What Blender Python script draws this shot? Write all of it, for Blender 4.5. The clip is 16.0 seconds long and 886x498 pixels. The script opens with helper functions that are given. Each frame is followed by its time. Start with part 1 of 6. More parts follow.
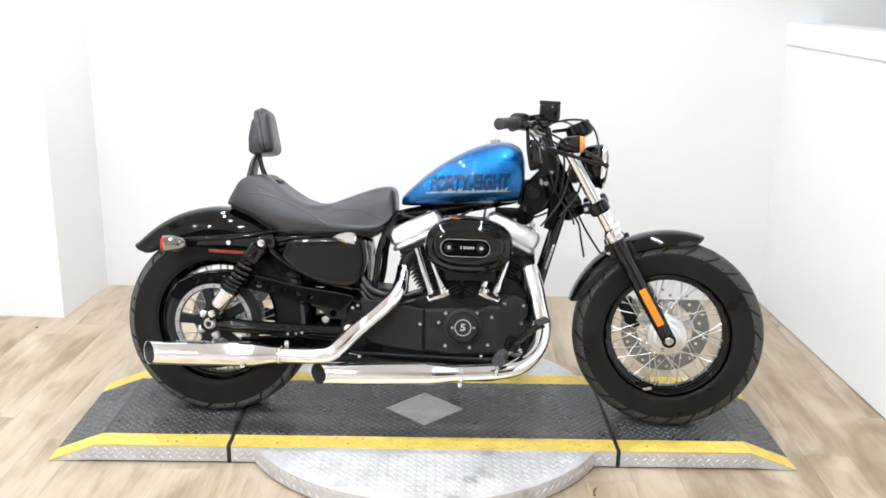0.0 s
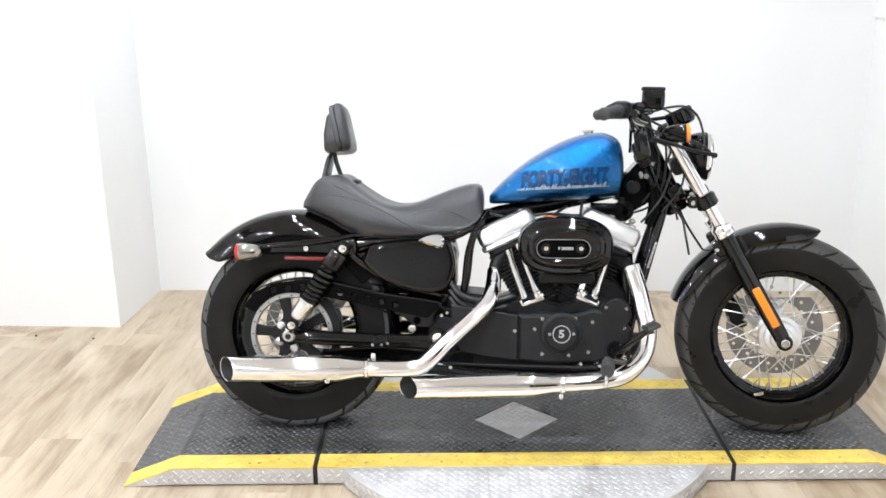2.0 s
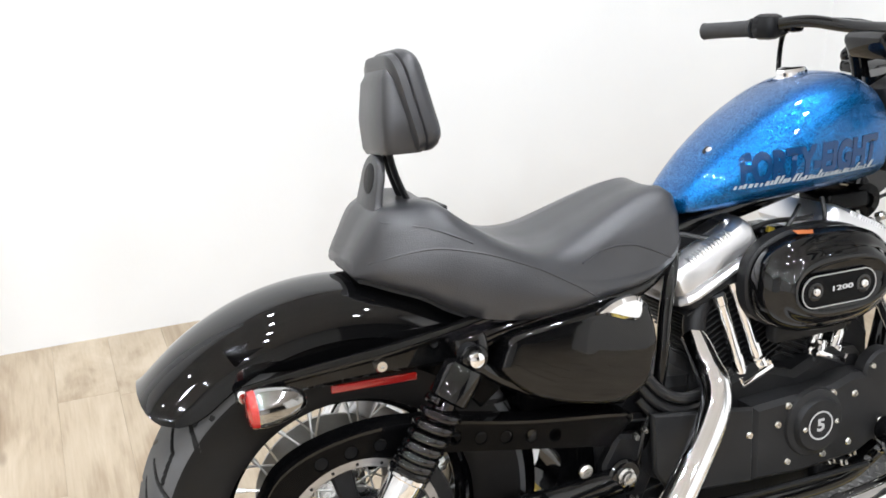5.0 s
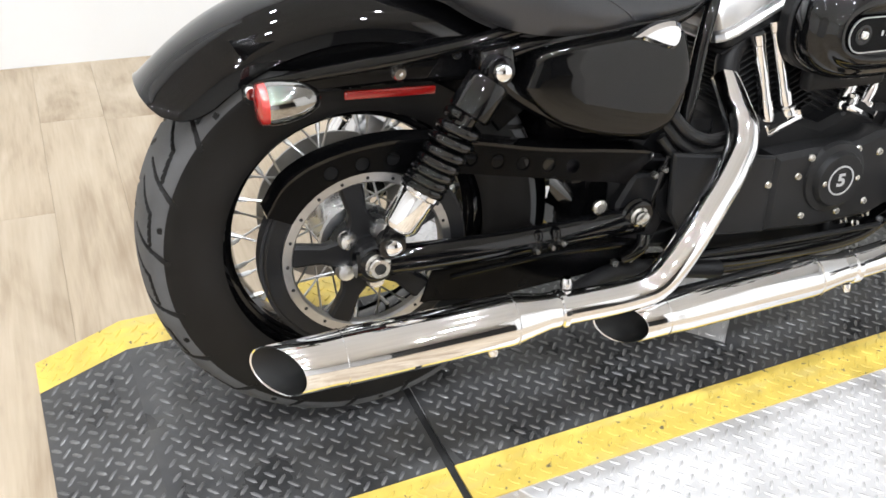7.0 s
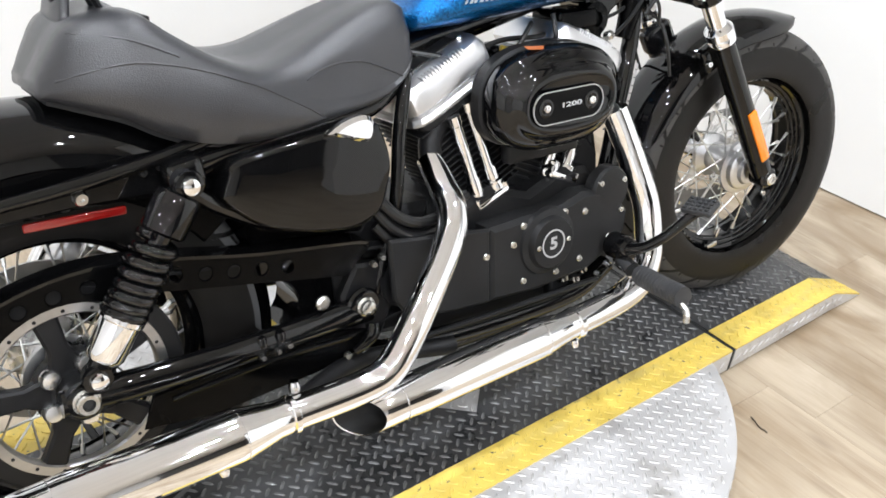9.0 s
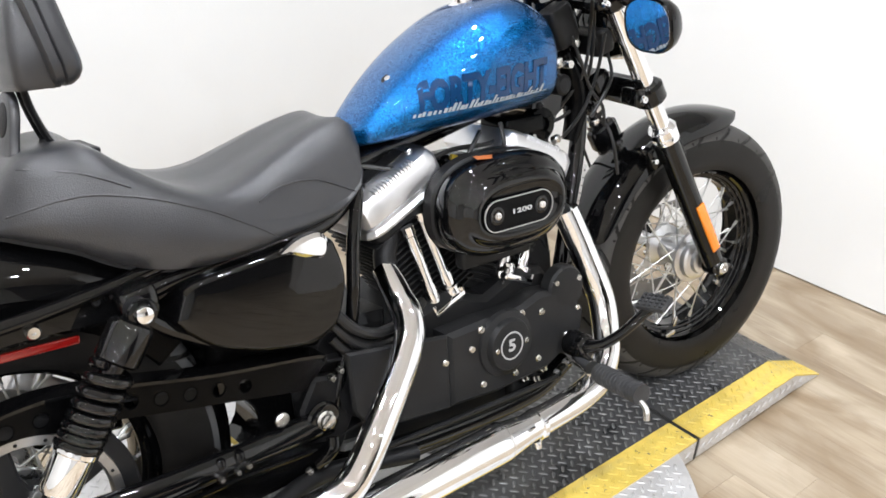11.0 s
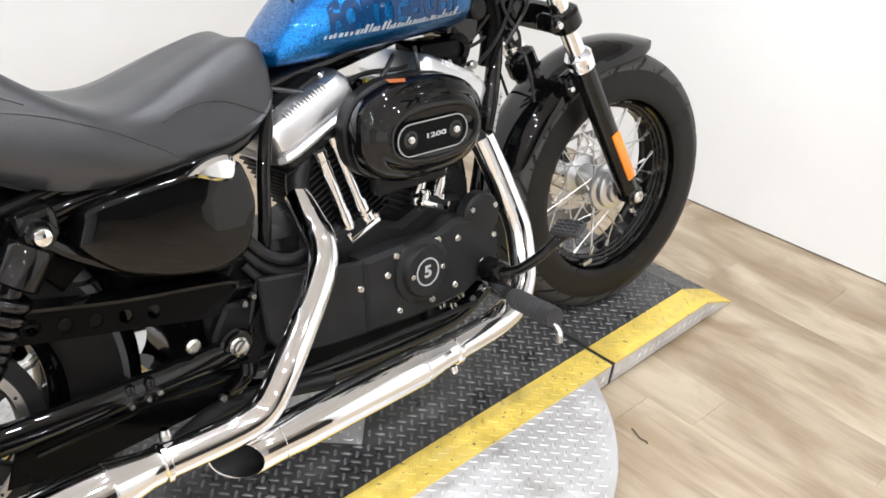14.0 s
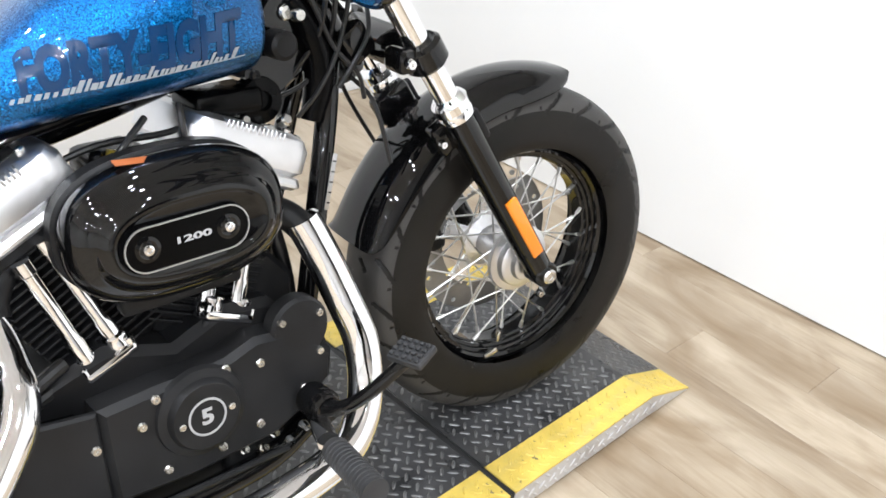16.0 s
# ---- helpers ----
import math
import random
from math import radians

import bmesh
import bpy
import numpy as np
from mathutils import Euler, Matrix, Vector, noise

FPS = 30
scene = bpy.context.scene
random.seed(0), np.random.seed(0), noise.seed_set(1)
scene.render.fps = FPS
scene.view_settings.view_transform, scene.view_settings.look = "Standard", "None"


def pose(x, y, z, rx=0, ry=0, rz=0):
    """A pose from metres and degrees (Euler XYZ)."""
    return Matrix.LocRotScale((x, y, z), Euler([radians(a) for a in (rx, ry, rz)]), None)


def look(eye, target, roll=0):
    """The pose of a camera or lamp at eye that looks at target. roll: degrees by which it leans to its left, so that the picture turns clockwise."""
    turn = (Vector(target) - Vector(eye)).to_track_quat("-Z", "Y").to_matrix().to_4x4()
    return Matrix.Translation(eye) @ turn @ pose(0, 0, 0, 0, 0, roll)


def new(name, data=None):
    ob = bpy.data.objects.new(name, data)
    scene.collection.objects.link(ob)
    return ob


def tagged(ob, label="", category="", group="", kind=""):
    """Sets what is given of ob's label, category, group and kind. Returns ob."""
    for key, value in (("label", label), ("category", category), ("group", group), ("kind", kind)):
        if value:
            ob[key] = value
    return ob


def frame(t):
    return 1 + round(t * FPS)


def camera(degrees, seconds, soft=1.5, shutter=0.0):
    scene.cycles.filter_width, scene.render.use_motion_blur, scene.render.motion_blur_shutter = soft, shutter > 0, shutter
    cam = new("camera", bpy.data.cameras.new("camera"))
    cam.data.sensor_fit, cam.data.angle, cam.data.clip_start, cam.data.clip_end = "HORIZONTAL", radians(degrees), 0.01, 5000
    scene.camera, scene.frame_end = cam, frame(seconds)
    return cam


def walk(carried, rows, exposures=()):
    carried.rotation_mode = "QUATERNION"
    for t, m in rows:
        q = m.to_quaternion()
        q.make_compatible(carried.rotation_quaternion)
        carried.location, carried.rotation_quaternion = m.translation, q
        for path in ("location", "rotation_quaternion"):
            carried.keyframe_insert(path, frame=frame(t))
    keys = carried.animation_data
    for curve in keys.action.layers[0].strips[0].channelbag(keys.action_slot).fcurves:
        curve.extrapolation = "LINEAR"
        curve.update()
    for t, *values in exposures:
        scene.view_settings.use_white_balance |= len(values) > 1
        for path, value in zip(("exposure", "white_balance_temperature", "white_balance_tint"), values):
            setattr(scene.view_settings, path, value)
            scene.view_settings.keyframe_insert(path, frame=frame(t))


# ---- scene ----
cam = camera(50.9, 16.0, 1.65)
PATH = [
    (0, (0.105, 0.118, 1.517), (0.04, 2.038, 0.961), 1.2),
    (0.5, (0.118, 0.13, 1.525), (0.042, 2.047, 0.962), 0.7),
    (1, (0.137, 0.153, 1.522), (-0.045, 2.053, 0.924), 0.6),
    (1.5, (0.003, 0.205, 1.512), (-0.138, 2.107, 0.911), 0.5),
    (2, (-0.14, 0.332, 1.507), (-0.241, 2.241, 0.919), -0.6),
    (2.5, (-0.281, 0.67, 1.472), (-0.435, 2.563, 0.847), -0.4),
    (3, (-0.508, 0.953, 1.434), (-0.538, 2.836, 0.761), 0.6),
    (3.2, (-0.609, 1.044, 1.42), (-0.551, 2.93, 0.757), -0.1),
    (5.3, (-1.123, 2.023, 1.375), (-0.391, 3.644, 0.461), 2.1),
    (5.5, (-1.134, 2.031, 1.355), (-0.419, 3.616, 0.368), 2.7),
    (6, (-1.151, 2.008, 1.294), (-0.468, 3.532, 0.193), 3.3),
    (6.5, (-1.157, 1.998, 1.262), (-0.501, 3.455, 0.059), 5.1),
    (7, (-1.142, 2.007, 1.249), (-0.448, 3.437, 0.035), 6.5),
    (7.5, (-1.09, 1.997, 1.259), (-0.257, 3.4, 0.103), 6.4),
    (8, (-1.045, 1.997, 1.274), (-0.088, 3.332, 0.133), 5.9),
    (8.5, (-1.021, 1.983, 1.28), (0.013, 3.284, 0.167), 6.4),
    (9, (-1.014, 1.98, 1.291), (0.075, 3.286, 0.238), 6.6),
    (9.5, (-1.01, 1.984, 1.312), (0.109, 3.303, 0.308), 5.7),
    (10, (-1.01, 1.991, 1.334), (0.146, 3.321, 0.389), 5.4),
    (10.2, (-1.007, 1.985, 1.342), (0.153, 3.323, 0.413), 5.3),
    (12.3, (-0.985, 1.977, 1.345), (0.245, 3.283, 0.462), 4.9),
    (12.5, (-0.985, 1.98, 1.343), (0.25, 3.27, 0.442), 5.2),
    (13, (-0.983, 1.971, 1.336), (0.265, 3.229, 0.409), 5.6),
    (13.5, (-0.98, 1.961, 1.324), (0.276, 3.176, 0.353), 6.9),
    (14, (-0.975, 1.949, 1.313), (0.287, 3.144, 0.323), 7.0),
    (14.5, (-0.919, 1.957, 1.315), (0.372, 3.12, 0.325), 8.0),
    (15, (-0.704, 1.995, 1.301), (0.478, 3.274, 0.318), 4.7),
    (15.5, (-0.546, 2.021, 1.319), (0.612, 3.31, 0.32), 4.2),
    (16, (-0.355, 2.128, 1.289), (0.832, 3.342, 0.234), 6.5),
]
walk(cam, [(t, look(eye, target, roll)) for t, eye, target, roll in PATH],
     [(0, -0.2, 6500, 10), (3.2, -0.2, 6500, 10), (5.5, -0.18, 6600, 10), (7.0, -0.18, 6620, 10), (9.5, -0.17, 6540, 10), (12.5, -0.27, 6700, 11), (14.0, -0.27, 6700, 11), (16, -0.13, 6500, 10)])

# ---------------- light ----------------
world = bpy.data.worlds.new("world")
scene.world = world
world.use_nodes = True
world.node_tree.nodes["Background"].inputs[0].default_value = (0.9, 0.95, 1.0, 1)
world.node_tree.nodes["Background"].inputs[1].default_value = 0.05


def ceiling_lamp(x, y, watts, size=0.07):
    data = bpy.data.lights.new("lamp_disk", "AREA")
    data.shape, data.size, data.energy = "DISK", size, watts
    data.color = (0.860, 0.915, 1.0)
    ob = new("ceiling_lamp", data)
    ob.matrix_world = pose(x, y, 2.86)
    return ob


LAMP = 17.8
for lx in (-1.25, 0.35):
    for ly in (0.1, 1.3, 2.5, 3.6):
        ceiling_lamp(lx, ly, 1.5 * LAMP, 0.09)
# unseen fill added to brighten the chrome and the bike's camera side
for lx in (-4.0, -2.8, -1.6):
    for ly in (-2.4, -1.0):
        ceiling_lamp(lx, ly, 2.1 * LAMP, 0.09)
# two more unseen fill lamps, added for the rear tyre and left floor
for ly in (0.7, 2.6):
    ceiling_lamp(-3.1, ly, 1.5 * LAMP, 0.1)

# ---------------- materials ----------------


def material(name, base, rough, metal=0.0, coat=0.0, bump=0.0, grain=200.0, vary=0.0, vary_scale=8.0, rough_vary=0.0, spec=0.5):
    m = bpy.data.materials.new(name)
    m.use_nodes = True
    nt = m.node_tree
    b = nt.nodes["Principled BSDF"]
    b.inputs["Base Color"].default_value = (*base, 1)
    b.inputs["Roughness"].default_value = rough
    b.inputs["Metallic"].default_value = metal
    b.inputs["Coat Weight"].default_value = coat
    b.inputs["Coat Roughness"].default_value = 0.03
    b.inputs["Specular IOR Level"].default_value = spec
    tc = nt.nodes.new("ShaderNodeTexCoord")
    if bump:
        n = nt.nodes.new("ShaderNodeTexNoise")
        n.inputs["Scale"].default_value, n.inputs["Detail"].default_value = grain, 3
        nt.links.new(tc.outputs["Object"], n.inputs["Vector"])
        bp = nt.nodes.new("ShaderNodeBump")
        bp.inputs["Strength"].default_value, bp.inputs["Distance"].default_value = bump, 0.002
        nt.links.new(n.outputs["Fac"], bp.inputs["Height"])
        nt.links.new(bp.outputs["Normal"], b.inputs["Normal"])
    if vary or rough_vary:
        n = nt.nodes.new("ShaderNodeTexNoise")
        n.inputs["Scale"].default_value, n.inputs["Detail"].default_value = vary_scale, 6
        nt.links.new(tc.outputs["Object"], n.inputs["Vector"])
        if vary:
            mr = nt.nodes.new("ShaderNodeMapRange")
            mr.inputs["From Min"].default_value, mr.inputs["From Max"].default_value = 0.3, 0.7
            mr.inputs["To Min"].default_value, mr.inputs["To Max"].default_value = 1 - vary, 1 + vary
            nt.links.new(n.outputs["Fac"], mr.inputs["Value"])
            mx = nt.nodes.new("ShaderNodeVectorMath")
            mx.operation = "SCALE"
            mx.inputs[0].default_value = base
            nt.links.new(mr.outputs["Result"], mx.inputs["Scale"])
            nt.links.new(mx.outputs["Vector"], b.inputs["Base Color"])
        if rough_vary:
            mr = nt.nodes.new("ShaderNodeMapRange")
            mr.inputs["From Min"].default_value, mr.inputs["From Max"].default_value = 0.3, 0.7
            mr.inputs["To Min"].default_value, mr.inputs["To Max"].default_value = max(0.0, rough - rough_vary), rough + rough_vary
            nt.links.new(n.outputs["Fac"], mr.inputs["Value"])
            nt.links.new(mr.outputs["Result"], b.inputs["Roughness"])
    return m


GLOSS = material("black_gloss_paint", (0.003, 0.003, 0.0032), 0.028, rough_vary=0.015, vary_scale=30, spec=0.45)
SATIN = material("black_satin_powder", (0.009, 0.009, 0.0095), 0.42, bump=0.15, grain=900, vary=0.25, vary_scale=14, rough_vary=0.08, spec=0.22)
# chrome darkened in colour for the dark room that the signals mirror
MATT = material("black_matt_plastic", (0.010, 0.010, 0.011), 0.6, spec=0.3, bump=0.2, grain=700, vary=0.3, vary_scale=20)
CHROME = material("chrome", (0.93, 0.935, 0.955), 0.045, metal=1.0, rough_vary=0.025, vary_scale=25)
DIM_CHROME = material("chrome_dark_reflection", (0.34, 0.335, 0.325), 0.05, metal=1.0, rough_vary=0.02, vary_scale=25)
ALU = material("polished_aluminium", (0.86, 0.86, 0.86), 0.28, metal=1.0, bump=0.08, grain=350, rough_vary=0.08, vary_scale=30)
CAST = material("silver_cast_metal", (0.76, 0.76, 0.77), 0.38, metal=1.0, bump=0.10, grain=600, vary=0.08, vary_scale=18, rough_vary=0.08)
SPOKE = material("bright_spoke_steel", (0.72, 0.72, 0.71), 0.33, metal=1.0)
DISC = material("brake_disc_steel", (0.30, 0.30, 0.295), 0.38, metal=1.0, vary=0.1, vary_scale=40)
MACHINED = material("machined_grey_metal", (0.46, 0.46, 0.46), 0.34, metal=1.0, vary=0.1, vary_scale=40)
STEEL = material("zinc_steel", (0.62, 0.61, 0.58), 0.25, metal=1.0, vary=0.15, vary_scale=60)
TREAD = material("worn_tread_rubber", (0.072, 0.0725, 0.074), 0.72, bump=0.25, grain=400, vary=0.25, vary_scale=14, rough_vary=0.1)
TREAD_BROWN = material("dusty_tread_rubber", (0.042, 0.0395, 0.037), 0.6, bump=0.25, grain=400, vary=0.3, vary_scale=14, rough_vary=0.1)
RUBBER = material("tyre_rubber", (0.0095, 0.0087, 0.0078), 0.36, spec=0.2, bump=0.2, grain=500, vary=0.3, vary_scale=9, rough_vary=0.12)
RUBBER_DEEP = material("clean_tyre_rubber", (0.0095, 0.0088, 0.0082), 0.44, spec=0.16, bump=0.2, grain=500, vary=0.3, vary_scale=9, rough_vary=0.12)
DARK = material("black_moulded_plastic", (0.0015, 0.0015, 0.0016), 0.20, bump=0.05, grain=800, vary=0.2, vary_scale=20, rough_vary=0.08, spec=0.09)
CASE = material("satin_black_case", (0.0125, 0.0125, 0.013), 0.48, bump=0.15, grain=900, vary=0.2, vary_scale=14, rough_vary=0.08, spec=0.25)
GRIP = material("grip_rubber", (0.032, 0.032, 0.033), 0.65, bump=0.3, grain=500, vary=0.2, vary_scale=30)
VINYL = material("black_vinyl", (0.027, 0.0275, 0.0305), 0.34, spec=0.62, bump=0.28, grain=520, vary=0.15, vary_scale=10, rough_vary=0.06)
WHITE_INK = material("white_print", (0.40, 0.40, 0.40), 0.4)
GREY_LINE = material("silver_line", (0.5, 0.5, 0.5), 0.3, metal=0.8)
DARK_INK = material("dark_blue_decal", (0.002, 0.030, 0.095), 0.25, coat=0.4, spec=0.3)
CREAM_INK = material("cream_script", (0.27, 0.31, 0.34), 0.35, coat=0.6)
HOSE = material("rubber_hose", (0.007, 0.007, 0.0072), 0.36, vary=0.2, vary_scale=40)


def lens_material(name, base, rough=0.12):
    m = material(name, base, rough, coat=1.0, bump=0.25, grain=260)
    b = m.node_tree.nodes["Principled BSDF"]
    b.inputs["Subsurface Weight"].default_value = 0.15
    b.inputs["Subsurface Radius"].default_value = (0.01, 0.004, 0.002)
    return m


RED = lens_material("red_lens", (0.40, 0.012, 0.008))
DEEP_RED = lens_material("dark_red_reflector", (0.22, 0.006, 0.005))
AMBER = lens_material("amber_lens", (0.95, 0.27, 0.01))


def glass_material():
    m = material("clear_glass", (1, 1, 1), 0.02)
    b = m.node_tree.nodes["Principled BSDF"]
    b.inputs["Transmission Weight"].default_value = 1.0
    b.inputs["IOR"].default_value = 1.45
    return m


GLASS = glass_material()
MIRROR = material("mirror_glass", (0.8, 0.83, 0.86), 0.01, metal=1.0)


def flake_paint():
    m = material("blue_metal_flake", (0.0, 0.12, 0.42), 0.25, metal=0.85, coat=0.55)
    nt = m.node_tree
    b = nt.nodes["Principled BSDF"]
    tc = nt.nodes.new("ShaderNodeTexCoord")
    v = nt.nodes.new("ShaderNodeTexVoronoi")
    v.inputs["Scale"].default_value = 900
    nt.links.new(tc.outputs["Object"], v.inputs["Vector"])
    ramp = nt.nodes.new("ShaderNodeValToRGB")
    ramp.color_ramp.elements[0].color = (0.0, 0.024, 0.12, 1)
    ramp.color_ramp.elements[1].color = (0.0, 0.25, 0.66, 1)
    ramp.color_ramp.elements[0].position, ramp.color_ramp.elements[1].position = 0.25, 0.95
    nt.links.new(v.outputs["Color"], ramp.inputs["Fac"])
    nt.links.new(ramp.outputs["Color"], b.inputs["Base Color"])
    # every flake lies at its own small angle
    sub = nt.nodes.new("ShaderNodeVectorMath")
    sub.operation = "SUBTRACT"
    sub.inputs[1].default_value = (0.5, 0.5, 0.5)
    nt.links.new(v.outputs["Color"], sub.inputs[0])
    sc = nt.nodes.new("ShaderNodeVectorMath")
    sc.operation = "SCALE"
    sc.inputs["Scale"].default_value = 0.42
    nt.links.new(sub.outputs["Vector"], sc.inputs[0])
    geo = nt.nodes.new("ShaderNodeNewGeometry")
    add = nt.nodes.new("ShaderNodeVectorMath")
    nt.links.new(geo.outputs["Normal"], add.inputs[0])
    nt.links.new(sc.outputs["Vector"], add.inputs[1])
    nrm = nt.nodes.new("ShaderNodeVectorMath")
    nrm.operation = "NORMALIZE"
    nt.links.new(add.outputs["Vector"], nrm.inputs[0])
    nt.links.new(nrm.outputs["Vector"], b.inputs["Normal"])
    return m


BLUE = flake_paint()
WALL = material("white_wall_paint", (0.80, 0.80, 0.79), 0.55, bump=0.12, grain=120, vary=0.02, vary_scale=1.5)
CEIL = material("pale_ceiling_boards", (0.74, 0.735, 0.725), 0.8, vary=0.06, vary_scale=2)
GREYWALL = material("grey_showroom_wall", (0.58, 0.575, 0.565), 0.6, vary=0.08, vary_scale=1.2)
# the darkness of the room past the opening is put into this colour
DARK_ROOM = material("dark_room_stand_in", (0.07, 0.068, 0.066), 0.6, vary=0.1, vary_scale=1.2)
JOINT = material("floor_joint", (0.42, 0.33, 0.23), 0.8)
YELLOW = material("worn_yellow_paint", (0.70, 0.515, 0.105), 0.5, bump=0.2, grain=300, vary=0.13, vary_scale=26, rough_vary=0.15)


def specks(m, colour, scale, low, high, stretch=(1, 1, 1)):
    """Chips and scuffs with a shape of their own over a paint."""
    nt = m.node_tree
    b = nt.nodes["Principled BSDF"]
    old = b.inputs["Base Color"].links[0].from_socket
    tc = nt.nodes.new("ShaderNodeTexCoord")
    mp = nt.nodes.new("ShaderNodeMapping")
    mp.inputs["Scale"].default_value = stretch
    nt.links.new(tc.outputs["Object"], mp.inputs["Vector"])
    n = nt.nodes.new("ShaderNodeTexNoise")
    n.inputs["Scale"].default_value, n.inputs["Detail"].default_value = scale, 5
    nt.links.new(mp.outputs["Vector"], n.inputs["Vector"])
    mr = nt.nodes.new("ShaderNodeMapRange")
    mr.inputs["From Min"].default_value, mr.inputs["From Max"].default_value = low, high
    nt.links.new(n.outputs["Fac"], mr.inputs["Value"])
    mix = nt.nodes.new("ShaderNodeMix")
    mix.data_type = "RGBA"
    nt.links.new(mr.outputs["Result"], mix.inputs[0])
    nt.links.new(old, mix.inputs[6])
    mix.inputs[7].default_value = (*colour, 1)
    nt.links.new(mix.outputs[2], b.inputs["Base Color"])


specks(YELLOW, (0.16, 0.13, 0.07), 75, 0.655, 0.70)
specks(YELLOW, (0.62, 0.48, 0.15), 9, 0.52, 0.75, (1, 3, 1))
BARS = material("worn_tread_bars", (0.15, 0.15, 0.15), 0.40, metal=0.4, vary=0.4, vary_scale=30)
DECK = material("dark_grey_deck_paint", (0.056, 0.056, 0.057), 0.33, metal=0.2, bump=0.2, grain=400, vary=0.4, vary_scale=12, rough_vary=0.14)
PLATE = material("bare_tread_plate", (0.585, 0.575, 0.57), 0.48, metal=0.42, bump=0.15, grain=300, vary=0.10, vary_scale=10, rough_vary=0.12)
specks(DECK, (0.085, 0.083, 0.078), 7, 0.52, 0.75)
specks(PLATE, (0.40, 0.385, 0.365), 11, 0.60, 0.74)
GAP = material("black_gap", (0.01, 0.01, 0.01), 0.7)


def plank_material():
    m = material("oak_vinyl_plank", (0.5, 0.38, 0.25), 0.42)
    nt = m.node_tree
    b = nt.nodes["Principled BSDF"]
    tc = nt.nodes.new("ShaderNodeTexCoord")
    info = nt.nodes.new("ShaderNodeObjectInfo")
    shift = nt.nodes.new("ShaderNodeVectorMath")
    shift.operation = "SCALE"
    shift.inputs[0].default_value = (37.0, 91.0, 11.0)
    nt.links.new(info.outputs["Random"], shift.inputs["Scale"])
    add = nt.nodes.new("ShaderNodeVectorMath")
    nt.links.new(tc.outputs["Object"], add.inputs[0])
    nt.links.new(shift.outputs["Vector"], add.inputs[1])

    def noise_at(scale, sx, sy, detail, dist):
        mp = nt.nodes.new("ShaderNodeMapping")
        mp.inputs["Scale"].default_value = (sx, sy, 1)
        nt.links.new(add.outputs["Vector"], mp.inputs["Vector"])
        n = nt.nodes.new("ShaderNodeTexNoise")
        n.inputs["Scale"].default_value, n.inputs["Detail"].default_value = scale, detail
        n.inputs["Distortion"].default_value = dist
        nt.links.new(mp.outputs["Vector"], n.inputs["Vector"])
        return n

    broad = noise_at(2.4, 2.3, 0.62, 5, 1.1)
    streak = noise_at(9.0, 2.4, 0.30, 5, 1.0)
    fine = noise_at(30.0, 5.0, 0.30, 6, 0.3)
    ramp = nt.nodes.new("ShaderNodeValToRGB")
    e = ramp.color_ramp.elements
    e[0].position, e[0].color = 0.36, (0.280, 0.208, 0.136, 1)
    e[1].position, e[1].color = 0.64, (0.535, 0.448, 0.338, 1)
    mid = ramp.color_ramp.elements.new(0.5)
    mid.color = (0.440, 0.356, 0.255, 1)

    def weighted(parts):
        total = None
        for node, k in parts:
            m2 = nt.nodes.new("ShaderNodeMath")
            m2.operation = "MULTIPLY_ADD"
            m2.inputs[1].default_value = k
            m2.inputs[2].default_value = 0.0
            nt.links.new(node.outputs["Fac"], m2.inputs[0])
            if total:
                nt.links.new(total.outputs["Value"], m2.inputs[2])
            total = m2
        return total

    nt.links.new(weighted([(broad, 0.60), (streak, 0.24), (fine, 0.16)]).outputs["Value"], ramp.inputs["Fac"])
    # small dark knots and flecks, longer along the board
    mp = nt.nodes.new("ShaderNodeMapping")
    mp.inputs["Scale"].default_value = (11.0, 3.4, 1)
    nt.links.new(add.outputs["Vector"], mp.inputs["Vector"])
    spot = nt.nodes.new("ShaderNodeTexVoronoi")
    spot.inputs["Scale"].default_value = 1.0
    nt.links.new(mp.outputs["Vector"], spot.inputs["Vector"])
    near = nt.nodes.new("ShaderNodeMapRange")
    near.inputs["From Min"].default_value, near.inputs["From Max"].default_value = 0.05, 0.16
    near.inputs["To Min"].default_value, near.inputs["To Max"].default_value = 1.0, 0.0
    nt.links.new(spot.outputs["Distance"], near.inputs["Value"])
    some = nt.nodes.new("ShaderNodeMapRange")
    some.inputs["From Min"].default_value, some.inputs["From Max"].default_value = 0.62, 0.72
    some.inputs["To Max"].default_value = 0.45
    sep = nt.nodes.new("ShaderNodeSeparateColor")
    nt.links.new(spot.outputs["Color"], sep.inputs["Color"])
    nt.links.new(sep.outputs["Red"], some.inputs["Value"])
    knot = nt.nodes.new("ShaderNodeMath")
    knot.operation = "MULTIPLY"
    nt.links.new(near.outputs["Result"], knot.inputs[0])
    nt.links.new(some.outputs["Result"], knot.inputs[1])
    mixk = nt.nodes.new("ShaderNodeMix")
    mixk.data_type = "RGBA"
    mixk.inputs[7].default_value = (0.15, 0.105, 0.07, 1)
    nt.links.new(knot.outputs["Value"], mixk.inputs[0])
    nt.links.new(ramp.outputs["Color"], mixk.inputs[6])
    tone = nt.nodes.new("ShaderNodeMapRange")
    tone.inputs["To Min"].default_value, tone.inputs["To Max"].default_value = 0.92, 1.06
    nt.links.new(info.outputs["Random"], tone.inputs["Value"])
    mul = nt.nodes.new("ShaderNodeVectorMath")
    mul.operation = "SCALE"
    nt.links.new(mixk.outputs[2], mul.inputs[0])
    nt.links.new(tone.outputs["Result"], mul.inputs["Scale"])
    # brown noise patches, densest around a spot past the end of the ramp
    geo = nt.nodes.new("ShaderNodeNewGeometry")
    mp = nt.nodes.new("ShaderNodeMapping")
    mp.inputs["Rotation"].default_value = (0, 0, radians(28))
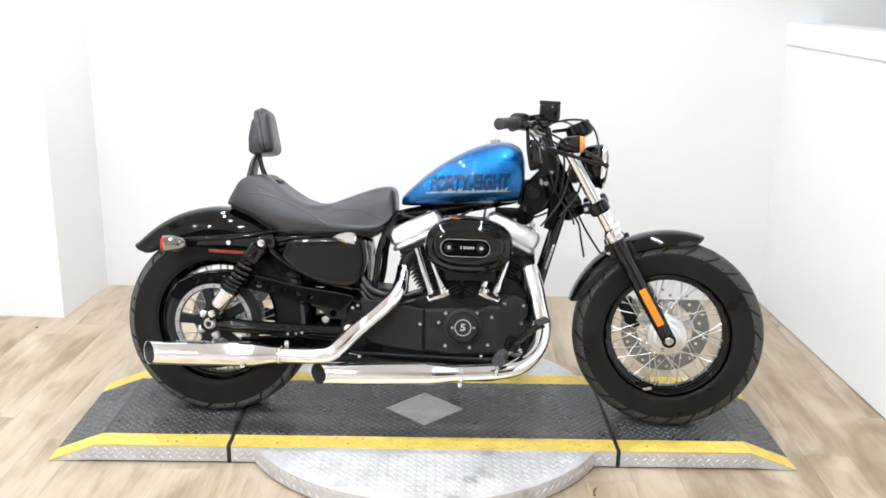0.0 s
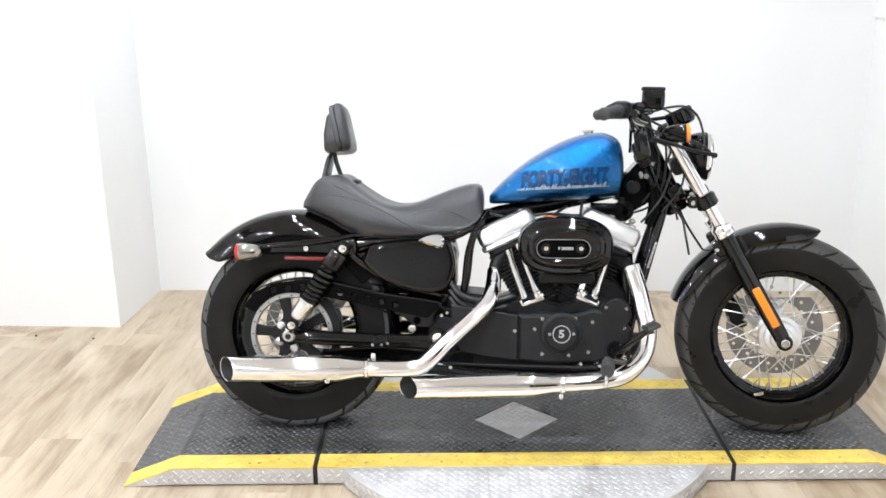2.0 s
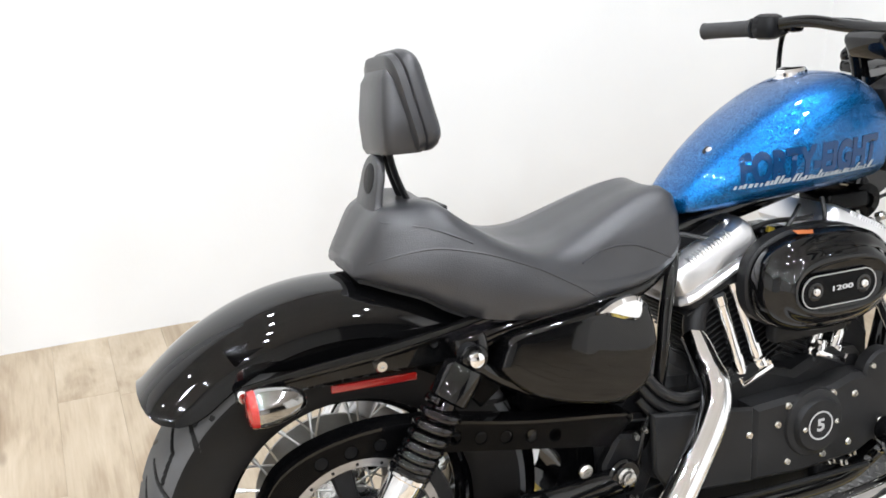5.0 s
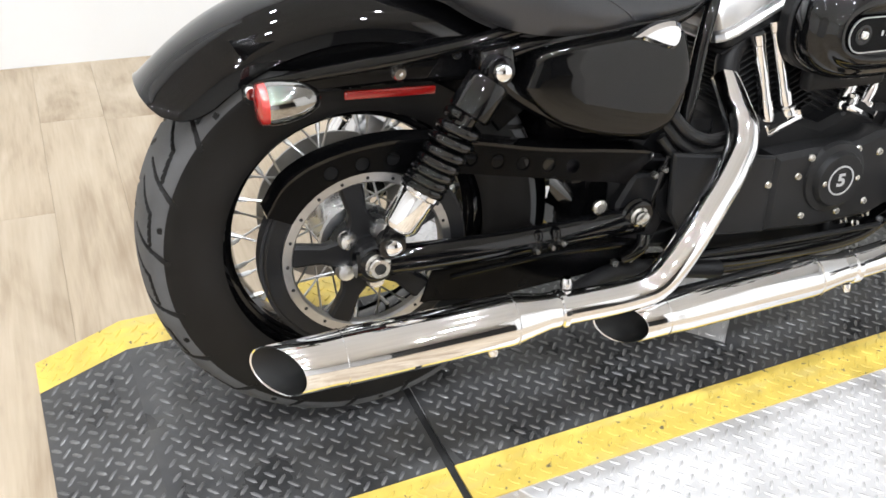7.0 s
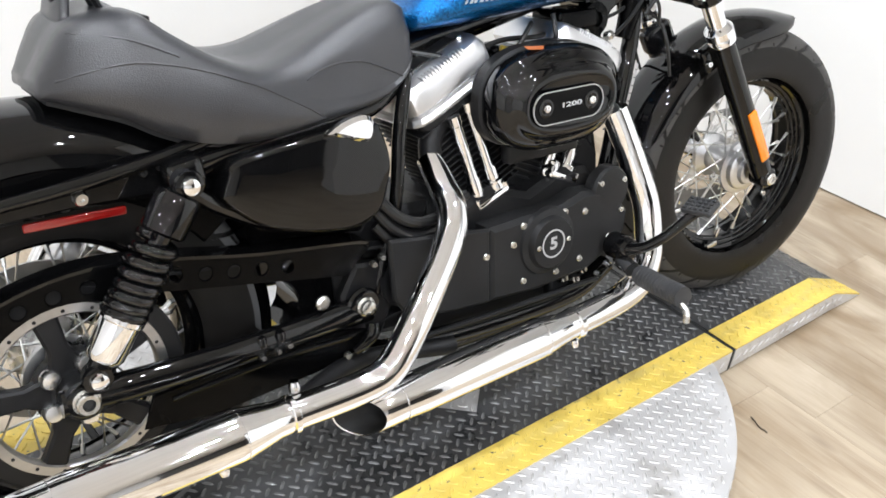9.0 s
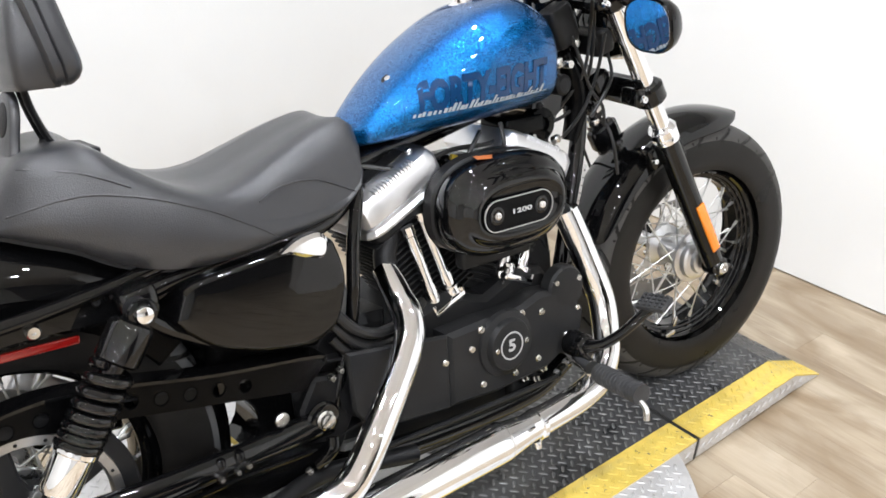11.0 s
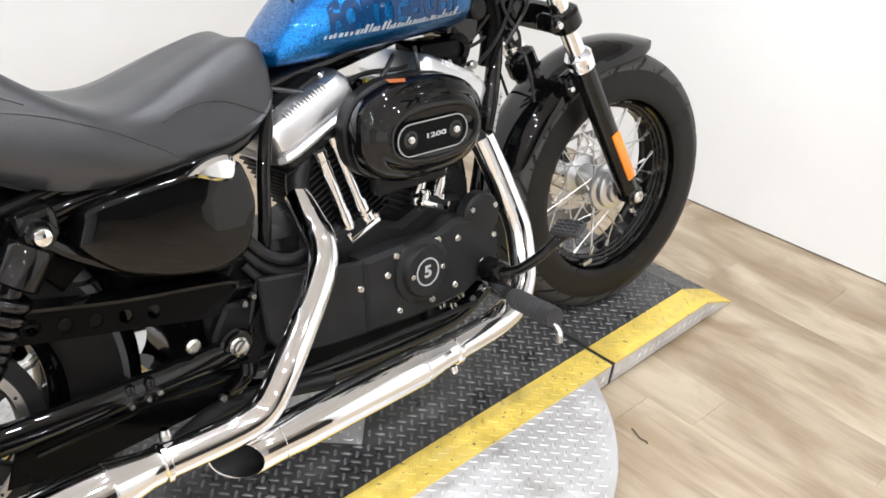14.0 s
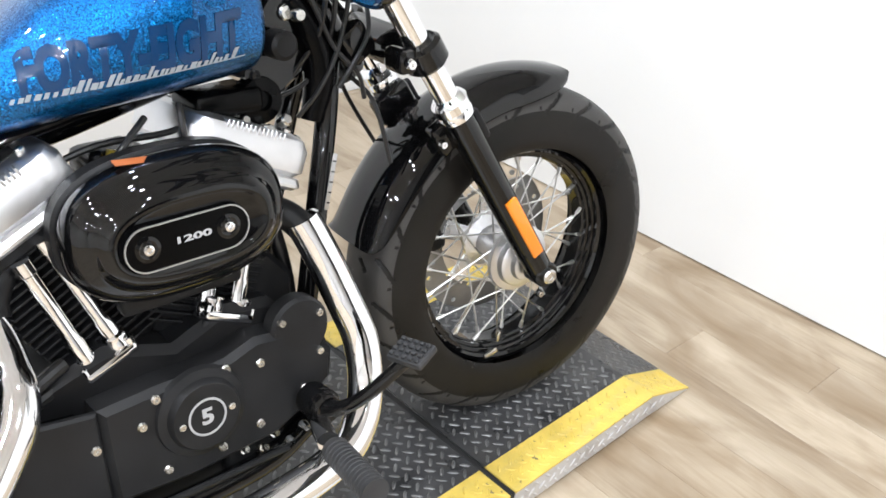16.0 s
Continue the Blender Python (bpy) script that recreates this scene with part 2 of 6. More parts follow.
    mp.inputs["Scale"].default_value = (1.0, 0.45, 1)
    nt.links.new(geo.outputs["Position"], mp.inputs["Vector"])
    blotch = nt.nodes.new("ShaderNodeTexNoise")
    blotch.inputs["Scale"].default_value, blotch.inputs["Detail"].default_value = 4.2, 6
    blotch.inputs["Distortion"].default_value = 1.6
    nt.links.new(mp.outputs["Vector"], blotch.inputs["Vector"])
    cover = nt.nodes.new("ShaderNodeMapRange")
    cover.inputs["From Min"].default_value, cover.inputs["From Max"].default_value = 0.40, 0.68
    nt.links.new(blotch.outputs["Fac"], cover.inputs["Value"])
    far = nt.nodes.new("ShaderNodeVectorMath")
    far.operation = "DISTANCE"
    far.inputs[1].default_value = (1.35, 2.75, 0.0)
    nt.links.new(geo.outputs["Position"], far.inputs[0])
    blotch_falloff = nt.nodes.new("ShaderNodeMapRange")
    blotch_falloff.inputs["From Min"].default_value, blotch_falloff.inputs["From Max"].default_value = 0.45, 1.35
    blotch_falloff.inputs["To Min"].default_value, blotch_falloff.inputs["To Max"].default_value = 0.85, 0.05
    nt.links.new(far.outputs["Value"], blotch_falloff.inputs["Value"])
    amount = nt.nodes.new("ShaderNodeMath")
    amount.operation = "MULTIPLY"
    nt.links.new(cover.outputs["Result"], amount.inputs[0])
    nt.links.new(blotch_falloff.outputs["Result"], amount.inputs[1])
    brown_mix = nt.nodes.new("ShaderNodeMix")
    brown_mix.data_type = "RGBA"
    brown_mix.inputs[7].default_value = (0.225, 0.150, 0.080, 1)
    nt.links.new(amount.outputs["Value"], brown_mix.inputs[0])
    nt.links.new(mul.outputs["Vector"], brown_mix.inputs[6])
    nt.links.new(brown_mix.outputs[2], b.inputs["Base Color"])
    bp = nt.nodes.new("ShaderNodeBump")
    bp.inputs["Strength"].default_value, bp.inputs["Distance"].default_value = 0.15, 0.001
    nt.links.new(fine.outputs["Fac"], bp.inputs["Height"])
    nt.links.new(bp.outputs["Normal"], b.inputs["Normal"])
    return m


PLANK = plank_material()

# ---------------- mesh tools ----------------


def smooth_path(points, per=6):
    """Points on a soft curve through all the points given."""
    p = [np.array(q, float) for q in points]
    if len(p) < 3:
        return p
    p = [2 * p[0] - p[1]] + p + [2 * p[-1] - p[-2]]
    out = []
    for i in range(1, len(p) - 2):
        for k in range(per):
            u = k / per
            out.append(0.5 * (2 * p[i] + (p[i + 1] - p[i - 1]) * u + (2 * p[i - 1] - 5 * p[i] + 4 * p[i + 1] - p[i + 2]) * u * u
                              + (3 * p[i] - p[i - 1] - 3 * p[i + 1] + p[i + 2]) * u ** 3))
    out.append(p[-2])
    return out


def arc(cx, cy, r, a0, a1, n):
    return [(cx + r * math.cos(radians(a0 + (a1 - a0) * i / n)), cy + r * math.sin(radians(a0 + (a1 - a0) * i / n))) for i in range(n + 1)]


def stadium(cx, cz, half, r, n=10):
    return arc(cx + half, cz, r, -90, 90, n) + arc(cx - half, cz, r, 90, 270, n)


def inset(poly, d):
    """The outline moved inwards by d (counter-clockwise outlines)."""
    n, out = len(poly), []
    for i in range(n):
        a, b, c = np.array(poly[i - 1]), np.array(poly[i]), np.array(poly[(i + 1) % n])
        u, v = b - a, c - b
        u, v = u / (np.linalg.norm(u) + 1e-9), v / (np.linalg.norm(v) + 1e-9)
        nrm = np.array((-u[1] - v[1], u[0] + v[0]))
        nrm = nrm / (np.linalg.norm(nrm) + 1e-9)
        cosine = max(0.5, nrm @ np.array((-u[1], u[0])))
        out.append(tuple(b + nrm * d / cosine))
    return out


def ccw(poly):
    area = sum(poly[i - 1][0] * poly[i][1] - poly[i][0] * poly[i - 1][1] for i in range(len(poly)))
    return list(poly) if area > 0 else list(poly)[::-1]


class Shape:
    """Collects the faces of one mesh."""

    def __init__(self):
        self.v, self.f = [], []

    def loft(self, rings, caps=True, closed=False, cyclic=True):
        base, n = len(self.v), len(rings[0])
        for ring in rings:
            self.v += [tuple(map(float, p)) for p in ring]
        m = len(rings)
        for i in range(m if closed else m - 1):
            a, b = base + i * n, base + ((i + 1) % m) * n
            for j in range(n if cyclic else n - 1):
                k = (j + 1) % n
                self.f.append((a + j, a + k, b + k, b + j))
        if caps and not closed:
            self.f.append(tuple(range(base, base + n))[::-1])
            self.f.append(tuple(range(base + (m - 1) * n, base + m * n)))
        return self

    def tube(self, points, r, n=12, per=6, smooth=True, caps=True, flat=1.0, up=(0, 0, 1)):
        """A round bar along a path; r: one radius, or one for every point given."""
        radii = [r] * len(points) if isinstance(r, (int, float)) else list(r)
        path = smooth_path(points, per) if smooth else [np.array(p, float) for p in points]
        if smooth and len(points) > 2:
            rr = np.interp(np.linspace(0, len(points) - 1, len(path)), range(len(points)), radii)
        else:
            rr = radii
        rings, side = [], None
        for i, p in enumerate(path):
            d = path[min(i + 1, len(path) - 1)] - path[max(i - 1, 0)]
            d = d / (np.linalg.norm(d) + 1e-9)
            if side is None:
                ref = np.array(up, float) if abs(d @ np.array(up, float)) < 0.95 else np.array((0, 1.0, 0))
                side = np.cross(d, ref)
            side = side - d * (side @ d)
            side = side / np.linalg.norm(side)
            top = np.cross(side, d)
            rings.append([p + rr[i] * (flat * math.cos(2 * math.pi * k / n) * side + math.sin(2 * math.pi * k / n) * top) for k in range(n)])
        return self.loft(rings, caps)

    def lathe(self, origin, axis, profile, n=32, caps=True):
        """Turns (radius, height) pairs round the axis."""
        axis = Vector(axis).normalized()
        q = axis.to_track_quat("Z", "Y").to_matrix()
        o, ax, ay, az = np.array(origin, float), np.array(q.col[0]), np.array(q.col[1]), np.array(q.col[2])
        rings = [[o + az * h + max(r, 1e-5) * (math.cos(2 * math.pi * k / n) * ax + math.sin(2 * math.pi * k / n) * ay) for k in range(n)] for r, h in profile]
        return self.loft(rings, caps)

    def prism(self, outline, y0, y1, bevel=0.0):
        """An outline in x and z drawn out along y, with chamfered rims."""
        poly = ccw(outline)
        if bevel:
            s = 1 if y1 > y0 else -1
            inner = inset(poly, bevel)
            rings = [[(x, y0, z) for x, z in inner], [(x, y0 + s * bevel, z) for x, z in poly], [(x, y1 - s * bevel, z) for x, z in poly], [(x, y1, z) for x, z in inner]]
        else:
            rings = [[(x, y0, z) for x, z in poly], [(x, y1, z) for x, z in poly]]
        return self.loft(rings)

    def rbox(self, centre, size, r=0.004, m=None):
        """A box with rounded edges."""
        sx, sy, sz = (a / 2 for a in size)
        r = min(r, sx * 0.95, sy * 0.95, sz * 0.95)

        def rect(k, z):
            out = []
            for cx, cy, a in ((sx - r, sy - r, 0), (-sx + r, sy - r, 90), (-sx + r, -sy + r, 180), (sx - r, -sy + r, 270)):
                out += [(cx + (r - k) * math.cos(radians(a + b)), cy + (r - k) * math.sin(radians(a + b)), z) for b in (0, 30, 60, 90)]
            return out

        rings = [rect(r * 0.99, -sz), rect(r * 0.3, -sz + r * 0.3), rect(0, -sz + r), rect(0, sz - r), rect(r * 0.3, sz - r * 0.3), rect(r * 0.99, sz)]
        t = Matrix.Translation(centre) @ (m or Matrix())
        return self.loft([[t @ Vector(p) for p in ring] for ring in rings])

    def moved(self, m):
        self.v = [tuple(m @ Vector(p)) for p in self.v]
        return self

    def mesh(self, name, mat, sharp=32.0):
        me = bpy.data.meshes.new(name)
        me.from_pydata(self.v, [], self.f)
        bm = bmesh.new()
        bm.from_mesh(me)
        bmesh.ops.recalc_face_normals(bm, faces=bm.faces)
        for face in bm.faces:
            face.smooth = True
        bm.to_mesh(me)
        bm.free()
        me.set_sharp_from_angle(angle=radians(sharp))
        me.materials.append(mat)
        return me


def part(name, shape, mat, parent, label="", sharp=32.0):
    """One mesh object under a thing or a part."""
    ob = new(name, shape.mesh(name, mat, sharp) if isinstance(shape, Shape) else shape)
    ob.parent = parent
    if label:
        tagged(ob, label)
    return ob


def holed_plate(name, outline, holes, y0, y1, mat, parent, label=""):
    """A flat plate in x and z with round holes through it."""
    bm = bmesh.new()
    edges = []
    for loop in [outline] + [arc(x, z, r, 0, 360 - 30, 11) for x, z, r in holes]:
        vs = [bm.verts.new((x, y0, z)) for x, z in loop]
        edges += [bm.edges.new((vs[i - 1], vs[i])) for i in range(len(vs))]
    bmesh.ops.triangle_fill(bm, edges=edges, use_beauty=True, use_dissolve=False)
    out = bmesh.ops.extrude_face_region(bm, geom=bm.faces[:])
    bmesh.ops.translate(bm, verts=[g for g in out["geom"] if isinstance(g, bmesh.types.BMVert)], vec=(0, y1 - y0, 0))
    bmesh.ops.recalc_face_normals(bm, faces=bm.faces)
    me = bpy.data.meshes.new(name)
    bm.to_mesh(me)
    bm.free()
    me.materials.append(mat)
    return part(name, me, mat, parent, label)


def text_mesh(text, size, width=None, bold=0.0, tall=1.0):
    """Flat letters in x and y, with a fine grid of points."""
    cu = bpy.data.curves.new("lettering", "FONT")
    cu.body, cu.size, cu.align_x, cu.align_y = text, size, "CENTER", "CENTER"
    cu.resolution_u, cu.offset = 3, bold
    ob = new("lettering", cu)
    me = bpy.data.meshes.new_from_object(ob.evaluated_get(bpy.context.evaluated_depsgraph_get()))
    bpy.data.objects.remove(ob)
    bm = bmesh.new()
    bm.from_mesh(me)
    bmesh.ops.triangulate(bm, faces=bm.faces)
    for _ in range(2):
        longest = [e for e in bm.edges if e.calc_length() > size * 0.18]
        if longest:
            bmesh.ops.subdivide_edges(bm, edges=longest, cuts=1)
            bmesh.ops.triangulate(bm, faces=bm.faces)
    bm.to_mesh(me)
    bm.free()
    if width:
        xs = [v.co.x for v in me.vertices]
        k = width / (max(xs) - min(xs))
        for v in me.vertices:
            v.co.x *= k
            v.co.y *= tall
    return me


# ---------------- the room ----------------
BACK_Y, NICHE_Y, ROOM_H = 4.522, 4.04, 2.9


def wall_slab(name, a, b, label, thick=0.12, height=ROOM_H, side=1, mat=WALL, foot=0.0):
    """An upright wall from a to b (x, y), thickened away from the room."""
    a, b = np.array(a), np.array(b)
    d = (b - a) / np.linalg.norm(b - a)
    n = np.array((-d[1], d[0])) * side * thick
    s = Shape()
    s.loft([[(*a, foot), (*b, foot), (*(b + n), foot), (*(a + n), foot)], [(*a, height), (*b, height), (*(b + n), height), (*(a + n), height)]])
    ob = new(name, s.mesh(name, mat))
    return tagged(ob, label, "wall", kind="structure")


wall_slab("wall_north", (-1.77, BACK_Y), (1.60, BACK_Y + 0.062), "plain white painted back wall of the photo bay")
wall_slab("wall_jog", (-1.749, NICHE_Y), (-1.735, BACK_Y + 0.05), "short white return wall beside the bay")
wall_slab("wall_northwest", (-5.0, NICHE_Y + 0.03), (-1.7505, NICHE_Y + 0.0005), "white painted wall standing forward of the bay")
wall_slab("wall_east", (1.531, BACK_Y + 0.09), (1.772, 1.4), "white half-height side partition, slightly askew", height=1.355, foot=0.005)
cap = wall_slab("trim", (1.5235, BACK_Y + 0.06), (1.766, 1.4), "white cap board along the top of the partition", thick=0.16, height=1.362, foot=1.262)
wall_slab("wall_far_east", (2.75, 4.7), (2.75, 0.2), "white wall beyond the partition")
wall_slab("wall_north_far", (1.60, BACK_Y + 0.063), (2.9, BACK_Y + 0.072), "white wall behind the partition")
wall_slab("wall_southeast", (1.772, 1.4), (1.34, -0.3), "white showroom wall beside the bay")
wall_slab("wall_east_end", (1.34, -0.3), (1.56, -0.95), "end of the white showroom wall at a wide opening")
# unseen walls added so that the opening mirrors dark in the side cover
wall_slab("wall_recess", (1.56, -0.95), (2.83, -0.75), "unseen return wall, toned to stand for the dark room past the opening", mat=DARK_ROOM)
wall_slab("wall_far_end", (2.83, -0.75), (2.83, -4.6), "unseen far wall, toned to stand for the dark room", mat=DARK_ROOM)
wall_slab("wall_far_south", (2.87, 1.3), (1.772, 1.3), "white wall closing the strip behind the partition", side=-1)
wall_slab("wall_south_east", (2.95, -4.5), (0.9, -4.5), "unseen end wall, toned to stand for the dark room", mat=DARK_ROOM)
wall_slab("wall_south", (0.9, -4.5), (-5.1, -4.5), "grey wall at the far end of the showroom", mat=GREYWALL)
wall_slab("wall_west", (-5.0, -4.6), (-5.0, NICHE_Y + 0.1), "white painted wall of the showroom")
s = Shape().loft([[(-5.2, -4.7, ROOM_H), (3.1, -4.7, ROOM_H), (3.1, 4.7, ROOM_H), (-5.2, 4.7, ROOM_H)], [(-5.2, -4.7, ROOM_H + 0.1), (3.1, -4.7, ROOM_H + 0.1), (3.1, 4.7, ROOM_H + 0.1), (-5.2, 4.7, ROOM_H + 0.1)]])
tagged(new("ceiling", s.mesh("ceiling", CEIL)), "pale ceiling with small round lamps", "ceiling", kind="structure")
s = Shape().loft([[(-5.2, -4.7, -0.1), (3.1, -4.7, -0.1), (3.1, 4.7, -0.1), (-5.2, 4.7, -0.1)], [(-5.2, -4.7, -0.0035), (3.1, -4.7, -0.0035), (3.1, 4.7, -0.0035), (-5.2, 4.7, -0.0035)]])
floor = tagged(new("floor", s.mesh("floor", JOINT)), "pale oak plank floor running towards the back wall", "floor", kind="structure")

# ---------------- the display ramp ----------------
RAMP = Matrix.Translation((-0.046, 3.118, 0)) @ Matrix.Rotation(radians(2.83), 4, "Z")
TOP = 0.062
HALF_L, TOP_L, HALF_D = 1.213, 1.06, 0.297
JOINT_A, JOINT_B = -0.632, 0.628
BAND = 0.078


def inside(poly, x, y):
    hit = False
    for i in range(len(poly)):
        (x0, y0), (x1, y1) = poly[i - 1], poly[i]
        if (y0 > y) != (y1 > y) and x < (x1 - x0) * (y - y0) / (y1 - y0) + x0:
            hit = not hit
    return hit


def deck_height(x):
    """The ramp's top: level, sloping down at both ends."""
    return TOP if abs(x) <= TOP_L else (TOP - 0.004) * (HALF_L - abs(x)) / (HALF_L - TOP_L) + 0.004


BAR = [(-0.0120, 0), (-0.0068, -0.0032), (0.0068, -0.0032), (0.0120, 0), (0.0068, 0.0032), (-0.0068, 0.0032)]
PITCH = 0.0210


def add_bar(shape, u, v, along, place, rise):
    """One raised bar at u, v; place turns plate coordinates and a height into a point."""
    a = radians(45 if along else 135)
    c, sn = math.cos(a), math.sin(a)
    low = [(u + p * c - q * sn, v + p * sn + q * c) for p, q in BAR]
    top = [(u + 0.68 * (p * c - q * sn), v + 0.68 * (p * sn + q * c)) for p, q in BAR]
    base = len(shape.v)
    shape.v += [place(*q, -0.0004) for q in low] + [place(*q, rise) for q in top]
    shape.f += [tuple(base + 6 + k for k in range(6))] + [(base + k, base + (k + 1) % 6, base + 6 + (k + 1) % 6, base + 6 + k) for k in range(6)]


def lattice(u0, u1, v0, v1):
    """Centres of the bars over a rectangle, in slanting rows, and which way each one lies."""
    d = PITCH / math.sqrt(2)
    for row in range(math.ceil(v0 / d), math.floor(v1 / d) + 1):
        shift = d if row % 2 else 0.0
        for k in range(math.ceil((u0 - shift) / (2 * d)), math.floor((u1 - shift) / (2 * d)) + 1):
            yield 2 * d * k + shift, row * d, row % 2 == 0


def tread(shape, poly, height, rise=0.0018, keep=None):
    """Raised bars of tread plate over an outline."""
    xs, ys = [p[0] for p in poly], [p[1] for p in poly]
    for x, y, along in lattice(min(xs), max(xs), min(ys), max(ys)):
        a = radians(45 if along else 135)
        tips = [(x + k * 0.0120 * math.cos(a), y + k * 0.0120 * math.sin(a)) for k in (-1, 1)]
        if all(inside(poly, *q) for q in tips) and (keep is None or all(keep(*q) for q in tips)):
            add_bar(shape, x, y, along, lambda u, v, h: (u, v, height(u) + h), rise)


def sheet(shape, poly, height, thick=0.004):
    """A plate with an outline in x and y at the ramp's own height."""
    shape.loft([[(x, y, height(x) - thick) for x, y in poly], [(x, y, height(x)) for x, y in poly]])


ramp = tagged(new("display_ramp"), "low tread-plate display ramp with yellow edges on the turntable", "display ramp")
ramp.matrix_world = RAMP
# the diamond that is left bare in the middle
DIA_X, DIA_HX, DIA_HY = -0.004, 0.140, 0.134
DIA = [(DIA_X - DIA_HX, 0.0), (DIA_X, -DIA_HY), (DIA_X + DIA_HX, 0.0), (DIA_X, DIA_HY)]


def ramp_section(x0, x1, name):
    """One of the three sections: body with tread-plate sides, deck, two yellow bands."""
    g = 0.0072
    x0, x1 = x0 + (g if x0 > -1.2 else 0), x1 - (g if x1 < 1.2 else 0)
    stops = sorted({x0, x1, *[q for q in (-TOP_L, TOP_L) if x0 < q < x1]})
    low = [(x, deck_height(x) - 0.0045) for x in stops]
    body = Shape()
    bottom = [(x, 0.0065 if abs(x) <= TOP_L else 0.0005) for x in reversed(stops)]
    body.prism([(x, max(z, 0.0015)) for x, z in low] + bottom, -HALF_D, HALF_D)
    ob = part(name, body, PLATE, ramp, "bare tread-plate body of a ramp section")
    # a set-back black block is added for the shadow gap under the section
    f0, f1 = max(x0 + 0.010, -TOP_L), min(x1 - 0.010, TOP_L)
    part("foot", Shape().rbox(((f0 + f1) / 2, 0, 0.0036), (f1 - f0, 2 * HALF_D - 0.018, 0.0070), 0.001), GAP, ob, "added black block standing for the shadow gap under the section")
    side = Shape()
    # bars on the front side
    for x, z, along in lattice(x0 + 0.009, x1 - 0.009, 0.010, TOP):
        if z < deck_height(x) - 0.015:
            add_bar(side, x, z, along, lambda u, v, h: (u, -HALF_D - h, v), 0.0020)
    tagged(part("side_pattern", side, PLATE, ob, sharp=60), kind="stuff")
    for sgn in (-1, 1):
        y0, y1 = sorted((sgn * HALF_D, sgn * (HALF_D - BAND)))
        band = Shape()
        for a, b in zip(stops, stops[1:]):
            sheet(band, [(a, y0), (b, y0), (b, y1), (a, y1)], deck_height)
            tread(band, [(a, y0), (b, y0), (b, y1), (a, y1)], deck_height)
        part("yellow_band", band, YELLOW, ob, "worn yellow painted edge band")
    deck, raised = Shape(), Shape()
    yi = HALF_D - BAND - 0.0005
    for a, b in zip(stops, stops[1:]):
        if a < DIA[0][0] and b > DIA[2][0]:
            sheet(deck, [(a, -yi), (b, -yi), (b, DIA[1][1]), (a, DIA[1][1])], deck_height)
            sheet(deck, [(a, DIA[3][1]), (b, DIA[3][1]), (b, yi), (a, yi)], deck_height)
            sheet(deck, [(a, DIA[1][1]), DIA[1], DIA[0], DIA[3], (a, DIA[3][1])], deck_height)
            sheet(deck, [DIA[1], (b, DIA[1][1]), (b, DIA[3][1]), DIA[3], DIA[2]], deck_height)
            poly = [(a, -yi), (b, -yi), (b, yi), (a, yi)]
            tread(raised, poly, deck_height, keep=lambda x, y: abs(x - DIA_X) / DIA_HX + abs(y) / DIA_HY > 1.03)
        else:
            sheet(deck, [(a, -yi), (b, -yi), (b, yi), (a, yi)], deck_height)
            tread(raised, [(a, -yi), (b, -yi), (b, yi), (a, yi)], deck_height)
    part("deck", deck, DECK, ob, "dark grey painted tread-plate deck", sharp=20)
    tagged(part("tread_pattern", raised, BARS, ob, "worn grey raised tread bars", sharp=60), kind="stuff")
    return ob


# open joints get a black fill in place of their shade
for jx in (JOINT_A, JOINT_B):
    part("joint_strip", Shape().rbox((jx, 0, 0.0308), (0.0135, 2 * HALF_D - 0.002, 0.0596), 0.002), GAP, ramp, "added black fill standing for the shade in the open joint")
ramp_section(-HALF_L, JOINT_A, "ramp_section")
middle = ramp_section(JOINT_A, JOINT_B, "ramp_section")
ramp_section(JOINT_B, HALF_L, "ramp_section")
s = Shape()
small = inset(ccw(DIA), 0.001)
sheet(s, small, lambda x: TOP - 0.0015, 0.003)
tread(s, small, lambda x: TOP - 0.0015)
part("diamond_panel", s, PLATE, middle, "bare silver diamond-shaped tread panel")

turntable = Shape()
RT, ZT = 0.642, 0.0595
turntable.lathe((0, 0, 0), (0, 0, 1), [(RT - 0.007, 0.0), (RT - 0.007, 0.0045), (RT, 0.0045), (RT, ZT - 0.002), (RT - 0.002, ZT)], 128)
tt = tagged(new("turntable", turntable.mesh("turntable", PLATE)), "round bare tread-plate turntable lying under the ramp", "turntable")
tt.matrix_world = Matrix.Translation((-0.047, 3.154, 0)) @ Matrix.Rotation(radians(2.83), 4, "Z")
circle = arc(0, 0, RT - 0.008, 0, 360 - 7.5, 47)
for half in ([q for q in circle if q[1] < -0.15], [q for q in circle if q[1] > 0.15]):
    bars = Shape()
    tread(bars, half, lambda x: ZT)
    tagged(part("tread_pattern", bars, PLATE, tt, sharp=60), kind="stuff")
rim_bars = Shape()
for u, v, along in lattice(RT * radians(195), RT * radians(345), 0.008, ZT - 0.008):
    add_bar(rim_bars, u, v, along, lambda p, q, h: ((RT + h) * math.cos(p / RT), (RT + h) * math.sin(p / RT), q), 0.0020)
tagged(part("rim_pattern", rim_bars, PLATE, tt, sharp=60), kind="stuff")

# ---------------- the motorcycle ----------------
# Its own axes: x forward, y to its left, z up, with the rear axle at x = 0.
AXLE, BASE = 0.307, 1.529
BIKE = Matrix.Translation((-0.7627, 3.0907, 0.0656)) @ Matrix.Rotation(radians(-0.85), 4, "Z") @ Matrix.Rotation(radians(-11.65), 4, "X")
bike = tagged(new("motorcycle"), "black cruiser motorcycle with a blue metal-flake tank, on its side stand", "motorcycle")
bike.matrix_world = BIKE
BARS_TURN = Matrix.Translation((1.205, 0, 0.70)) @ Matrix.Rotation(radians(-5.0), 4, Vector((-0.577, 0, 1))) @ Matrix.Translation((-1.205, 0, -0.70))
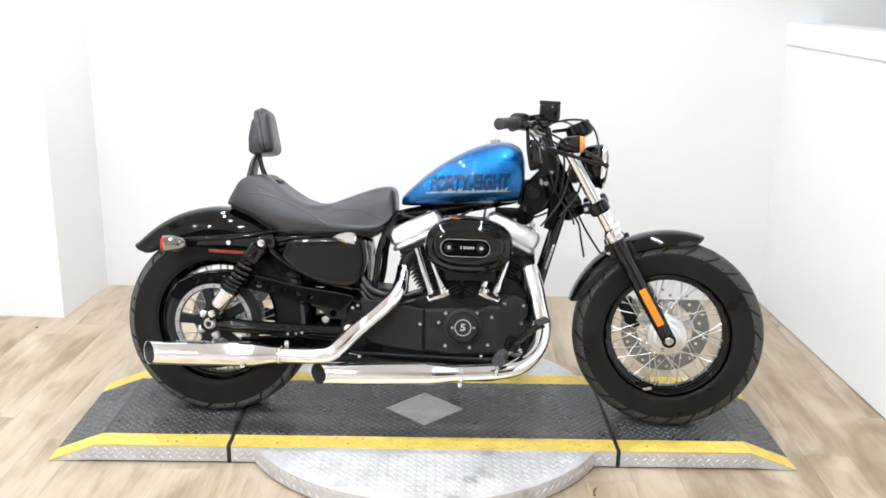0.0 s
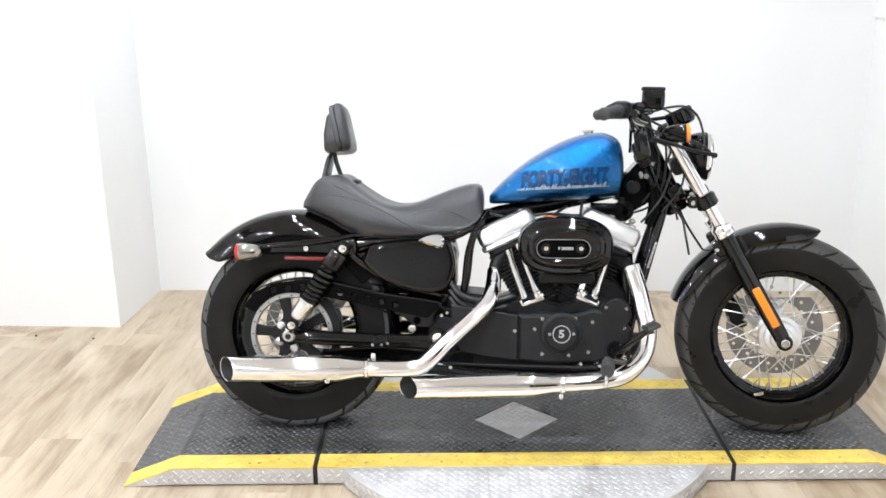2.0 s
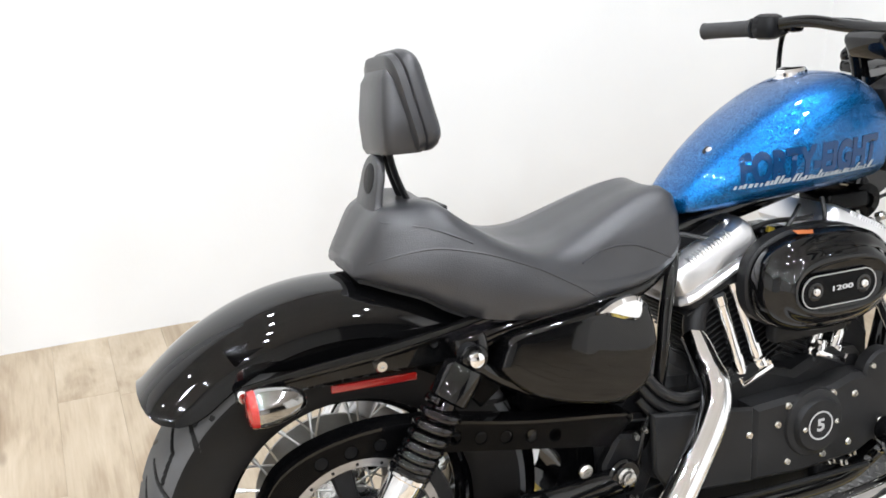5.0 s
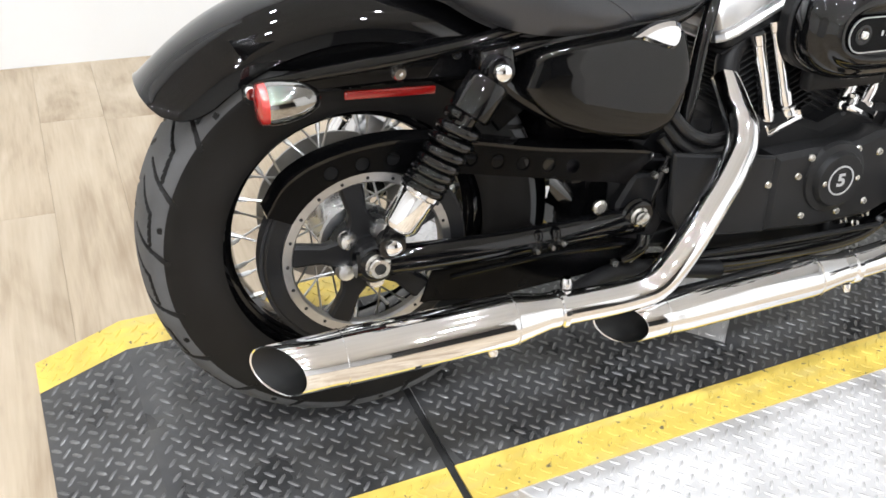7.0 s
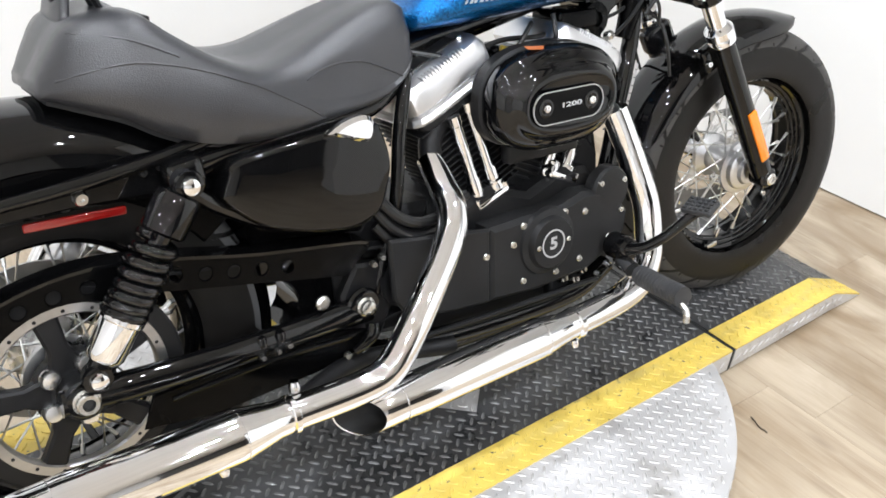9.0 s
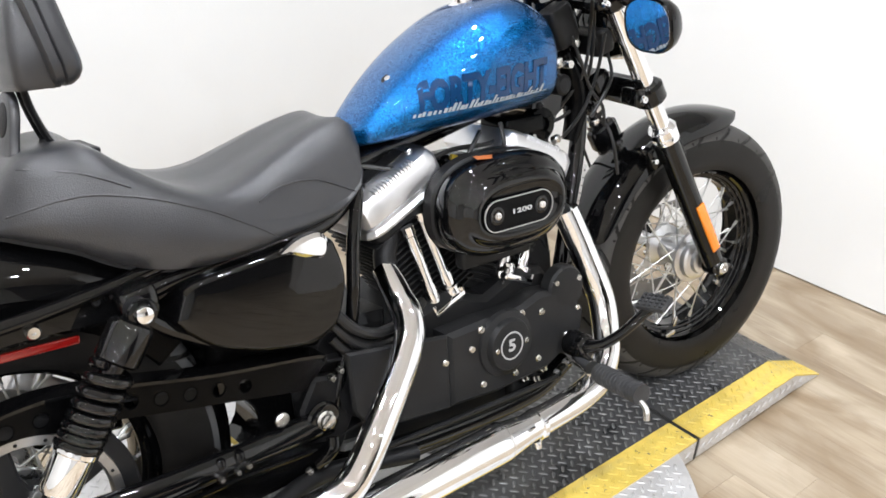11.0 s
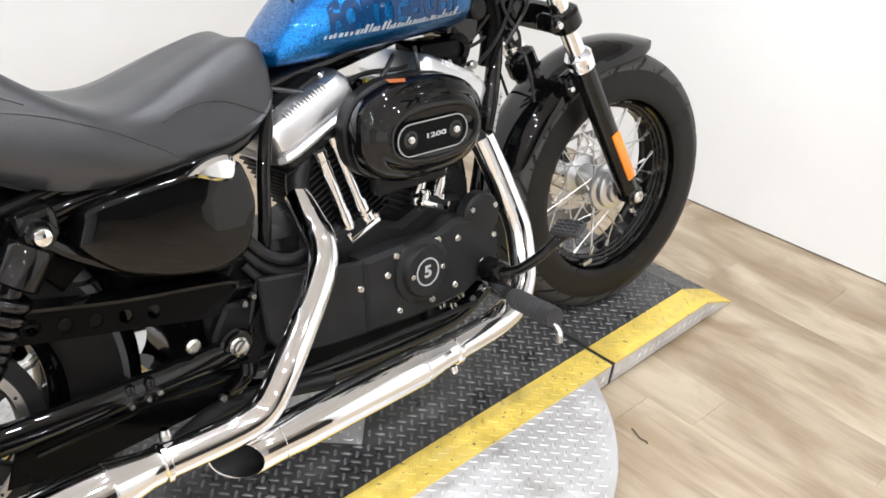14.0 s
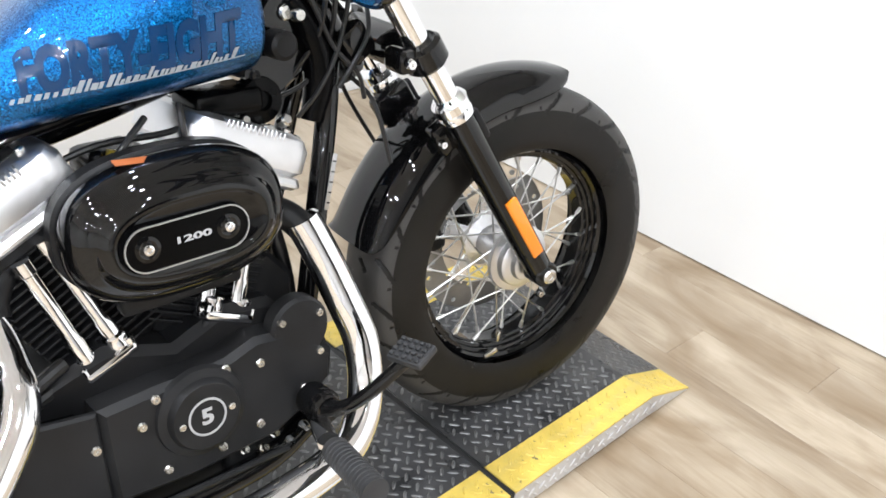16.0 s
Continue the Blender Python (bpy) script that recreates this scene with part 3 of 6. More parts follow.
# the front end turns about the steering head
STEER = Matrix.Translation((1.2094, 0, 0.7075)) @ Matrix.Rotation(radians(-7.3), 4, Vector((-0.577, 0, 1))) @ Matrix.Translation((-1.205, 0, -0.70))


def dome_bolt(name, x, y, z, r, parent, mat=None, depth=0.006, hexed=False, axis=(0, -1, 0)):
    """A bolt head on the right-hand side."""
    n = 6 if hexed else 12
    s = Shape().lathe((x, y, z), axis, [(r, 0), (r, depth * 0.55), (r * 0.75, depth), (r * 0.3, depth), (r * 0.25, depth * 0.6)], n)
    return part(name, s, mat or CHROME, parent)


def tyre(x, radius, half, rim_r, parent, count, pattern, width, depth, to_world, flat, crown, wall, fine=67, n=720):
    """A tyre with grooves cut into its crown, flat where it stands."""
    angles = np.r_[np.linspace(-118, -86, 7)[:-1], np.linspace(-86, 86, fine), np.linspace(86, 118, 7)[1:]]
    r_sec = radius - rim_r
    a = np.radians(angles)
    w, c = np.sin(a), np.cos(a)
    ys = half * np.abs(w) ** 0.74 * np.sign(w)
    rs = rim_r + r_sec * (0.42 + 0.58 * np.sign(c) * np.abs(c) ** flat)
    t = np.arange(n) * 2 * math.pi / n
    span = 2 * math.pi / count
    # flat chart of the crown: arc length across, arc length along
    across = np.r_[0, np.cumsum(np.hypot(np.diff(ys), np.diff(rs)))]
    across -= across[len(across) // 2]
    edge = across[np.argmin(np.abs(angles - 80))]
    u, v = np.meshgrid(across / edge, t % span)
    sink = np.zeros_like(u)
    for strip in pattern:
        for (u0, v0), (u1, v1) in zip(strip, strip[1:]):
            for turn in (-2 * span, -span, 0, span):
                px, py = (u - u0) * edge, (v - v0 - turn) * radius
                dx, dy = (u1 - u0) * edge, (v1 - v0) * radius
                k = np.clip((px * dx + py * dy) / (dx * dx + dy * dy + 1e-12), 0, 1)
                d = np.hypot(px - k * dx, py - k * dy)
                sink = np.maximum(sink, np.clip((width - d) / (0.35 * width) + 0.5, 0, 1))
    r = rs[None, :] - depth * sink
    pts = np.stack([x + r * np.cos(t)[:, None], np.broadcast_to(ys, r.shape), AXLE + r * np.sin(t)[:, None]], -1)
    m = np.array(to_world)
    wz = pts @ m[2, :3] + m[2, 3]
    low = np.maximum(0, TOP + 0.001 - wz)
    pts = pts + low[..., None] * m[2, :3]
    k = len(angles)
    s = Shape()
    s.v = [tuple(p) for p in pts.reshape(-1, 3).tolist()]
    s.f = [(i * k + j, i * k + j + 1, ((i + 1) % n) * k + j + 1, ((i + 1) % n) * k + j) for i in range(n) for j in range(k - 1)]
    me = s.mesh("tyre", wall, 50)
    me.materials.append(crown)
    worn = [abs((angles[q % (k - 1)] + angles[q % (k - 1) + 1]) / 2) < 76 and sink[q // (k - 1), q % (k - 1)] < 0.4 for q in range(n * (k - 1))]
    me.polygons.foreach_set("material_index", np.array(worn, dtype=np.int32))
    return part("tyre", me, wall, parent, "black rubber tyre with slanted tread grooves")


def rim(x, half, parent_name, label):
    """A black steel rim: two flanges and a dropped well."""
    side = [(0, 0.212), (-0.002, 0.205), (0.003, 0.2005), (0.011, 0.2000), (0.0125, 0.1945), (0.0195, 0.1935), (0.021, 0.1885), (0.0275, 0.1875), (half - 0.014, 0.184)]
    prof = [(-half + a, r) for a, r in side] + [(half - a, r) for a, r in reversed(side)] + [(half - 0.006, 0.214), (0.02, 0.19), (-0.02, 0.19), (-half + 0.006, 0.214)]
    n = 96
    rings = [[(x + r * math.cos(2 * math.pi * i / n), y, AXLE + r * math.sin(2 * math.pi * i / n)) for y, r in prof] for i in range(n)]
    s = Shape().loft(rings, caps=False, closed=True)
    return part(parent_name, s, GLOSS, bike, label, 24.0)


def spokes(x, parent, hub_r, y_hub, count=40, y_rim=0.012):
    """Crossed steel spokes with nipples, two from every pair to each side."""
    base = Shape().tube([(0, 0, 0), (0, 0, 1)], 0.0018, 6, smooth=False).mesh("spoke", SPOKE)
    nip = Shape().tube([(0, 0, 0), (0, 0, 0.016)], [0.0042, 0.0034], 6, smooth=False).mesh("nipple", SPOKE)
    for k in range(count):
        t = 2 * math.pi * (k + 0.5) / count
        side = -1 if k % 2 else 1
        lean = (1 if (k // 2) % 2 else -1) * 0.95
        a = Vector((x + hub_r * math.cos(t + lean), side * y_hub, AXLE + hub_r * math.sin(t + lean)))
        b = Vector((x + 0.185 * math.cos(t), side * y_rim, AXLE + 0.185 * math.sin(t)))
        q = (b - a).to_track_quat("Z", "Y")
        ob = part("spoke", base, STEEL, parent)
        ob.matrix_local = Matrix.LocRotScale(a, q, (1, 1, (b - a).length))
        ob = part("nipple", nip, STEEL, parent)
        ob.matrix_local = Matrix.LocRotScale(b, (a - b).to_track_quat("Z", "Y"), None)


# --- rear wheel
rear = rim(0.0, 0.052, "rear_wheel", "black rear wheel with steel spokes")
G = radians(1)


def tread_u(y):
    return y / 0.083


REAR_TREAD = []
for sgn, turn_by in ((-1, 14.0), (1, 5.0)):
    for again in (0, 18):
        k = turn_by + again
        REAR_TREAD.append([(sgn * tread_u(0.010), (k - 0.5) * G), (sgn * tread_u(0.030), (k + 2) * G), (sgn * tread_u(0.055), (k + 5.7) * G), (sgn * tread_u(0.0595), (k + 14.2) * G)])
        REAR_TREAD.append([(sgn * tread_u(0.016), (k + 11.8) * G), (sgn * tread_u(0.036), (k + 13.0) * G), (sgn * tread_u(0.056), (k + 15.1) * G), (sgn * tread_u(0.070), (k + 17.0) * G), (sgn * tread_u(0.084), (k + 19.6) * G)])
    REAR_TREAD.append([(sgn * tread_u(0.0715), (turn_by + 9.2) * G), (sgn * tread_u(0.0725), (turn_by + 9.9) * G)])
tyre(0.0, 0.3216, 0.0765, 0.206, rear, 10, REAR_TREAD, 0.0029, 0.005, BIKE, 0.44, TREAD, RUBBER_DEEP, 121, 1440)
s = Shape().lathe((0, -0.075, AXLE), (0, 1, 0), [(0.03, 0), (0.062, 0.003), (0.062, 0.012), (0.036, 0.02), (0.034, 0.13), (0.06, 0.138), (0.06, 0.148), (0.03, 0.15)], 32)
part("hub", s, ALU, rear)
spokes(0.0, rear, 0.052, 0.052)
# belt pulley: toothed rim, machined ring and five broad arms
s = Shape().lathe((0, -0.118, AXLE), (0, 1, 0), [(0.131, 0.0), (0.153, 0.0), (0.157, 0.003), (0.157, 0.034), (0.152, 0.036), (0.131, 0.03)], 80, caps=False)
pulley = part("belt_pulley", s, SATIN, rear, "black five-armed belt pulley with a machined ring")
s = Shape().lathe((0, -0.121, AXLE), (0, 1, 0), [(0.115, 0.004), (0.118, 0.0), (0.131, 0.0), (0.132, 0.004), (0.132, 0.016), (0.115, 0.016), (0.115, 0.004)], 80, caps=False)
part("machined_ring", s, MACHINED, pulley, "machined silver ring with small rivets")
for k in range(20):
    a = 2 * math.pi * k / 20
    dome_bolt("rivet", 0.1235 * math.cos(a), -0.1212, AXLE + 0.1235 * math.sin(a), 0.0026, pulley, MATT, 0.0012)
for k in range(5):
    a = radians(90 + 72 * k + 12)
    u, v = np.array((math.cos(a), math.sin(a))), np.array((-math.sin(a), math.cos(a)))
    c = np.array((0, AXLE))
    pts = [c + u * 0.03 - v * 0.028, c + u * 0.07 - v * 0.0145, c + u * 0.120 - v * 0.018, c + u * 0.120 + v * 0.018, c + u * 0.07 + v * 0.0145, c + u * 0.03 + v * 0.028]
    part("arm", Shape().prism([tuple(p) for p in pts], -0.118, -0.098, 0.004), SATIN, pulley)
    b = c + np.array((math.cos(a + 0.63), math.sin(a + 0.63))) * 0.043
    s = Shape().lathe((b[0], -0.116, b[1]), (0, -1, 0), [(0.0150, 0), (0.0150, 0.006), (0.012, 0.012), (0.006, 0.0135)], 16)
    part("pulley_bolt", s, ALU, pulley)
part("pulley_hub", Shape().lathe((0, -0.095, AXLE), (0, -1, 0), [(0.058, 0), (0.058, 0.018), (0.03, 0.024), (0.025, 0.05)], 32), SATIN, pulley)
# rear brake disc on the far side
disc = Shape().lathe((0, 0.068, AXLE), (0, 1, 0), [(0.092, 0), (0.130, 0), (0.130, 0.005), (0.092, 0.005), (0.092, 0)], 48, caps=False)
part("brake_disc", disc, DISC, rear, "steel brake disc")
part("brake_caliper", Shape().rbox((0.09, 0.10, AXLE + 0.10), (0.11, 0.045, 0.06), 0.012, Matrix.Rotation(radians(35), 4, "Y")), CAST, bike, "cast silver rear brake caliper")

# --- front wheel
front = rim(BASE, 0.044, "front_wheel", "black front wheel with steel spokes")
FRONT_TREAD = [[(-0.55, 0.0), (-0.75, 0.05), (-0.95, 0.13)], [(0.55, 0.08), (0.75, 0.13), (0.95, 0.21)], [(-0.15, 0.04), (-0.33, 0.09)], [(0.15, 0.13), (0.33, 0.18)], [(-0.86, 0.17), (-0.87, 0.175)]]
tyre(BASE, 0.3185, 0.0645, 0.206, front, 24, FRONT_TREAD, 0.0026, 0.0045, BIKE @ STEER, 0.60, TREAD_BROWN, RUBBER)
s = Shape().lathe((BASE, -0.082, AXLE), (0, 1, 0), [(0.018, 0), (0.026, 0.0), (0.032, 0.003), (0.035, 0.012), (0.046, 0.015), (0.050, 0.018), (0.052, 0.030), (0.064, 0.033), (0.065, 0.041), (0.058, 0.044), (0.040, 0.054), (0.034, 0.12), (0.052, 0.13), (0.052, 0.14), (0.03, 0.145)], 36)
part("hub", s, CAST, front, "polished aluminium hub")
spokes(BASE, front, 0.056, 0.044)
dholes = [(BASE + r * math.cos(a), AXLE + r * math.sin(a), 0.0055) for k in range(30) for r, a in ((0.118 + 0.018 * (k % 3 - 1), 2 * math.pi * k / 30),)]
ring_out = arc(BASE, AXLE, 0.150, 0, 355, 71)


def drilled_disc(x, y0, y1, parent):
    bm = bmesh.new()
    edges = []
    for loop in [ring_out, arc(x, AXLE, 0.095, 0, 350, 35)] + [arc(cx, cz, r, 0, 300, 5) for cx, cz, r in dholes]:
        vs = [bm.verts.new((px, y0, pz)) for px, pz in loop]
        edges += [bm.edges.new((vs[i - 1], vs[i])) for i in range(len(vs))]
    bmesh.ops.triangle_fill(bm, edges=edges, use_beauty=True, use_dissolve=False)
    bad = [f for f in bm.faces if math.hypot(f.calc_center_median().x - x, f.calc_center_median().z - AXLE) < 0.094]
    bmesh.ops.delete(bm, geom=bad, context="FACES")
    out = bmesh.ops.extrude_face_region(bm, geom=bm.faces[:])
    bmesh.ops.translate(bm, verts=[g for g in out["geom"] if isinstance(g, bmesh.types.BMVert)], vec=(0, y1 - y0, 0))
    bmesh.ops.recalc_face_normals(bm, faces=bm.faces)
    me = bpy.data.meshes.new("brake_disc")
    bm.to_mesh(me)
    bm.free()
    me.materials.append(DISC)
    return part("brake_disc", me, DISC, parent, "drilled steel brake disc")


fd = drilled_disc(BASE, 0.062, 0.067, front)
for k in range(5):
    a = radians(72 * k + 12)
    u, v = np.array((math.cos(a), math.sin(a))), np.array((-math.sin(a), math.cos(a)))
    c = np.array((BASE, AXLE))
    part("disc_arm", Shape().prism([tuple(c + u * 0.04 - v * 0.014), tuple(c + u * 0.10 - v * 0.02), tuple(c + u * 0.10 + v * 0.02), tuple(c + u * 0.04 + v * 0.014)], 0.058, 0.064, 0.001), ALU, fd)
part("front_caliper", Shape().rbox((1.405, 0.085, AXLE + 0.045), (0.055, 0.05, 0.11), 0.012, Matrix.Rotation(radians(-20), 4, "Y")), SATIN, bike, "black front brake caliper")
part("valve_cap", Shape().lathe((BASE - 0.03, -0.03, AXLE - 0.178), (0.1, -0.2, 0.9), [(0.004, 0), (0.004, 0.02), (0.0025, 0.024)], 10), STEEL, front)
part("balance_weight", Shape().rbox((BASE - 0.055, -0.0455, AXLE - 0.19), (0.03, 0.004, 0.011), 0.0015, Matrix.Rotation(radians(-16), 4, "Y")), STEEL, front)

# --- front fork
RAKE = 0.577


def fork_x(z):
    return BASE - RAKE * (z - AXLE)


FDIR = Vector((-RAKE, 0, 1)).normalized()
for sy in (-1, 1):
    y = sy * 0.112
    s = Shape()
    s.lathe((fork_x(0.945), y, 0.945), -FDIR, [(0.0195, 0), (0.0195, 0.37)], 28)
    tube_ob = part("fork_tube", s, CHROME, bike, "bright chromed fork tube")
    # slider with its axle lug
    s = Shape()
    p0 = Vector((fork_x(0.632), y, 0.632))
    s.lathe(p0, -FDIR, [(0.0235, 0), (0.025, 0.01), (0.025, 0.30), (0.0235, 0.36), (0.021, 0.385), (0.012, 0.392)], 28)
    s.lathe((BASE, y - 0.022, AXLE), (0, 1, 0), [(0.02, 0), (0.024, 0.004), (0.024, 0.04), (0.02, 0.044)], 20)
    slider = part("fork_slider", s, GLOSS, bike, "gloss black fork slider")
    s = Shape().lathe(Vector((fork_x(0.662), y, 0.662)), -FDIR, [(0.021, -0.004), (0.026, 0.0), (0.030, 0.006), (0.030, 0.02), (0.027, 0.022), (0.029, 0.026), (0.029, 0.036), (0.025, 0.04)], 28)
    part("fork_collar", s, CHROME, slider, "chromed fork seal collar")
    # amber reflector on the slider
    m = Matrix.Translation((fork_x(0.417) + 0.002, y + sy * 0.0255, 0.417)) @ Matrix.Rotation(math.atan(-RAKE), 4, "Y")
    part("reflector", Shape().rbox((0, 0, 0), (0.024, 0.007, 0.135), 0.003).moved(m), AMBER, slider, "amber reflector strip")
    dome_bolt("pinch_nut", BASE - 0.018, y - 0.018, AXLE - 0.03, 0.007, slider, STEEL, 0.01)
    # clamps round the tube
    for z, h, r in ((0.735, 0.042, 0.034), (0.925, 0.03, 0.032)):
        c = Vector((fork_x(z), y, z))
        s = Shape().lathe(c - FDIR * h / 2, FDIR, [(r - 0.006, 0), (r, 0.006), (r, h - 0.006), (r - 0.006, h)], 24)
        cl = part("fork_clamp", s, GLOSS, bike, "gloss black fork clamp")
        dome_bolt("clamp_bolt", c.x - 0.040, c.y - (r * 0.8 if sy < 0 else -r + 0.01), c.z - 0.004, 0.0085, cl, CHROME, 0.008)
        part("clamp_ear", Shape().rbox((c.x - 0.038, c.y + 0.002, c.z - 0.004), (0.030, r * 1.5, h * 0.85), 0.008), GLOSS, cl)
part("axle", Shape().tube([(BASE, -0.140, AXLE), (BASE, 0.14, AXLE)], 0.009, 12, smooth=False), STEEL, bike)
part("axle_end", Shape().lathe((BASE, -0.128, AXLE), (0, -1, 0), [(0.014, 0), (0.014, 0.012), (0.011, 0.015), (0.007, 0.015), (0.006, 0.004)], 20), STEEL, bike, "hollow steel axle end")
for z, sz, dx in ((0.735, 0.036, -0.012), (0.925, 0.026, -0.01)):
    s = Shape().rbox((fork_x(z) + dx, 0, z), (0.062, 0.20, sz), 0.012, Matrix.Rotation(-math.atan(RAKE), 4, "Y"))
    part("triple_clamp", s, GLOSS, bike, "gloss black triple clamp")
# steering head and neck
s = Shape().lathe((1.205, 0, 0.70), FDIR, [(0.033, 0), (0.036, 0.01), (0.033, 0.02), (0.033, 0.19), (0.036, 0.2), (0.033, 0.215)], 28)
part("steering_head", s, GLOSS, bike)

# --- front fender


def fender(name, cx, a0, a1, prof, label, thick=0.003, ends=((0.0, 0.1), (0.0, 0.1)), n=64, mat=None):
    """A rolled sheet round a wheel. prof: half of its section as (y, radius), from the crown out.
    ends: for each end how much of the skirt runs out, and over what share of the length."""
    full = [(-y, r) for y, r in prof[::-1]] + prof[1:]
    crown_r = prof[0][1]
    rings = []
    for i in range(n + 1):
        u = i / n
        a = radians(a0 + (a1 - a0) * u)
        keep, narrow = 1.0, 1.0
        for (cut, share), q in zip(ends, (u, 1 - u)):
            if q < share:
                v = 1 - q / share
                keep *= 1 - cut * (1 - math.sqrt(max(0.0, 1 - v * v)))
                if cut > 0.8:
                    narrow = 1 - 0.42 * (1 - math.sqrt(max(0.0, 1 - v * v)))
        row = [(y * narrow, crown_r - (crown_r - r) * keep) for y, r in full]
        outer = row
        inner = [(y * 0.97, r - thick) for y, r in row[::-1]]
        rings.append([(cx + r * math.cos(a), y, AXLE + r * math.sin(a)) for y, r in outer + inner])
    return part(name, Shape().loft(rings), mat or GLOSS, bike, label, sharp=40)


FF = [(0, 0.352), (0.025, 0.3505), (0.048, 0.344), (0.064, 0.332), (0.071, 0.318), (0.073, 0.302)]
ff = fender("front_fender", BASE, 73, 162, FF, "short gloss black front fender", ends=((0.90, 0.27), (0.7, 0.22)))
for sy in (-1, 1):
    s = Shape().rbox((fork_x(0.60) - 0.012, sy * 0.088, 0.60), (0.075, 0.03, 0.055), 0.01, Matrix.Rotation(-math.atan(RAKE), 4, "Y"))
    fb = part("fender_bracket", s, GLOSS, bike, "gloss black fender bracket")
    s = Shape().rbox((fork_x(0.60) + 0.035, sy * 0.10, 0.605), (0.016, 0.014, 0.06), 0.005, Matrix.Rotation(-math.atan(RAKE), 4, "Y"))
    part("bracket_tab", s, SATIN, fb)
    dome_bolt("bracket_bolt", fork_x(0.60) - 0.038, -0.104 if sy < 0 else 0.09, 0.585, 0.007, fb, CHROME, 0.007)
# --- rear fender
RF = [(0, 0.389), (0.03, 0.387), (0.055, 0.381), (0.075, 0.369), (0.088, 0.35), (0.093, 0.328), (0.094, 0.312)]
rf = fender("rear_fender", 0.0, 48, 139, RF, "long gloss black rear fender", ends=((0.0, 0.1), (0.6, 0.12)), n=72)
FL = [(0, 0.372), (0.05, 0.370), (0.083, 0.350), (0.090, 0.33), (0.0905, 0.300), (0.091, 0.272)]
fender("fender_liner", 0.0, 36, 118, FL, "black liner under the rear fender", ends=((0.0, 0.1), (0.7, 0.5)), n=40, mat=DARK)
# inner guard ahead of the rear tyre
IG = [(0, 0.336), (0.03, 0.335), (0.050, 0.330), (0.066, 0.316), (0.073, 0.292)]
fender("inner_guard", 0.0, -12, 25, IG, "black plastic inner mudguard", n=24, mat=DARK)
# fender struts with bolts
for sy in (-1, 1):
    y = sy * 0.105
    top = [(-0.165, 0.575), (-0.12, 0.583), (0.0, 0.592), (0.10, 0.600), (0.19, 0.615), (0.29, 0.632), (0.36, 0.628), (0.36, 0.60), (0.27, 0.588), (0.215, 0.565), (0.15, 0.558), (0.05, 0.562), (-0.12, 0.558), (-0.165, 0.558)]
    strut = part("fender_strut", Shape().prism(top, y - 0.012, y + 0.012, 0.007), GLOSS, bike, "gloss black fender strut")
    part("strut_rail", Shape().tube([(-0.155, sy * 0.112, 0.577), (-0.06, sy * 0.114, 0.587), (0.05, sy * 0.116, 0.597), (0.15, sy * 0.118, 0.611), (0.24, sy * 0.118, 0.628), (0.33, sy * 0.116, 0.632)], [0.006, 0.009, 0.0105, 0.0105, 0.0105, 0.008], 14), GLOSS, strut, "rounded gloss black rail")
    if sy < 0:
        dome_bolt("strut_bolt", 0.049, y - 0.012, 0.579, 0.0105, strut, CHROME, 0.010)
        dome_bolt("strut_bolt", -0.156, y - 0.010, 0.571, 0.0105, strut, CHROME, 0.012)
        for bx, bz in ((0.135, 0.607), (0.16, 0.61), (0.205, 0.612)):
            dome_bolt("strut_bolt", bx, y - 0.012, bz - 0.01, 0.006, strut, SATIN, 0.006)
# red side reflector
part("side_reflector", Shape().rbox((0.043, -0.099, 0.546), (0.136, 0.008, 0.0125), 0.003, Matrix.Rotation(radians(1.5), 4, "Y")), DEEP_RED, bike, "long red side reflector")


def signal(x, y, z, way, lens, label, parent_label):
    """A bullet turn signal; way: +1 when the lens looks forward."""
    d = Vector((way, 0, 0.03 * way))
    s = Shape().lathe((x, y, z), -d, [(0.027, 0.0), (0.0285, 0.004), (0.0285, 0.012), (0.0275, 0.024), (0.0245, 0.042), (0.019, 0.057), (0.012, 0.067), (0.005, 0.071), (0.001, 0.0715)], 32)
    body = part("turn_signal", s, GLOSS if way > 0 else DIM_CHROME, bike, parent_label)
    s = Shape().lathe((x, y, z), d, [(0.0272, -0.003), (0.0272, 0.004), (0.026, 0.009), (0.020, 0.012), (0.010, 0.0135), (0.002, 0.0138)], 32)
    part("lens", s, lens, body, label)
    return body


for sy in (-1, 1):
    sg = signal(-0.148, sy * 0.172, 0.571, -1, RED, "red domed lens", "chromed bullet turn signal with a red lens")
    part("stem", Shape().tube([(-0.11, sy * 0.165, 0.575), (-0.105, sy * 0.14, 0.573), (-0.10, sy * 0.112, 0.57)], 0.009, 10), GLOSS, sg)
    sg = signal(1.214, sy * 0.158, 0.940, 1, AMBER, "amber domed lens", "gloss black bullet turn signal with an amber lens")
    part("stem", Shape().tube([(1.174, sy * 0.150, 0.936), (1.165, sy * 0.13, 0.928), (1.170, sy * 0.11, 0.92)], 0.009, 10), GLOSS, sg)

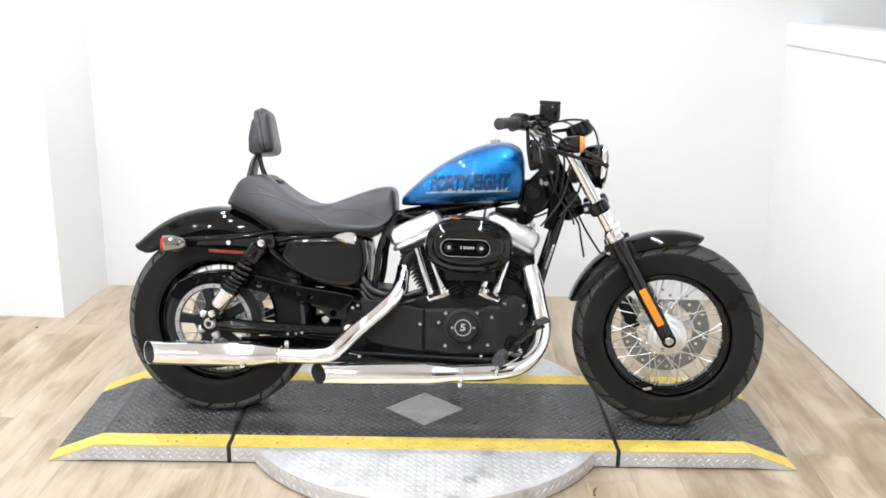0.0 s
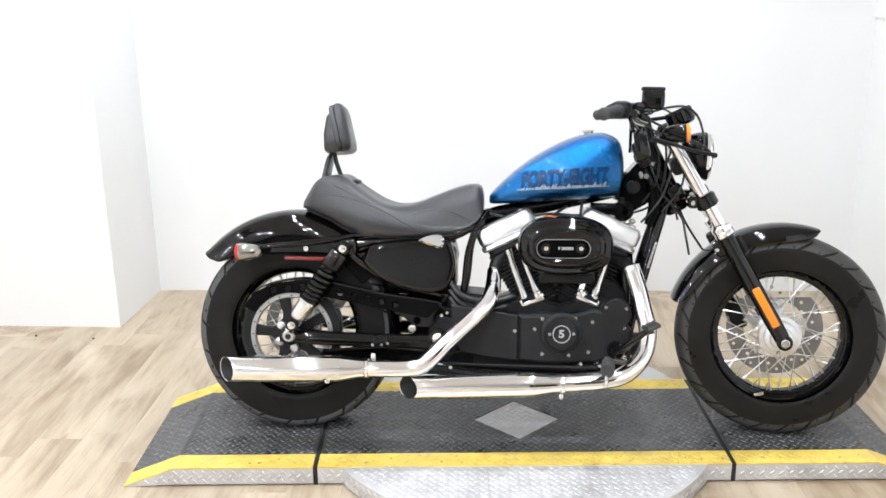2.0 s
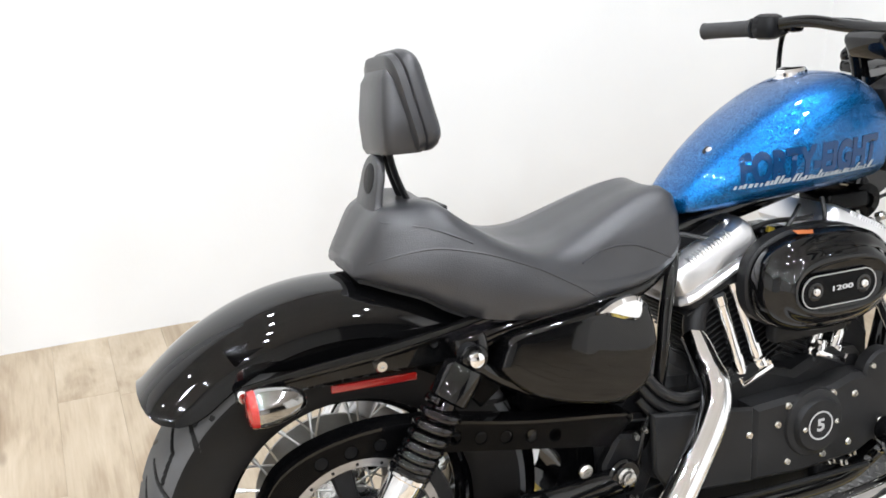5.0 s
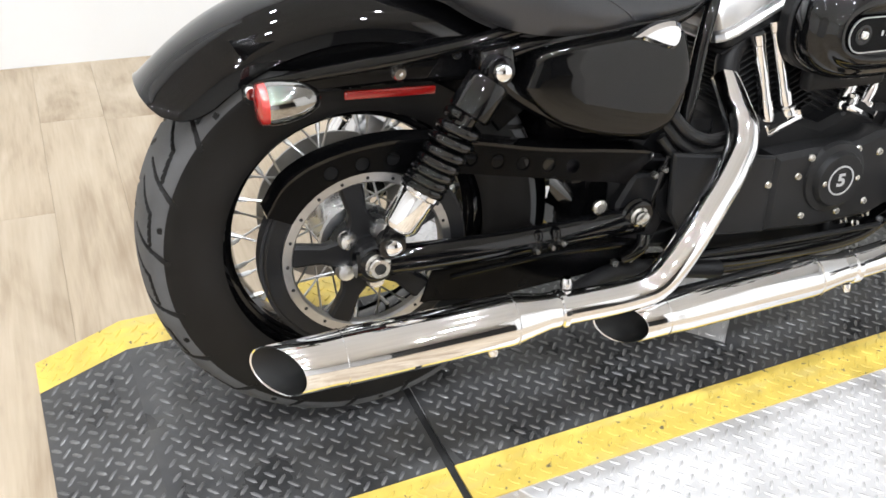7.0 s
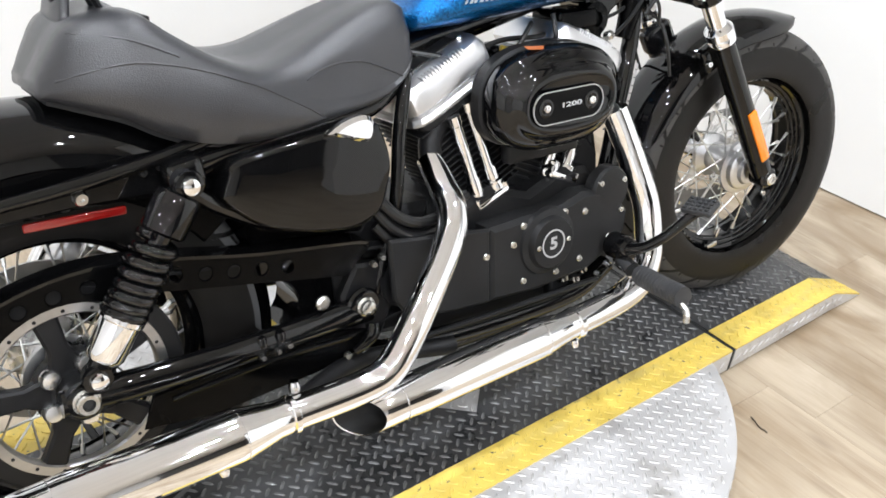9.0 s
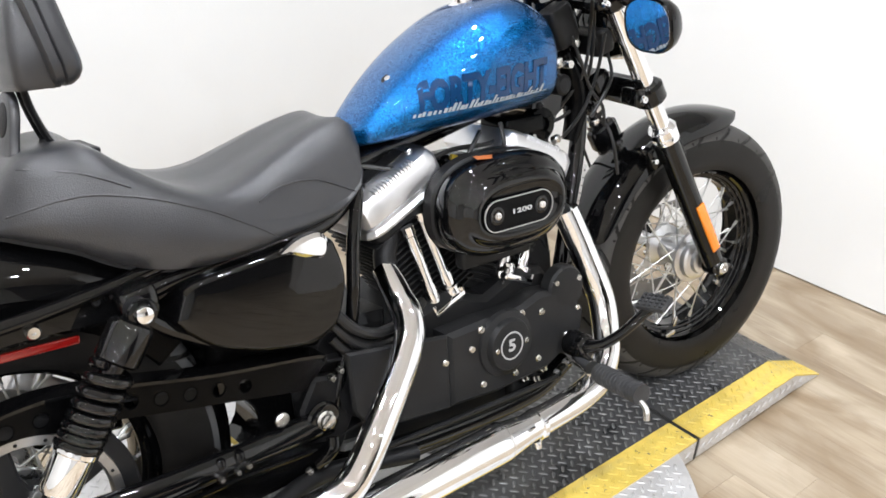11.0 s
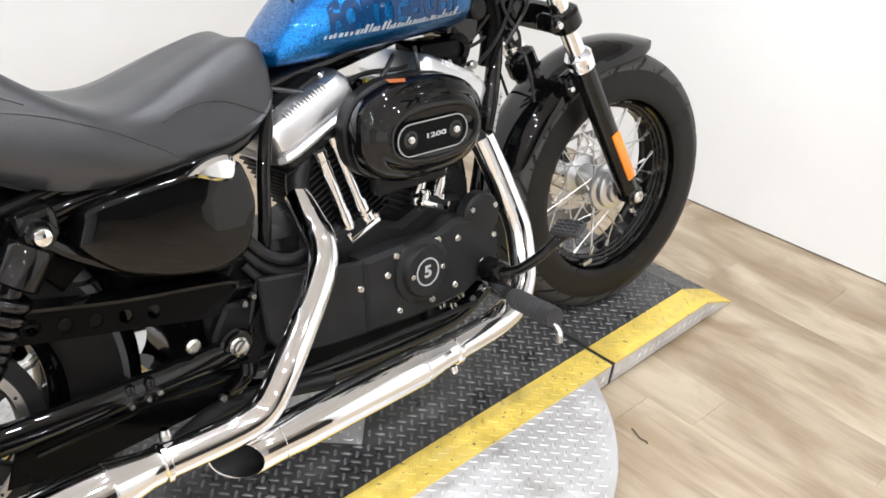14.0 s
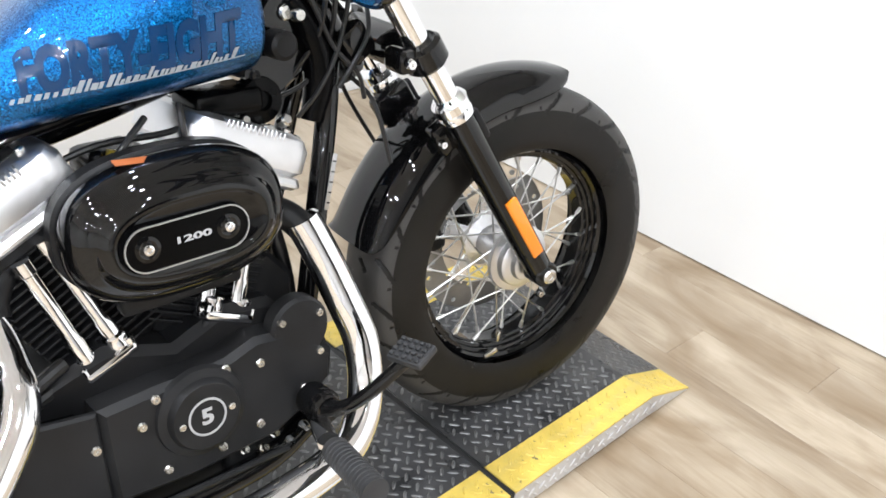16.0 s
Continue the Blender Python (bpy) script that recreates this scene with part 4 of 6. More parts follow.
# --- seat
SEAT = [  # x, top, shoulder half-width, half-width, crease height, bottom
    (0.031, 0.726, 0.067, 0.075, 0.712, 0.704),
    (0.050, 0.758, 0.082, 0.094, 0.728, 0.700),
    (0.078, 0.794, 0.100, 0.114, 0.742, 0.690),
    (0.125, 0.807, 0.116, 0.132, 0.744, 0.672),
    (0.165, 0.804, 0.124, 0.141, 0.738, 0.648),
    (0.215, 0.767, 0.132, 0.151, 0.722, 0.628),
    (0.270, 0.732, 0.140, 0.156, 0.704, 0.618),
    (0.325, 0.714, 0.142, 0.155, 0.680, 0.616),
    (0.380, 0.718, 0.134, 0.146, 0.664, 0.618),
    (0.440, 0.740, 0.123, 0.131, 0.652, 0.622),
    (0.500, 0.763, 0.112, 0.118, 0.650, 0.627),
    (0.548, 0.777, 0.105, 0.110, 0.655, 0.640),
    (0.580, 0.778, 0.100, 0.105, 0.672, 0.664),
    (0.595, 0.766, 0.086, 0.097, 0.694, 0.690),
    (0.600, 0.745, 0.070, 0.080, 0.708, 0.704),
]


def seat_row(x):
    xs = [r[0] for r in SEAT]
    return [float(np.interp(x, xs, [r[k] for r in SEAT])) for k in range(1, 6)]


def seat_section(row):
    x, top, sh, hw, cr, bot = row
    right = [(-hw * 0.55, bot + 0.002), (-hw * 0.90, bot), (-hw * 0.985, bot + (cr - bot) * 0.25), (-hw, bot + (cr - bot) * 0.6), (-hw * 0.955, cr), (-hw * 0.95, cr + 0.0015),
             (-(hw * 0.6 + sh * 0.4) * 0.96, cr + (top - cr) * 0.52), (-sh * 0.84, cr + (top - cr) * 0.93), (-sh * 0.52, top + 0.001), (-sh * 0.15, top - 0.003)]
    return [(x, y, z) for y, z in right] + [(x, -y, z) for y, z in right[::-1]]


dense = smooth_path([np.array(r) for r in SEAT], 4)
seat = part("seat", Shape().loft([seat_section(r) for r in dense]), VINYL, bike, "black vinyl dished solo seat with stitched seams", sharp=60)


def seat_side(x, z):
    """Half-width of the seat at x and z."""
    sec = seat_section((x, *seat_row(x)))[1:10]
    zs = [p[2] for p in sec]
    return float(np.interp(z, zs, [-p[1] for p in sec]))


SEAMS = [
    [(0.050, 0.728), (0.09, 0.740), (0.14, 0.746), (0.19, 0.738), (0.236, 0.724), (0.277, 0.707), (0.312, 0.691), (0.355, 0.666), (0.385, 0.648), (0.41, 0.630)],
    [(0.385, 0.690), (0.41, 0.698), (0.435, 0.7025), (0.465, 0.7035), (0.50, 0.698), (0.54, 0.681), (0.575, 0.664)],
    [(0.075, 0.786), (0.11, 0.782), (0.15, 0.772), (0.20, 0.748)],
]
for sy in (-1, 1):
    for seam in SEAMS:
        pts = smooth_path([(x, 0, z) for x, z in seam], 5)
        part("seam", Shape().tube([(p[0], sy * (seat_side(p[0], p[2]) + 0.0002), p[2]) for p in pts], 0.0016, 6, smooth=False), VINYL, seat, "raised stitched seam")
part("seat_pan", Shape().loft([[(x, y, z) for x, y, z in ((r[0], -r[3] * 0.8, r[5] - 0.008), (r[0], r[3] * 0.8, r[5] - 0.008), (r[0], r[3] * 0.8, r[5] + 0.006), (r[0], -r[3] * 0.8, r[5] + 0.006))] for r in dense[2:-2]]), MATT, seat)

# --- backrest
ROLL = Matrix.Translation((0.14, 0, 0.95)) @ Matrix.Rotation(radians(-5), 4, "X") @ Matrix.Translation((-0.14, 0, -0.95))
m = ROLL @ Matrix.Translation((0.156, -0.004, 0.955)) @ Matrix.Rotation(radians(-13), 4, "Y") @ Matrix.Diagonal((1, 1, 0.95, 1))


def pad_ring(k, x):
    """Rounded pad outline in y and z, shrunk by k."""
    out = []
    for cy, cz, r, a in ((0.040, 0.040, 0.040, 0), (-0.040, 0.040, 0.040, 90), (-0.048, -0.046, 0.034, 180), (0.048, -0.046, 0.034, 270)):
        out += [(x, cy + (r - k) * math.cos(radians(a + b)), cz + (r - k) * math.sin(radians(a + b))) for b in (0, 18, 36, 54, 72, 90)]
    return out


s = Shape().loft([[m @ Vector(p) for p in pad_ring(k, x)] for k, x in ((0.03, -0.032), (0.006, -0.031), (0.0, -0.027), (0.0, -0.016), (0.0025, -0.0145), (-0.002, -0.012), (-0.003, -0.004), (0.001, 0.006), (0.008, 0.013), (0.03, 0.017))])
pad = part("backrest_pad", s, VINYL, bike, "padded black vinyl backrest", sharp=50)
s = Shape()
rows = []
for z, x0, x1, hw in ((0.876, 0.100, 0.152, 0.064), (0.886, 0.096, 0.152, 0.070), (0.93, 0.095, 0.148, 0.074), (0.985, 0.102, 0.140, 0.068), (1.002, 0.110, 0.136, 0.056)):
    rows.append([(x1, -hw, z), (x0 + 0.014, -hw, z), (x0 + 0.004, -hw + 0.004, z), (x0, -hw + 0.014, z), (x0, hw - 0.014, z), (x0 + 0.004, hw - 0.004, z), (x0 + 0.014, hw, z), (x1, hw, z)])
part("rear_pouch", s.loft([[ROLL @ Vector(p) for p in row] for row in rows]), VINYL, pad, "stitched vinyl pouch on the back of the pad", sharp=50)
for py in (-0.020, 0.014):
    s = Shape().tube([(0.116, py * 0.7, 0.892), (0.124, py * 0.8, 0.850), (0.138, py, 0.81), (0.150, py * 1.3, 0.790)], 0.0105, 10, flat=0.45)
    part("backrest_post", s, SATIN, bike, "flat black backrest post")
plate = [(-0.050, 0.770), (-0.038, 0.795), (-0.032, 0.822)] + arc(0.012, 0.832, 0.044, 180, 0, 16) + [(0.058, 0.822), (0.064, 0.795), (0.074, 0.770)]
rows = []
for x, k in ((0.0765, 0.004), (0.0785, 0.001), (0.086, 0.0), (0.0890, 0.001), (0.0910, 0.005)):
    rows.append([(x + (z - 0.775) * 0.22, y, z) for y, z in inset(ccw(plate), k)])
br = part("backrest_bracket", Shape().loft(rows), VINYL, bike, "vinyl-covered rear tab of the backrest", sharp=50)
part("pivot_disc", Shape().lathe((0.0925, 0.008, 0.838), (-1, 0, 0.22), [(0.024, -0.004), (0.024, 0.0030), (0.021, 0.0045)], 24), MATT, br, "dark round cap")
part("backrest_base", Shape().rbox((0.15, 0, 0.790), (0.10, 0.085, 0.012), 0.004, Matrix.Rotation(radians(6), 4, "Y")), SATIN, bike)

# --- fuel tank
TANK = [  # x, top, bottom, half-width
    (0.618, 0.742, 0.722, 0.024),
    (0.624, 0.752, 0.719, 0.044),
    (0.645, 0.776, 0.718, 0.065),
    (0.700, 0.826, 0.720, 0.089),
    (0.760, 0.870, 0.724, 0.107),
    (0.820, 0.904, 0.728, 0.121),
    (0.880, 0.930, 0.732, 0.130),
    (0.940, 0.943, 0.736, 0.133),
    (0.976, 0.942, 0.739, 0.132),
    (1.000, 0.933, 0.742, 0.128),
    (1.014, 0.924, 0.745, 0.124),
    (1.023, 0.910, 0.762, 0.114),
    (1.030, 0.885, 0.800, 0.086),
]


def tank_section(row, n=40):
    x, top, bot, hw = row
    zc, hh, out = bot + (top - bot) * 0.42, top - bot, []
    for k in range(n):
        a = 2 * math.pi * k / n
        c, sn = math.cos(a), math.sin(a)
        y = hw * abs(c) ** 0.68 * (1 if c > 0 else -1)
        z = zc + (hh * 0.58 * abs(sn) ** 0.86 if sn > 0 else -hh * 0.42 * abs(sn) ** 0.62)
        out.append((x, y, z))
    return out


def tank_side(x, z):
    """The tank's half-width at x and z."""
    xs = [r[0] for r in TANK]
    top, bot, hw = (float(np.interp(x, xs, [r[k] for r in TANK])) for k in (1, 2, 3))
    zc, hh = bot + (top - bot) * 0.42, top - bot
    sn = min(0.995, ((z - zc) / (hh * 0.58)) ** (1 / 0.86) if z > zc else (max(0.0, zc - z) / (hh * 0.42)) ** (1 / 0.62))
    return hw * math.sqrt(1 - sn * sn) ** 0.68


tank = part("fuel_tank", Shape().loft([tank_section(r) for r in smooth_path([np.array(r) for r in TANK], 5)]), BLUE, bike, "peanut-shaped blue metal-flake fuel tank", sharp=50)
s = Shape().lathe((0.922, 0.02, 0.930), (-0.12, 0, 1), [(0.034, 0), (0.034, 0.006), (0.028, 0.009), (0.028, 0.016), (0.024, 0.021), (0.01, 0.022)], 36)
part("fuel_cap", s, CHROME, tank, "chromed fuel filler cap")


def on_tank(name, me, cx, cz, slope, mat, lift, label, shear=0.0):
    """Lays flat letters or marks on the tank's right side."""
    for v in me.vertices:
        x = cx + v.co.x + shear * v.co.y
        z = cz + v.co.y + slope * v.co.x
        v.co = (x, -tank_side(x, z) - lift, z)
    me.materials.clear()
    me.materials.append(mat)
    return part(name, me, mat, tank, label)


on_tank("lettering", text_mesh("FORTY-EIGHT", 0.066, 0.262, 0.0035, 1.05), 0.848, 0.800, 0.065, DARK_INK, 0.0012, "dark block lettering", 0.05)
# the script line over it, as plain strokes
s = Shape()
rng = random.Random(4)


def tank_patch(shape, corners):
    b = len(shape.v)
    shape.v += [(px, -tank_side(px, pz) - 0.0016, pz) for px, pz in corners]
    shape.f.append(tuple(range(b, b + len(corners))))


x = 0.704
while x < 0.965:
    w = rng.uniform(0.0035, 0.008)
    h = rng.choice((0.006, 0.007, 0.008, 0.014))
    z = 0.762 + (x - 0.7) * 0.06
    tank_patch(s, [(x, z), (x + w, z), (x + w + h * 0.5, z + h), (x + h * 0.5, z + h)])
    x += w + rng.uniform(0.001, 0.005)
for k in range(5, 12):
    xa, xb = 0.702 + 0.0235 * k, 0.702 + 0.0235 * (k + 1)
    za, zb = 0.761 + (xa - 0.7) * 0.062, 0.761 + (xb - 0.7) * 0.062
    tank_patch(s, [(xa, za), (xb, zb), (xb, zb + 0.0016), (xa, za + 0.0016)])
part("script_line", s, CREAM_INK, tank, "thin cream slanted strokes")
stud = Vector((0.703, -0.028, 0.8235))
part("tank_stud", Shape().lathe(stud, (-0.6, -0.2, 0.8), [(0.0125, -0.004), (0.0125, 0.0015), (0.0105, 0.0025)], 20), MATT, tank, "dark round rubber plug")
part("plug_centre", Shape().lathe(stud, (-0.6, -0.2, 0.8), [(0.0055, 0.001), (0.0055, 0.0036), (0.004, 0.0042)], 14), GREY_LINE, tank)
part("tank_mount", Shape().rbox((1.05, 0, 0.775), (0.08, 0.10, 0.09), 0.012), SATIN, bike, "black tank mount plate")

# --- frame
fr = part("frame", Shape().tube([(1.13, 0, 0.80), (1.0, 0, 0.76), (0.80, 0, 0.715), (0.62, 0, 0.68), (0.48, 0, 0.615), (0.30, 0, 0.60)], 0.024, 14), GLOSS, bike, "gloss black tubular steel frame")
for sy in (-1, 1):
    s = Shape().tube([(1.175, sy * 0.025, 0.755), (1.145, sy * 0.05, 0.66), (1.105, sy * 0.062, 0.52), (1.065, sy * 0.066, 0.36), (1.035, sy * 0.07, 0.235), (0.98, sy * 0.075, 0.165), (0.88, sy * 0.085, 0.15), (0.62, sy * 0.09, 0.155), (0.48, sy * 0.09, 0.20)], 0.0165, 14)
    part("down_tube", s, GLOSS, fr)
    s = Shape().tube([(0.612, sy * 0.045, 0.69), (0.582, sy * 0.090, 0.65), (0.556, sy * 0.108, 0.57), (0.543, sy * 0.110, 0.46), (0.515, sy * 0.105, 0.36), (0.48, sy * 0.10, 0.25)], 0.0115, 12)
    part("seat_post", s, GLOSS, fr)
    s = Shape().tube([(0.60, sy * 0.07, 0.665), (0.50, sy * 0.105, 0.622), (0.36, sy * 0.115, 0.614), (0.24, sy * 0.118, 0.600), (0.17, sy * 0.12, 0.585)], 0.014, 12)
    part("seat_rail", s, GLOSS, fr)
    s = Shape().tube([(0.17, sy * 0.135, 0.585), (0.23, sy * 0.125, 0.53), (0.34, sy * 0.115, 0.47), (0.47, sy * 0.11, 0.44)], 0.012, 10)
    part("rear_stay", s, GLOSS, fr)
# inspection label on the down tube
s = Shape().rbox((1.123, -0.0795, 0.565), (0.0075, 0.002, 0.085), 0.0008, Matrix.Rotation(radians(17), 4, "Y"))
part("frame_label", s, GREY_LINE, fr, "small white label strip")
for dz in (-0.03, -0.015, 0.0, 0.015, 0.03):
    part("label_bar", Shape().rbox((1.123 + dz * 0.29, -0.081, 0.565 + dz), (0.006, 0.001, 0.0022), 0.0003, Matrix.Rotation(radians(17), 4, "Y")), MATT, fr)
s = Shape().prism([(1.03, 0.80), (1.085, 0.86), (1.12, 0.83), (1.135, 0.74), (1.07, 0.70), (1.02, 0.73)], -0.055, 0.055, 0.006)
gus = part("neck_plate", s, GLOSS, bike, "black plate over the steering neck")
dome_bolt("plate_bolt", 1.089, -0.056, 0.812, 0.0120, gus, STEEL, 0.006)
dome_bolt("plate_bolt", 1.107, -0.050, 0.852, 0.009, gus, STEEL, 0.006)
dome_bolt("plate_bolt", 1.031, -0.056, 0.735, 0.008, gus, SATIN, 0.006)
part("horn", Shape().lathe((1.035, -0.05, 0.70), (0, -1, 0), [(0.03, -0.02), (0.034, 0.0), (0.032, 0.012), (0.014, 0.016), (0.012, 0.010)], 24), DARK, bike, "round black horn under the tank")
part("coil", Shape().rbox((0.985, -0.03, 0.705), (0.10, 0.08, 0.035), 0.008), DARK, bike, "black ignition coil")

# --- engine
eng = part("crankcase", Shape().prism([(0.56, 0.20), (0.66, 0.165), (0.98, 0.165), (1.06, 0.22), (1.07, 0.33), (0.99, 0.43), (0.92, 0.44), (0.84, 0.41), (0.75, 0.44), (0.68, 0.42), (0.57, 0.38)], -0.105, 0.13, 0.012), SATIN, bike, "black engine case")
part("cam_chest", Shape().prism([(0.955, 0.40), (1.045, 0.36), (1.050, 0.44), (1.015, 0.485), (0.962, 0.500)], -0.070, 0.05, 0.008), SATIN, eng, "black front of the cam chest")
CRANK = (0.835, 0.30)


def cylinder(lean, name):
    """A finned cylinder leaning from the crank, with head and rocker cover."""
    m = Matrix.Translation((CRANK[0], 0, CRANK[1])) @ Matrix.Rotation(radians(lean), 4, "Y")
    s = Shape().rbox((0, 0, 0.22), (0.122, 0.118, 0.24), 0.02).moved(m)
    cyl = part(name, s, SATIN, bike, "black finned cylinder")
    for k in range(17):
        z = 0.125 + 0.0119 * k
        w = 0.070 + 0.0011 * k
        f = Shape().rbox((0, 0, z), (2 * w, 0.138 + 0.0014 * k, 0.0042), 0.002).moved(m)
        part("fin", f, SATIN, cyl)
    sgn = 1 if lean > 0 else -1
    # head and two-tier rocker cover
    def tier(hx, hy, z0, z1, r, k):
        ring = lambda d, z: [m @ Vector((x * (hx - d) / hx, y * (hy - d) / hy, z)) for x, y in outline(hx, hy, r)]
        return [ring(k, z0), ring(0, z0 + k), ring(0, z1 - k * 2), ring(k * 0.7, z1 - k * 0.6), ring(k * 2.2, z1)]

    def outline(hx, hy, r):
        out = []
        for cx, cy, a in ((hx - r, hy - r, 0), (-hx + r, hy - r, 90), (-hx + r, -hy + r, 180), (hx - r, -hy + r, 270)):
            out += [(cx + r * math.cos(radians(a + b)), cy + r * math.sin(radians(a + b))) for b in (0, 30, 60, 90)]
        return out

    part("head", Shape().loft(tier(0.082, 0.086, 0.318, 0.345, 0.022, 0.004)), SATIN, cyl)
    lower = Shape().loft(tier(0.099, 0.101, 0.338, 0.357, 0.034, 0.005))
    cov = part("rocker_cover", lower, CAST, cyl, "polished cast rocker cover", sharp=20)
    part("cover_top", Shape().loft(tier(0.096, 0.0985, 0.354, 0.414, 0.028, 0.0100)), CAST, cov, sharp=30)
    part("cover_recess", Shape().rbox((-0.004, 0.005, 0.4145), (0.128, 0.120, 0.003), 0.001).moved(m), CASE, cov)
    ribs = Shape()
    for k in range(14):
        ribs.rbox((-0.046 + 0.0068 * k, -0.0845, 0.4075), (0.0034, 0.020, 0.012), 0.0014)
    part("cooling_ribs", ribs.moved(m), CAST, cov)
    for bx, by in ((-0.062, -0.062), (0.062, -0.062), (0.0, -0.02), (-0.062, 0.06), (0.062, 0.06)):
        h = m @ Vector((bx, by, 0.412))
        part("cover_bolt", Shape().lathe(h, m.to_3x3() @ Vector((0, 0, 1)), [(0.007, 0), (0.007, 0.006), (0.005, 0.008)], 8), STEEL, cov)
    return cyl


cylinder(-25.5, "rear_cylinder")
cylinder(25, "front_cylinder")
part("front_engine_mount", Shape().prism([(0.955, 0.475), (1.005, 0.470), (1.055, 0.440), (1.085, 0.47), (1.075, 0.60), (0.98, 0.62)], 0.045, 0.025, 0.004), GLOSS, bike, "black front engine mount")
part("oil_line", Shape().tube([(1.035, -0.02, 0.56), (1.045, -0.035, 0.50), (1.052, -0.045, 0.42), (1.048, -0.05, 0.33)], 0.011, 12), HOSE, bike, "black oil line")
# pushrod tubes and tappet blocks
for (bx, bz, by), (tx, tz, ty) in (((0.735, 0.410, -0.088), (0.678, 0.580, -0.090)), ((0.776, 0.427, -0.084), (0.708, 0.600, -0.088)), ((0.942, 0.415, -0.084), (0.992, 0.580, -0.086)), ((0.900, 0.430, -0.080), (0.940, 0.600, -0.084))):
    a, b = Vector((bx, by, bz)), Vector((tx, ty, tz))
    d = (b - a).normalized()
    L = (b - a).length
    s = Shape().lathe(a, d, [(0.0125, 0), (0.0125, 0.05), (0.0105, 0.055), (0.0105, L - 0.02), (0.012, L - 0.018), (0.012, L)], 20)
    pr = part("pushrod_tube", s, CHROME, bike, "chromed pushrod tube")
    part("tube_collar", Shape().lathe(a, d, [(0.0145, -0.004), (0.0155, 0), (0.0155, 0.012), (0.0135, 0.016)], 20), CHROME, pr)
for cx, cz, lean in ((0.757, 0.416, -21), (0.924, 0.420, 24)):
    m = Matrix.Translation((cx, -0.084, cz)) @ Matrix.Rotation(radians(lean), 4, "Y")
    tb = part("tappet_block", Shape().rbox((0, 0, 0.002), (0.076, 0.046, 0.014), 0.005).moved(m), CHROME, bike, "chromed tappet block cover")
    for bx in (-0.0225, 0.0225):
        part("block_cup", Shape().lathe(m @ Vector((bx, 0.0, 0.008)), m.to_3x3() @ Vector((0, 0, 1)), [(0.0185, 0), (0.0185, 0.006), (0.0165, 0.010), (0.0165, 0.017), (0.0135, 0.020)], 24), CHROME, tb)
    for bx in (-0.034, 0.034):
        for by in (-0.016, 0.014):
            p = m @ Vector((bx, by, 0.008))
            part("block_bolt", Shape().lathe(p, m.to_3x3() @ Vector((0, 0, 1)), [(0.0062, 0), (0.0062, 0.009), (0.003, 0.011)], 8), CHROME, tb)
    part("tappet_guide", Shape().rbox((0, 0.005, -0.025), (0.075, 0.045, 0.04), 0.008).moved(m), SATIN, tb)

# gearcase cover with its bolts and round timing cap
GC = [(x + 0.006, z + 0.004) for x, z in [(0.706, 0.236), (0.82, 0.228), (0.95, 0.236), (1.005, 0.262), (1.045, 0.292), (1.052, 0.335), (1.02, 0.37), (0.975, 0.392), (0.93, 0.398), (0.885, 0.384), (0.84, 0.38), (0.79, 0.382), (0.75, 0.380), (0.706, 0.378)]]
gear = part("gearcase_cover", Shape().prism(GC, -0.095, -0.151, 0.009), CASE, bike, "satin black gearcase cover", sharp=40)
SP = [(0.503, 0.413), (0.508, 0.306), (0.535, 0.266), (0.606, 0.251), (0.7112, 0.241), (0.7112, 0.382), (0.606, 0.398)]
spc = part("sprocket_cover", Shape().prism(SP, -0.136, -0.1505, 0.004), CASE, bike, "satin black sprocket cover", sharp=40)
part("cover_backing", Shape().prism(inset(ccw(SP), 0.016), -0.085, -0.137, 0.004), DARK, spc)
for bx, bz in ((0.756, 0.337), (0.779, 0.368), (0.880, 0.372), (0.931, 0.361), (0.780, 0.260), (0.860, 0.257), (0.920, 0.268), (0.996, 0.294)):
    dome_bolt("cover_bolt", bx + 0.006, -0.150, bz + 0.004, 0.0072, gear, STEEL, 0.006)
dome_bolt("cover_bolt", 0.701, -0.149, 0.3335, 0.0072, spc, STEEL, 0.006)
TC = (0.843, 0.329)
tcap = part("timing_cap", Shape().lathe((TC[0], -0.148, TC[1]), (0, -1, 0), [(0.066, 0), (0.063, 0.008), (0.052, 0.012), (0.050, 0.018), (0.047, 0.022), (0.02, 0.0225)], 48), CASE, gear, "round satin black timing cap")
part("cap_ring", Shape().lathe((TC[0], -0.1702, TC[1]), (0, -1, 0), [(0.0245, 0), (0.0245, 0.001), (0.0275, 0.001), (0.0275, 0), (0.0245, 0)], 48, caps=False), WHITE_INK, tcap)
for k in (-1, 1):
    dome_bolt("cap_screw", TC[0] + 0.036 * k, -0.1705, TC[1] + 0.001 * k, 0.0052, tcap, STEEL, 0.003)


def upright_text(text, size, width, cx, y, cz, mat, parent, label):
    me = text_mesh(text, size, width, size * 0.035)
    for v in me.vertices:
        v.co = (cx + v.co.x, y, cz + v.co.y)
    me.materials.clear()
    me.materials.append(mat)
    return part("lettering", me, mat, parent, label)


upright_text("5", 0.032, 0.0175, TC[0], -0.1712, TC[1], WHITE_INK, tcap, "white numeral")
rc = part("cam_sensor_cover", Shape().lathe((1.009, -0.122, 0.390), (0, -1, 0), [(0.047, 0), (0.047, 0.022), (0.043, 0.028), (0.02, 0.030)], 40), CASE, bike, "round satin black cover")
for bx, bz in ((0.978, 0.405), (1.039, 0.401), (1.034, 0.341)):
    dome_bolt("cover_bolt", bx, -0.148, bz + 0.006, 0.0066, rc, STEEL, 0.007)
part("oil_filter", Shape().lathe((1.06, 0.0, 0.27), (1, 0, 0), [(0.036, 0), (0.038, 0.01), (0.038, 0.05), (0.03, 0.06)], 28), SATIN, bike)
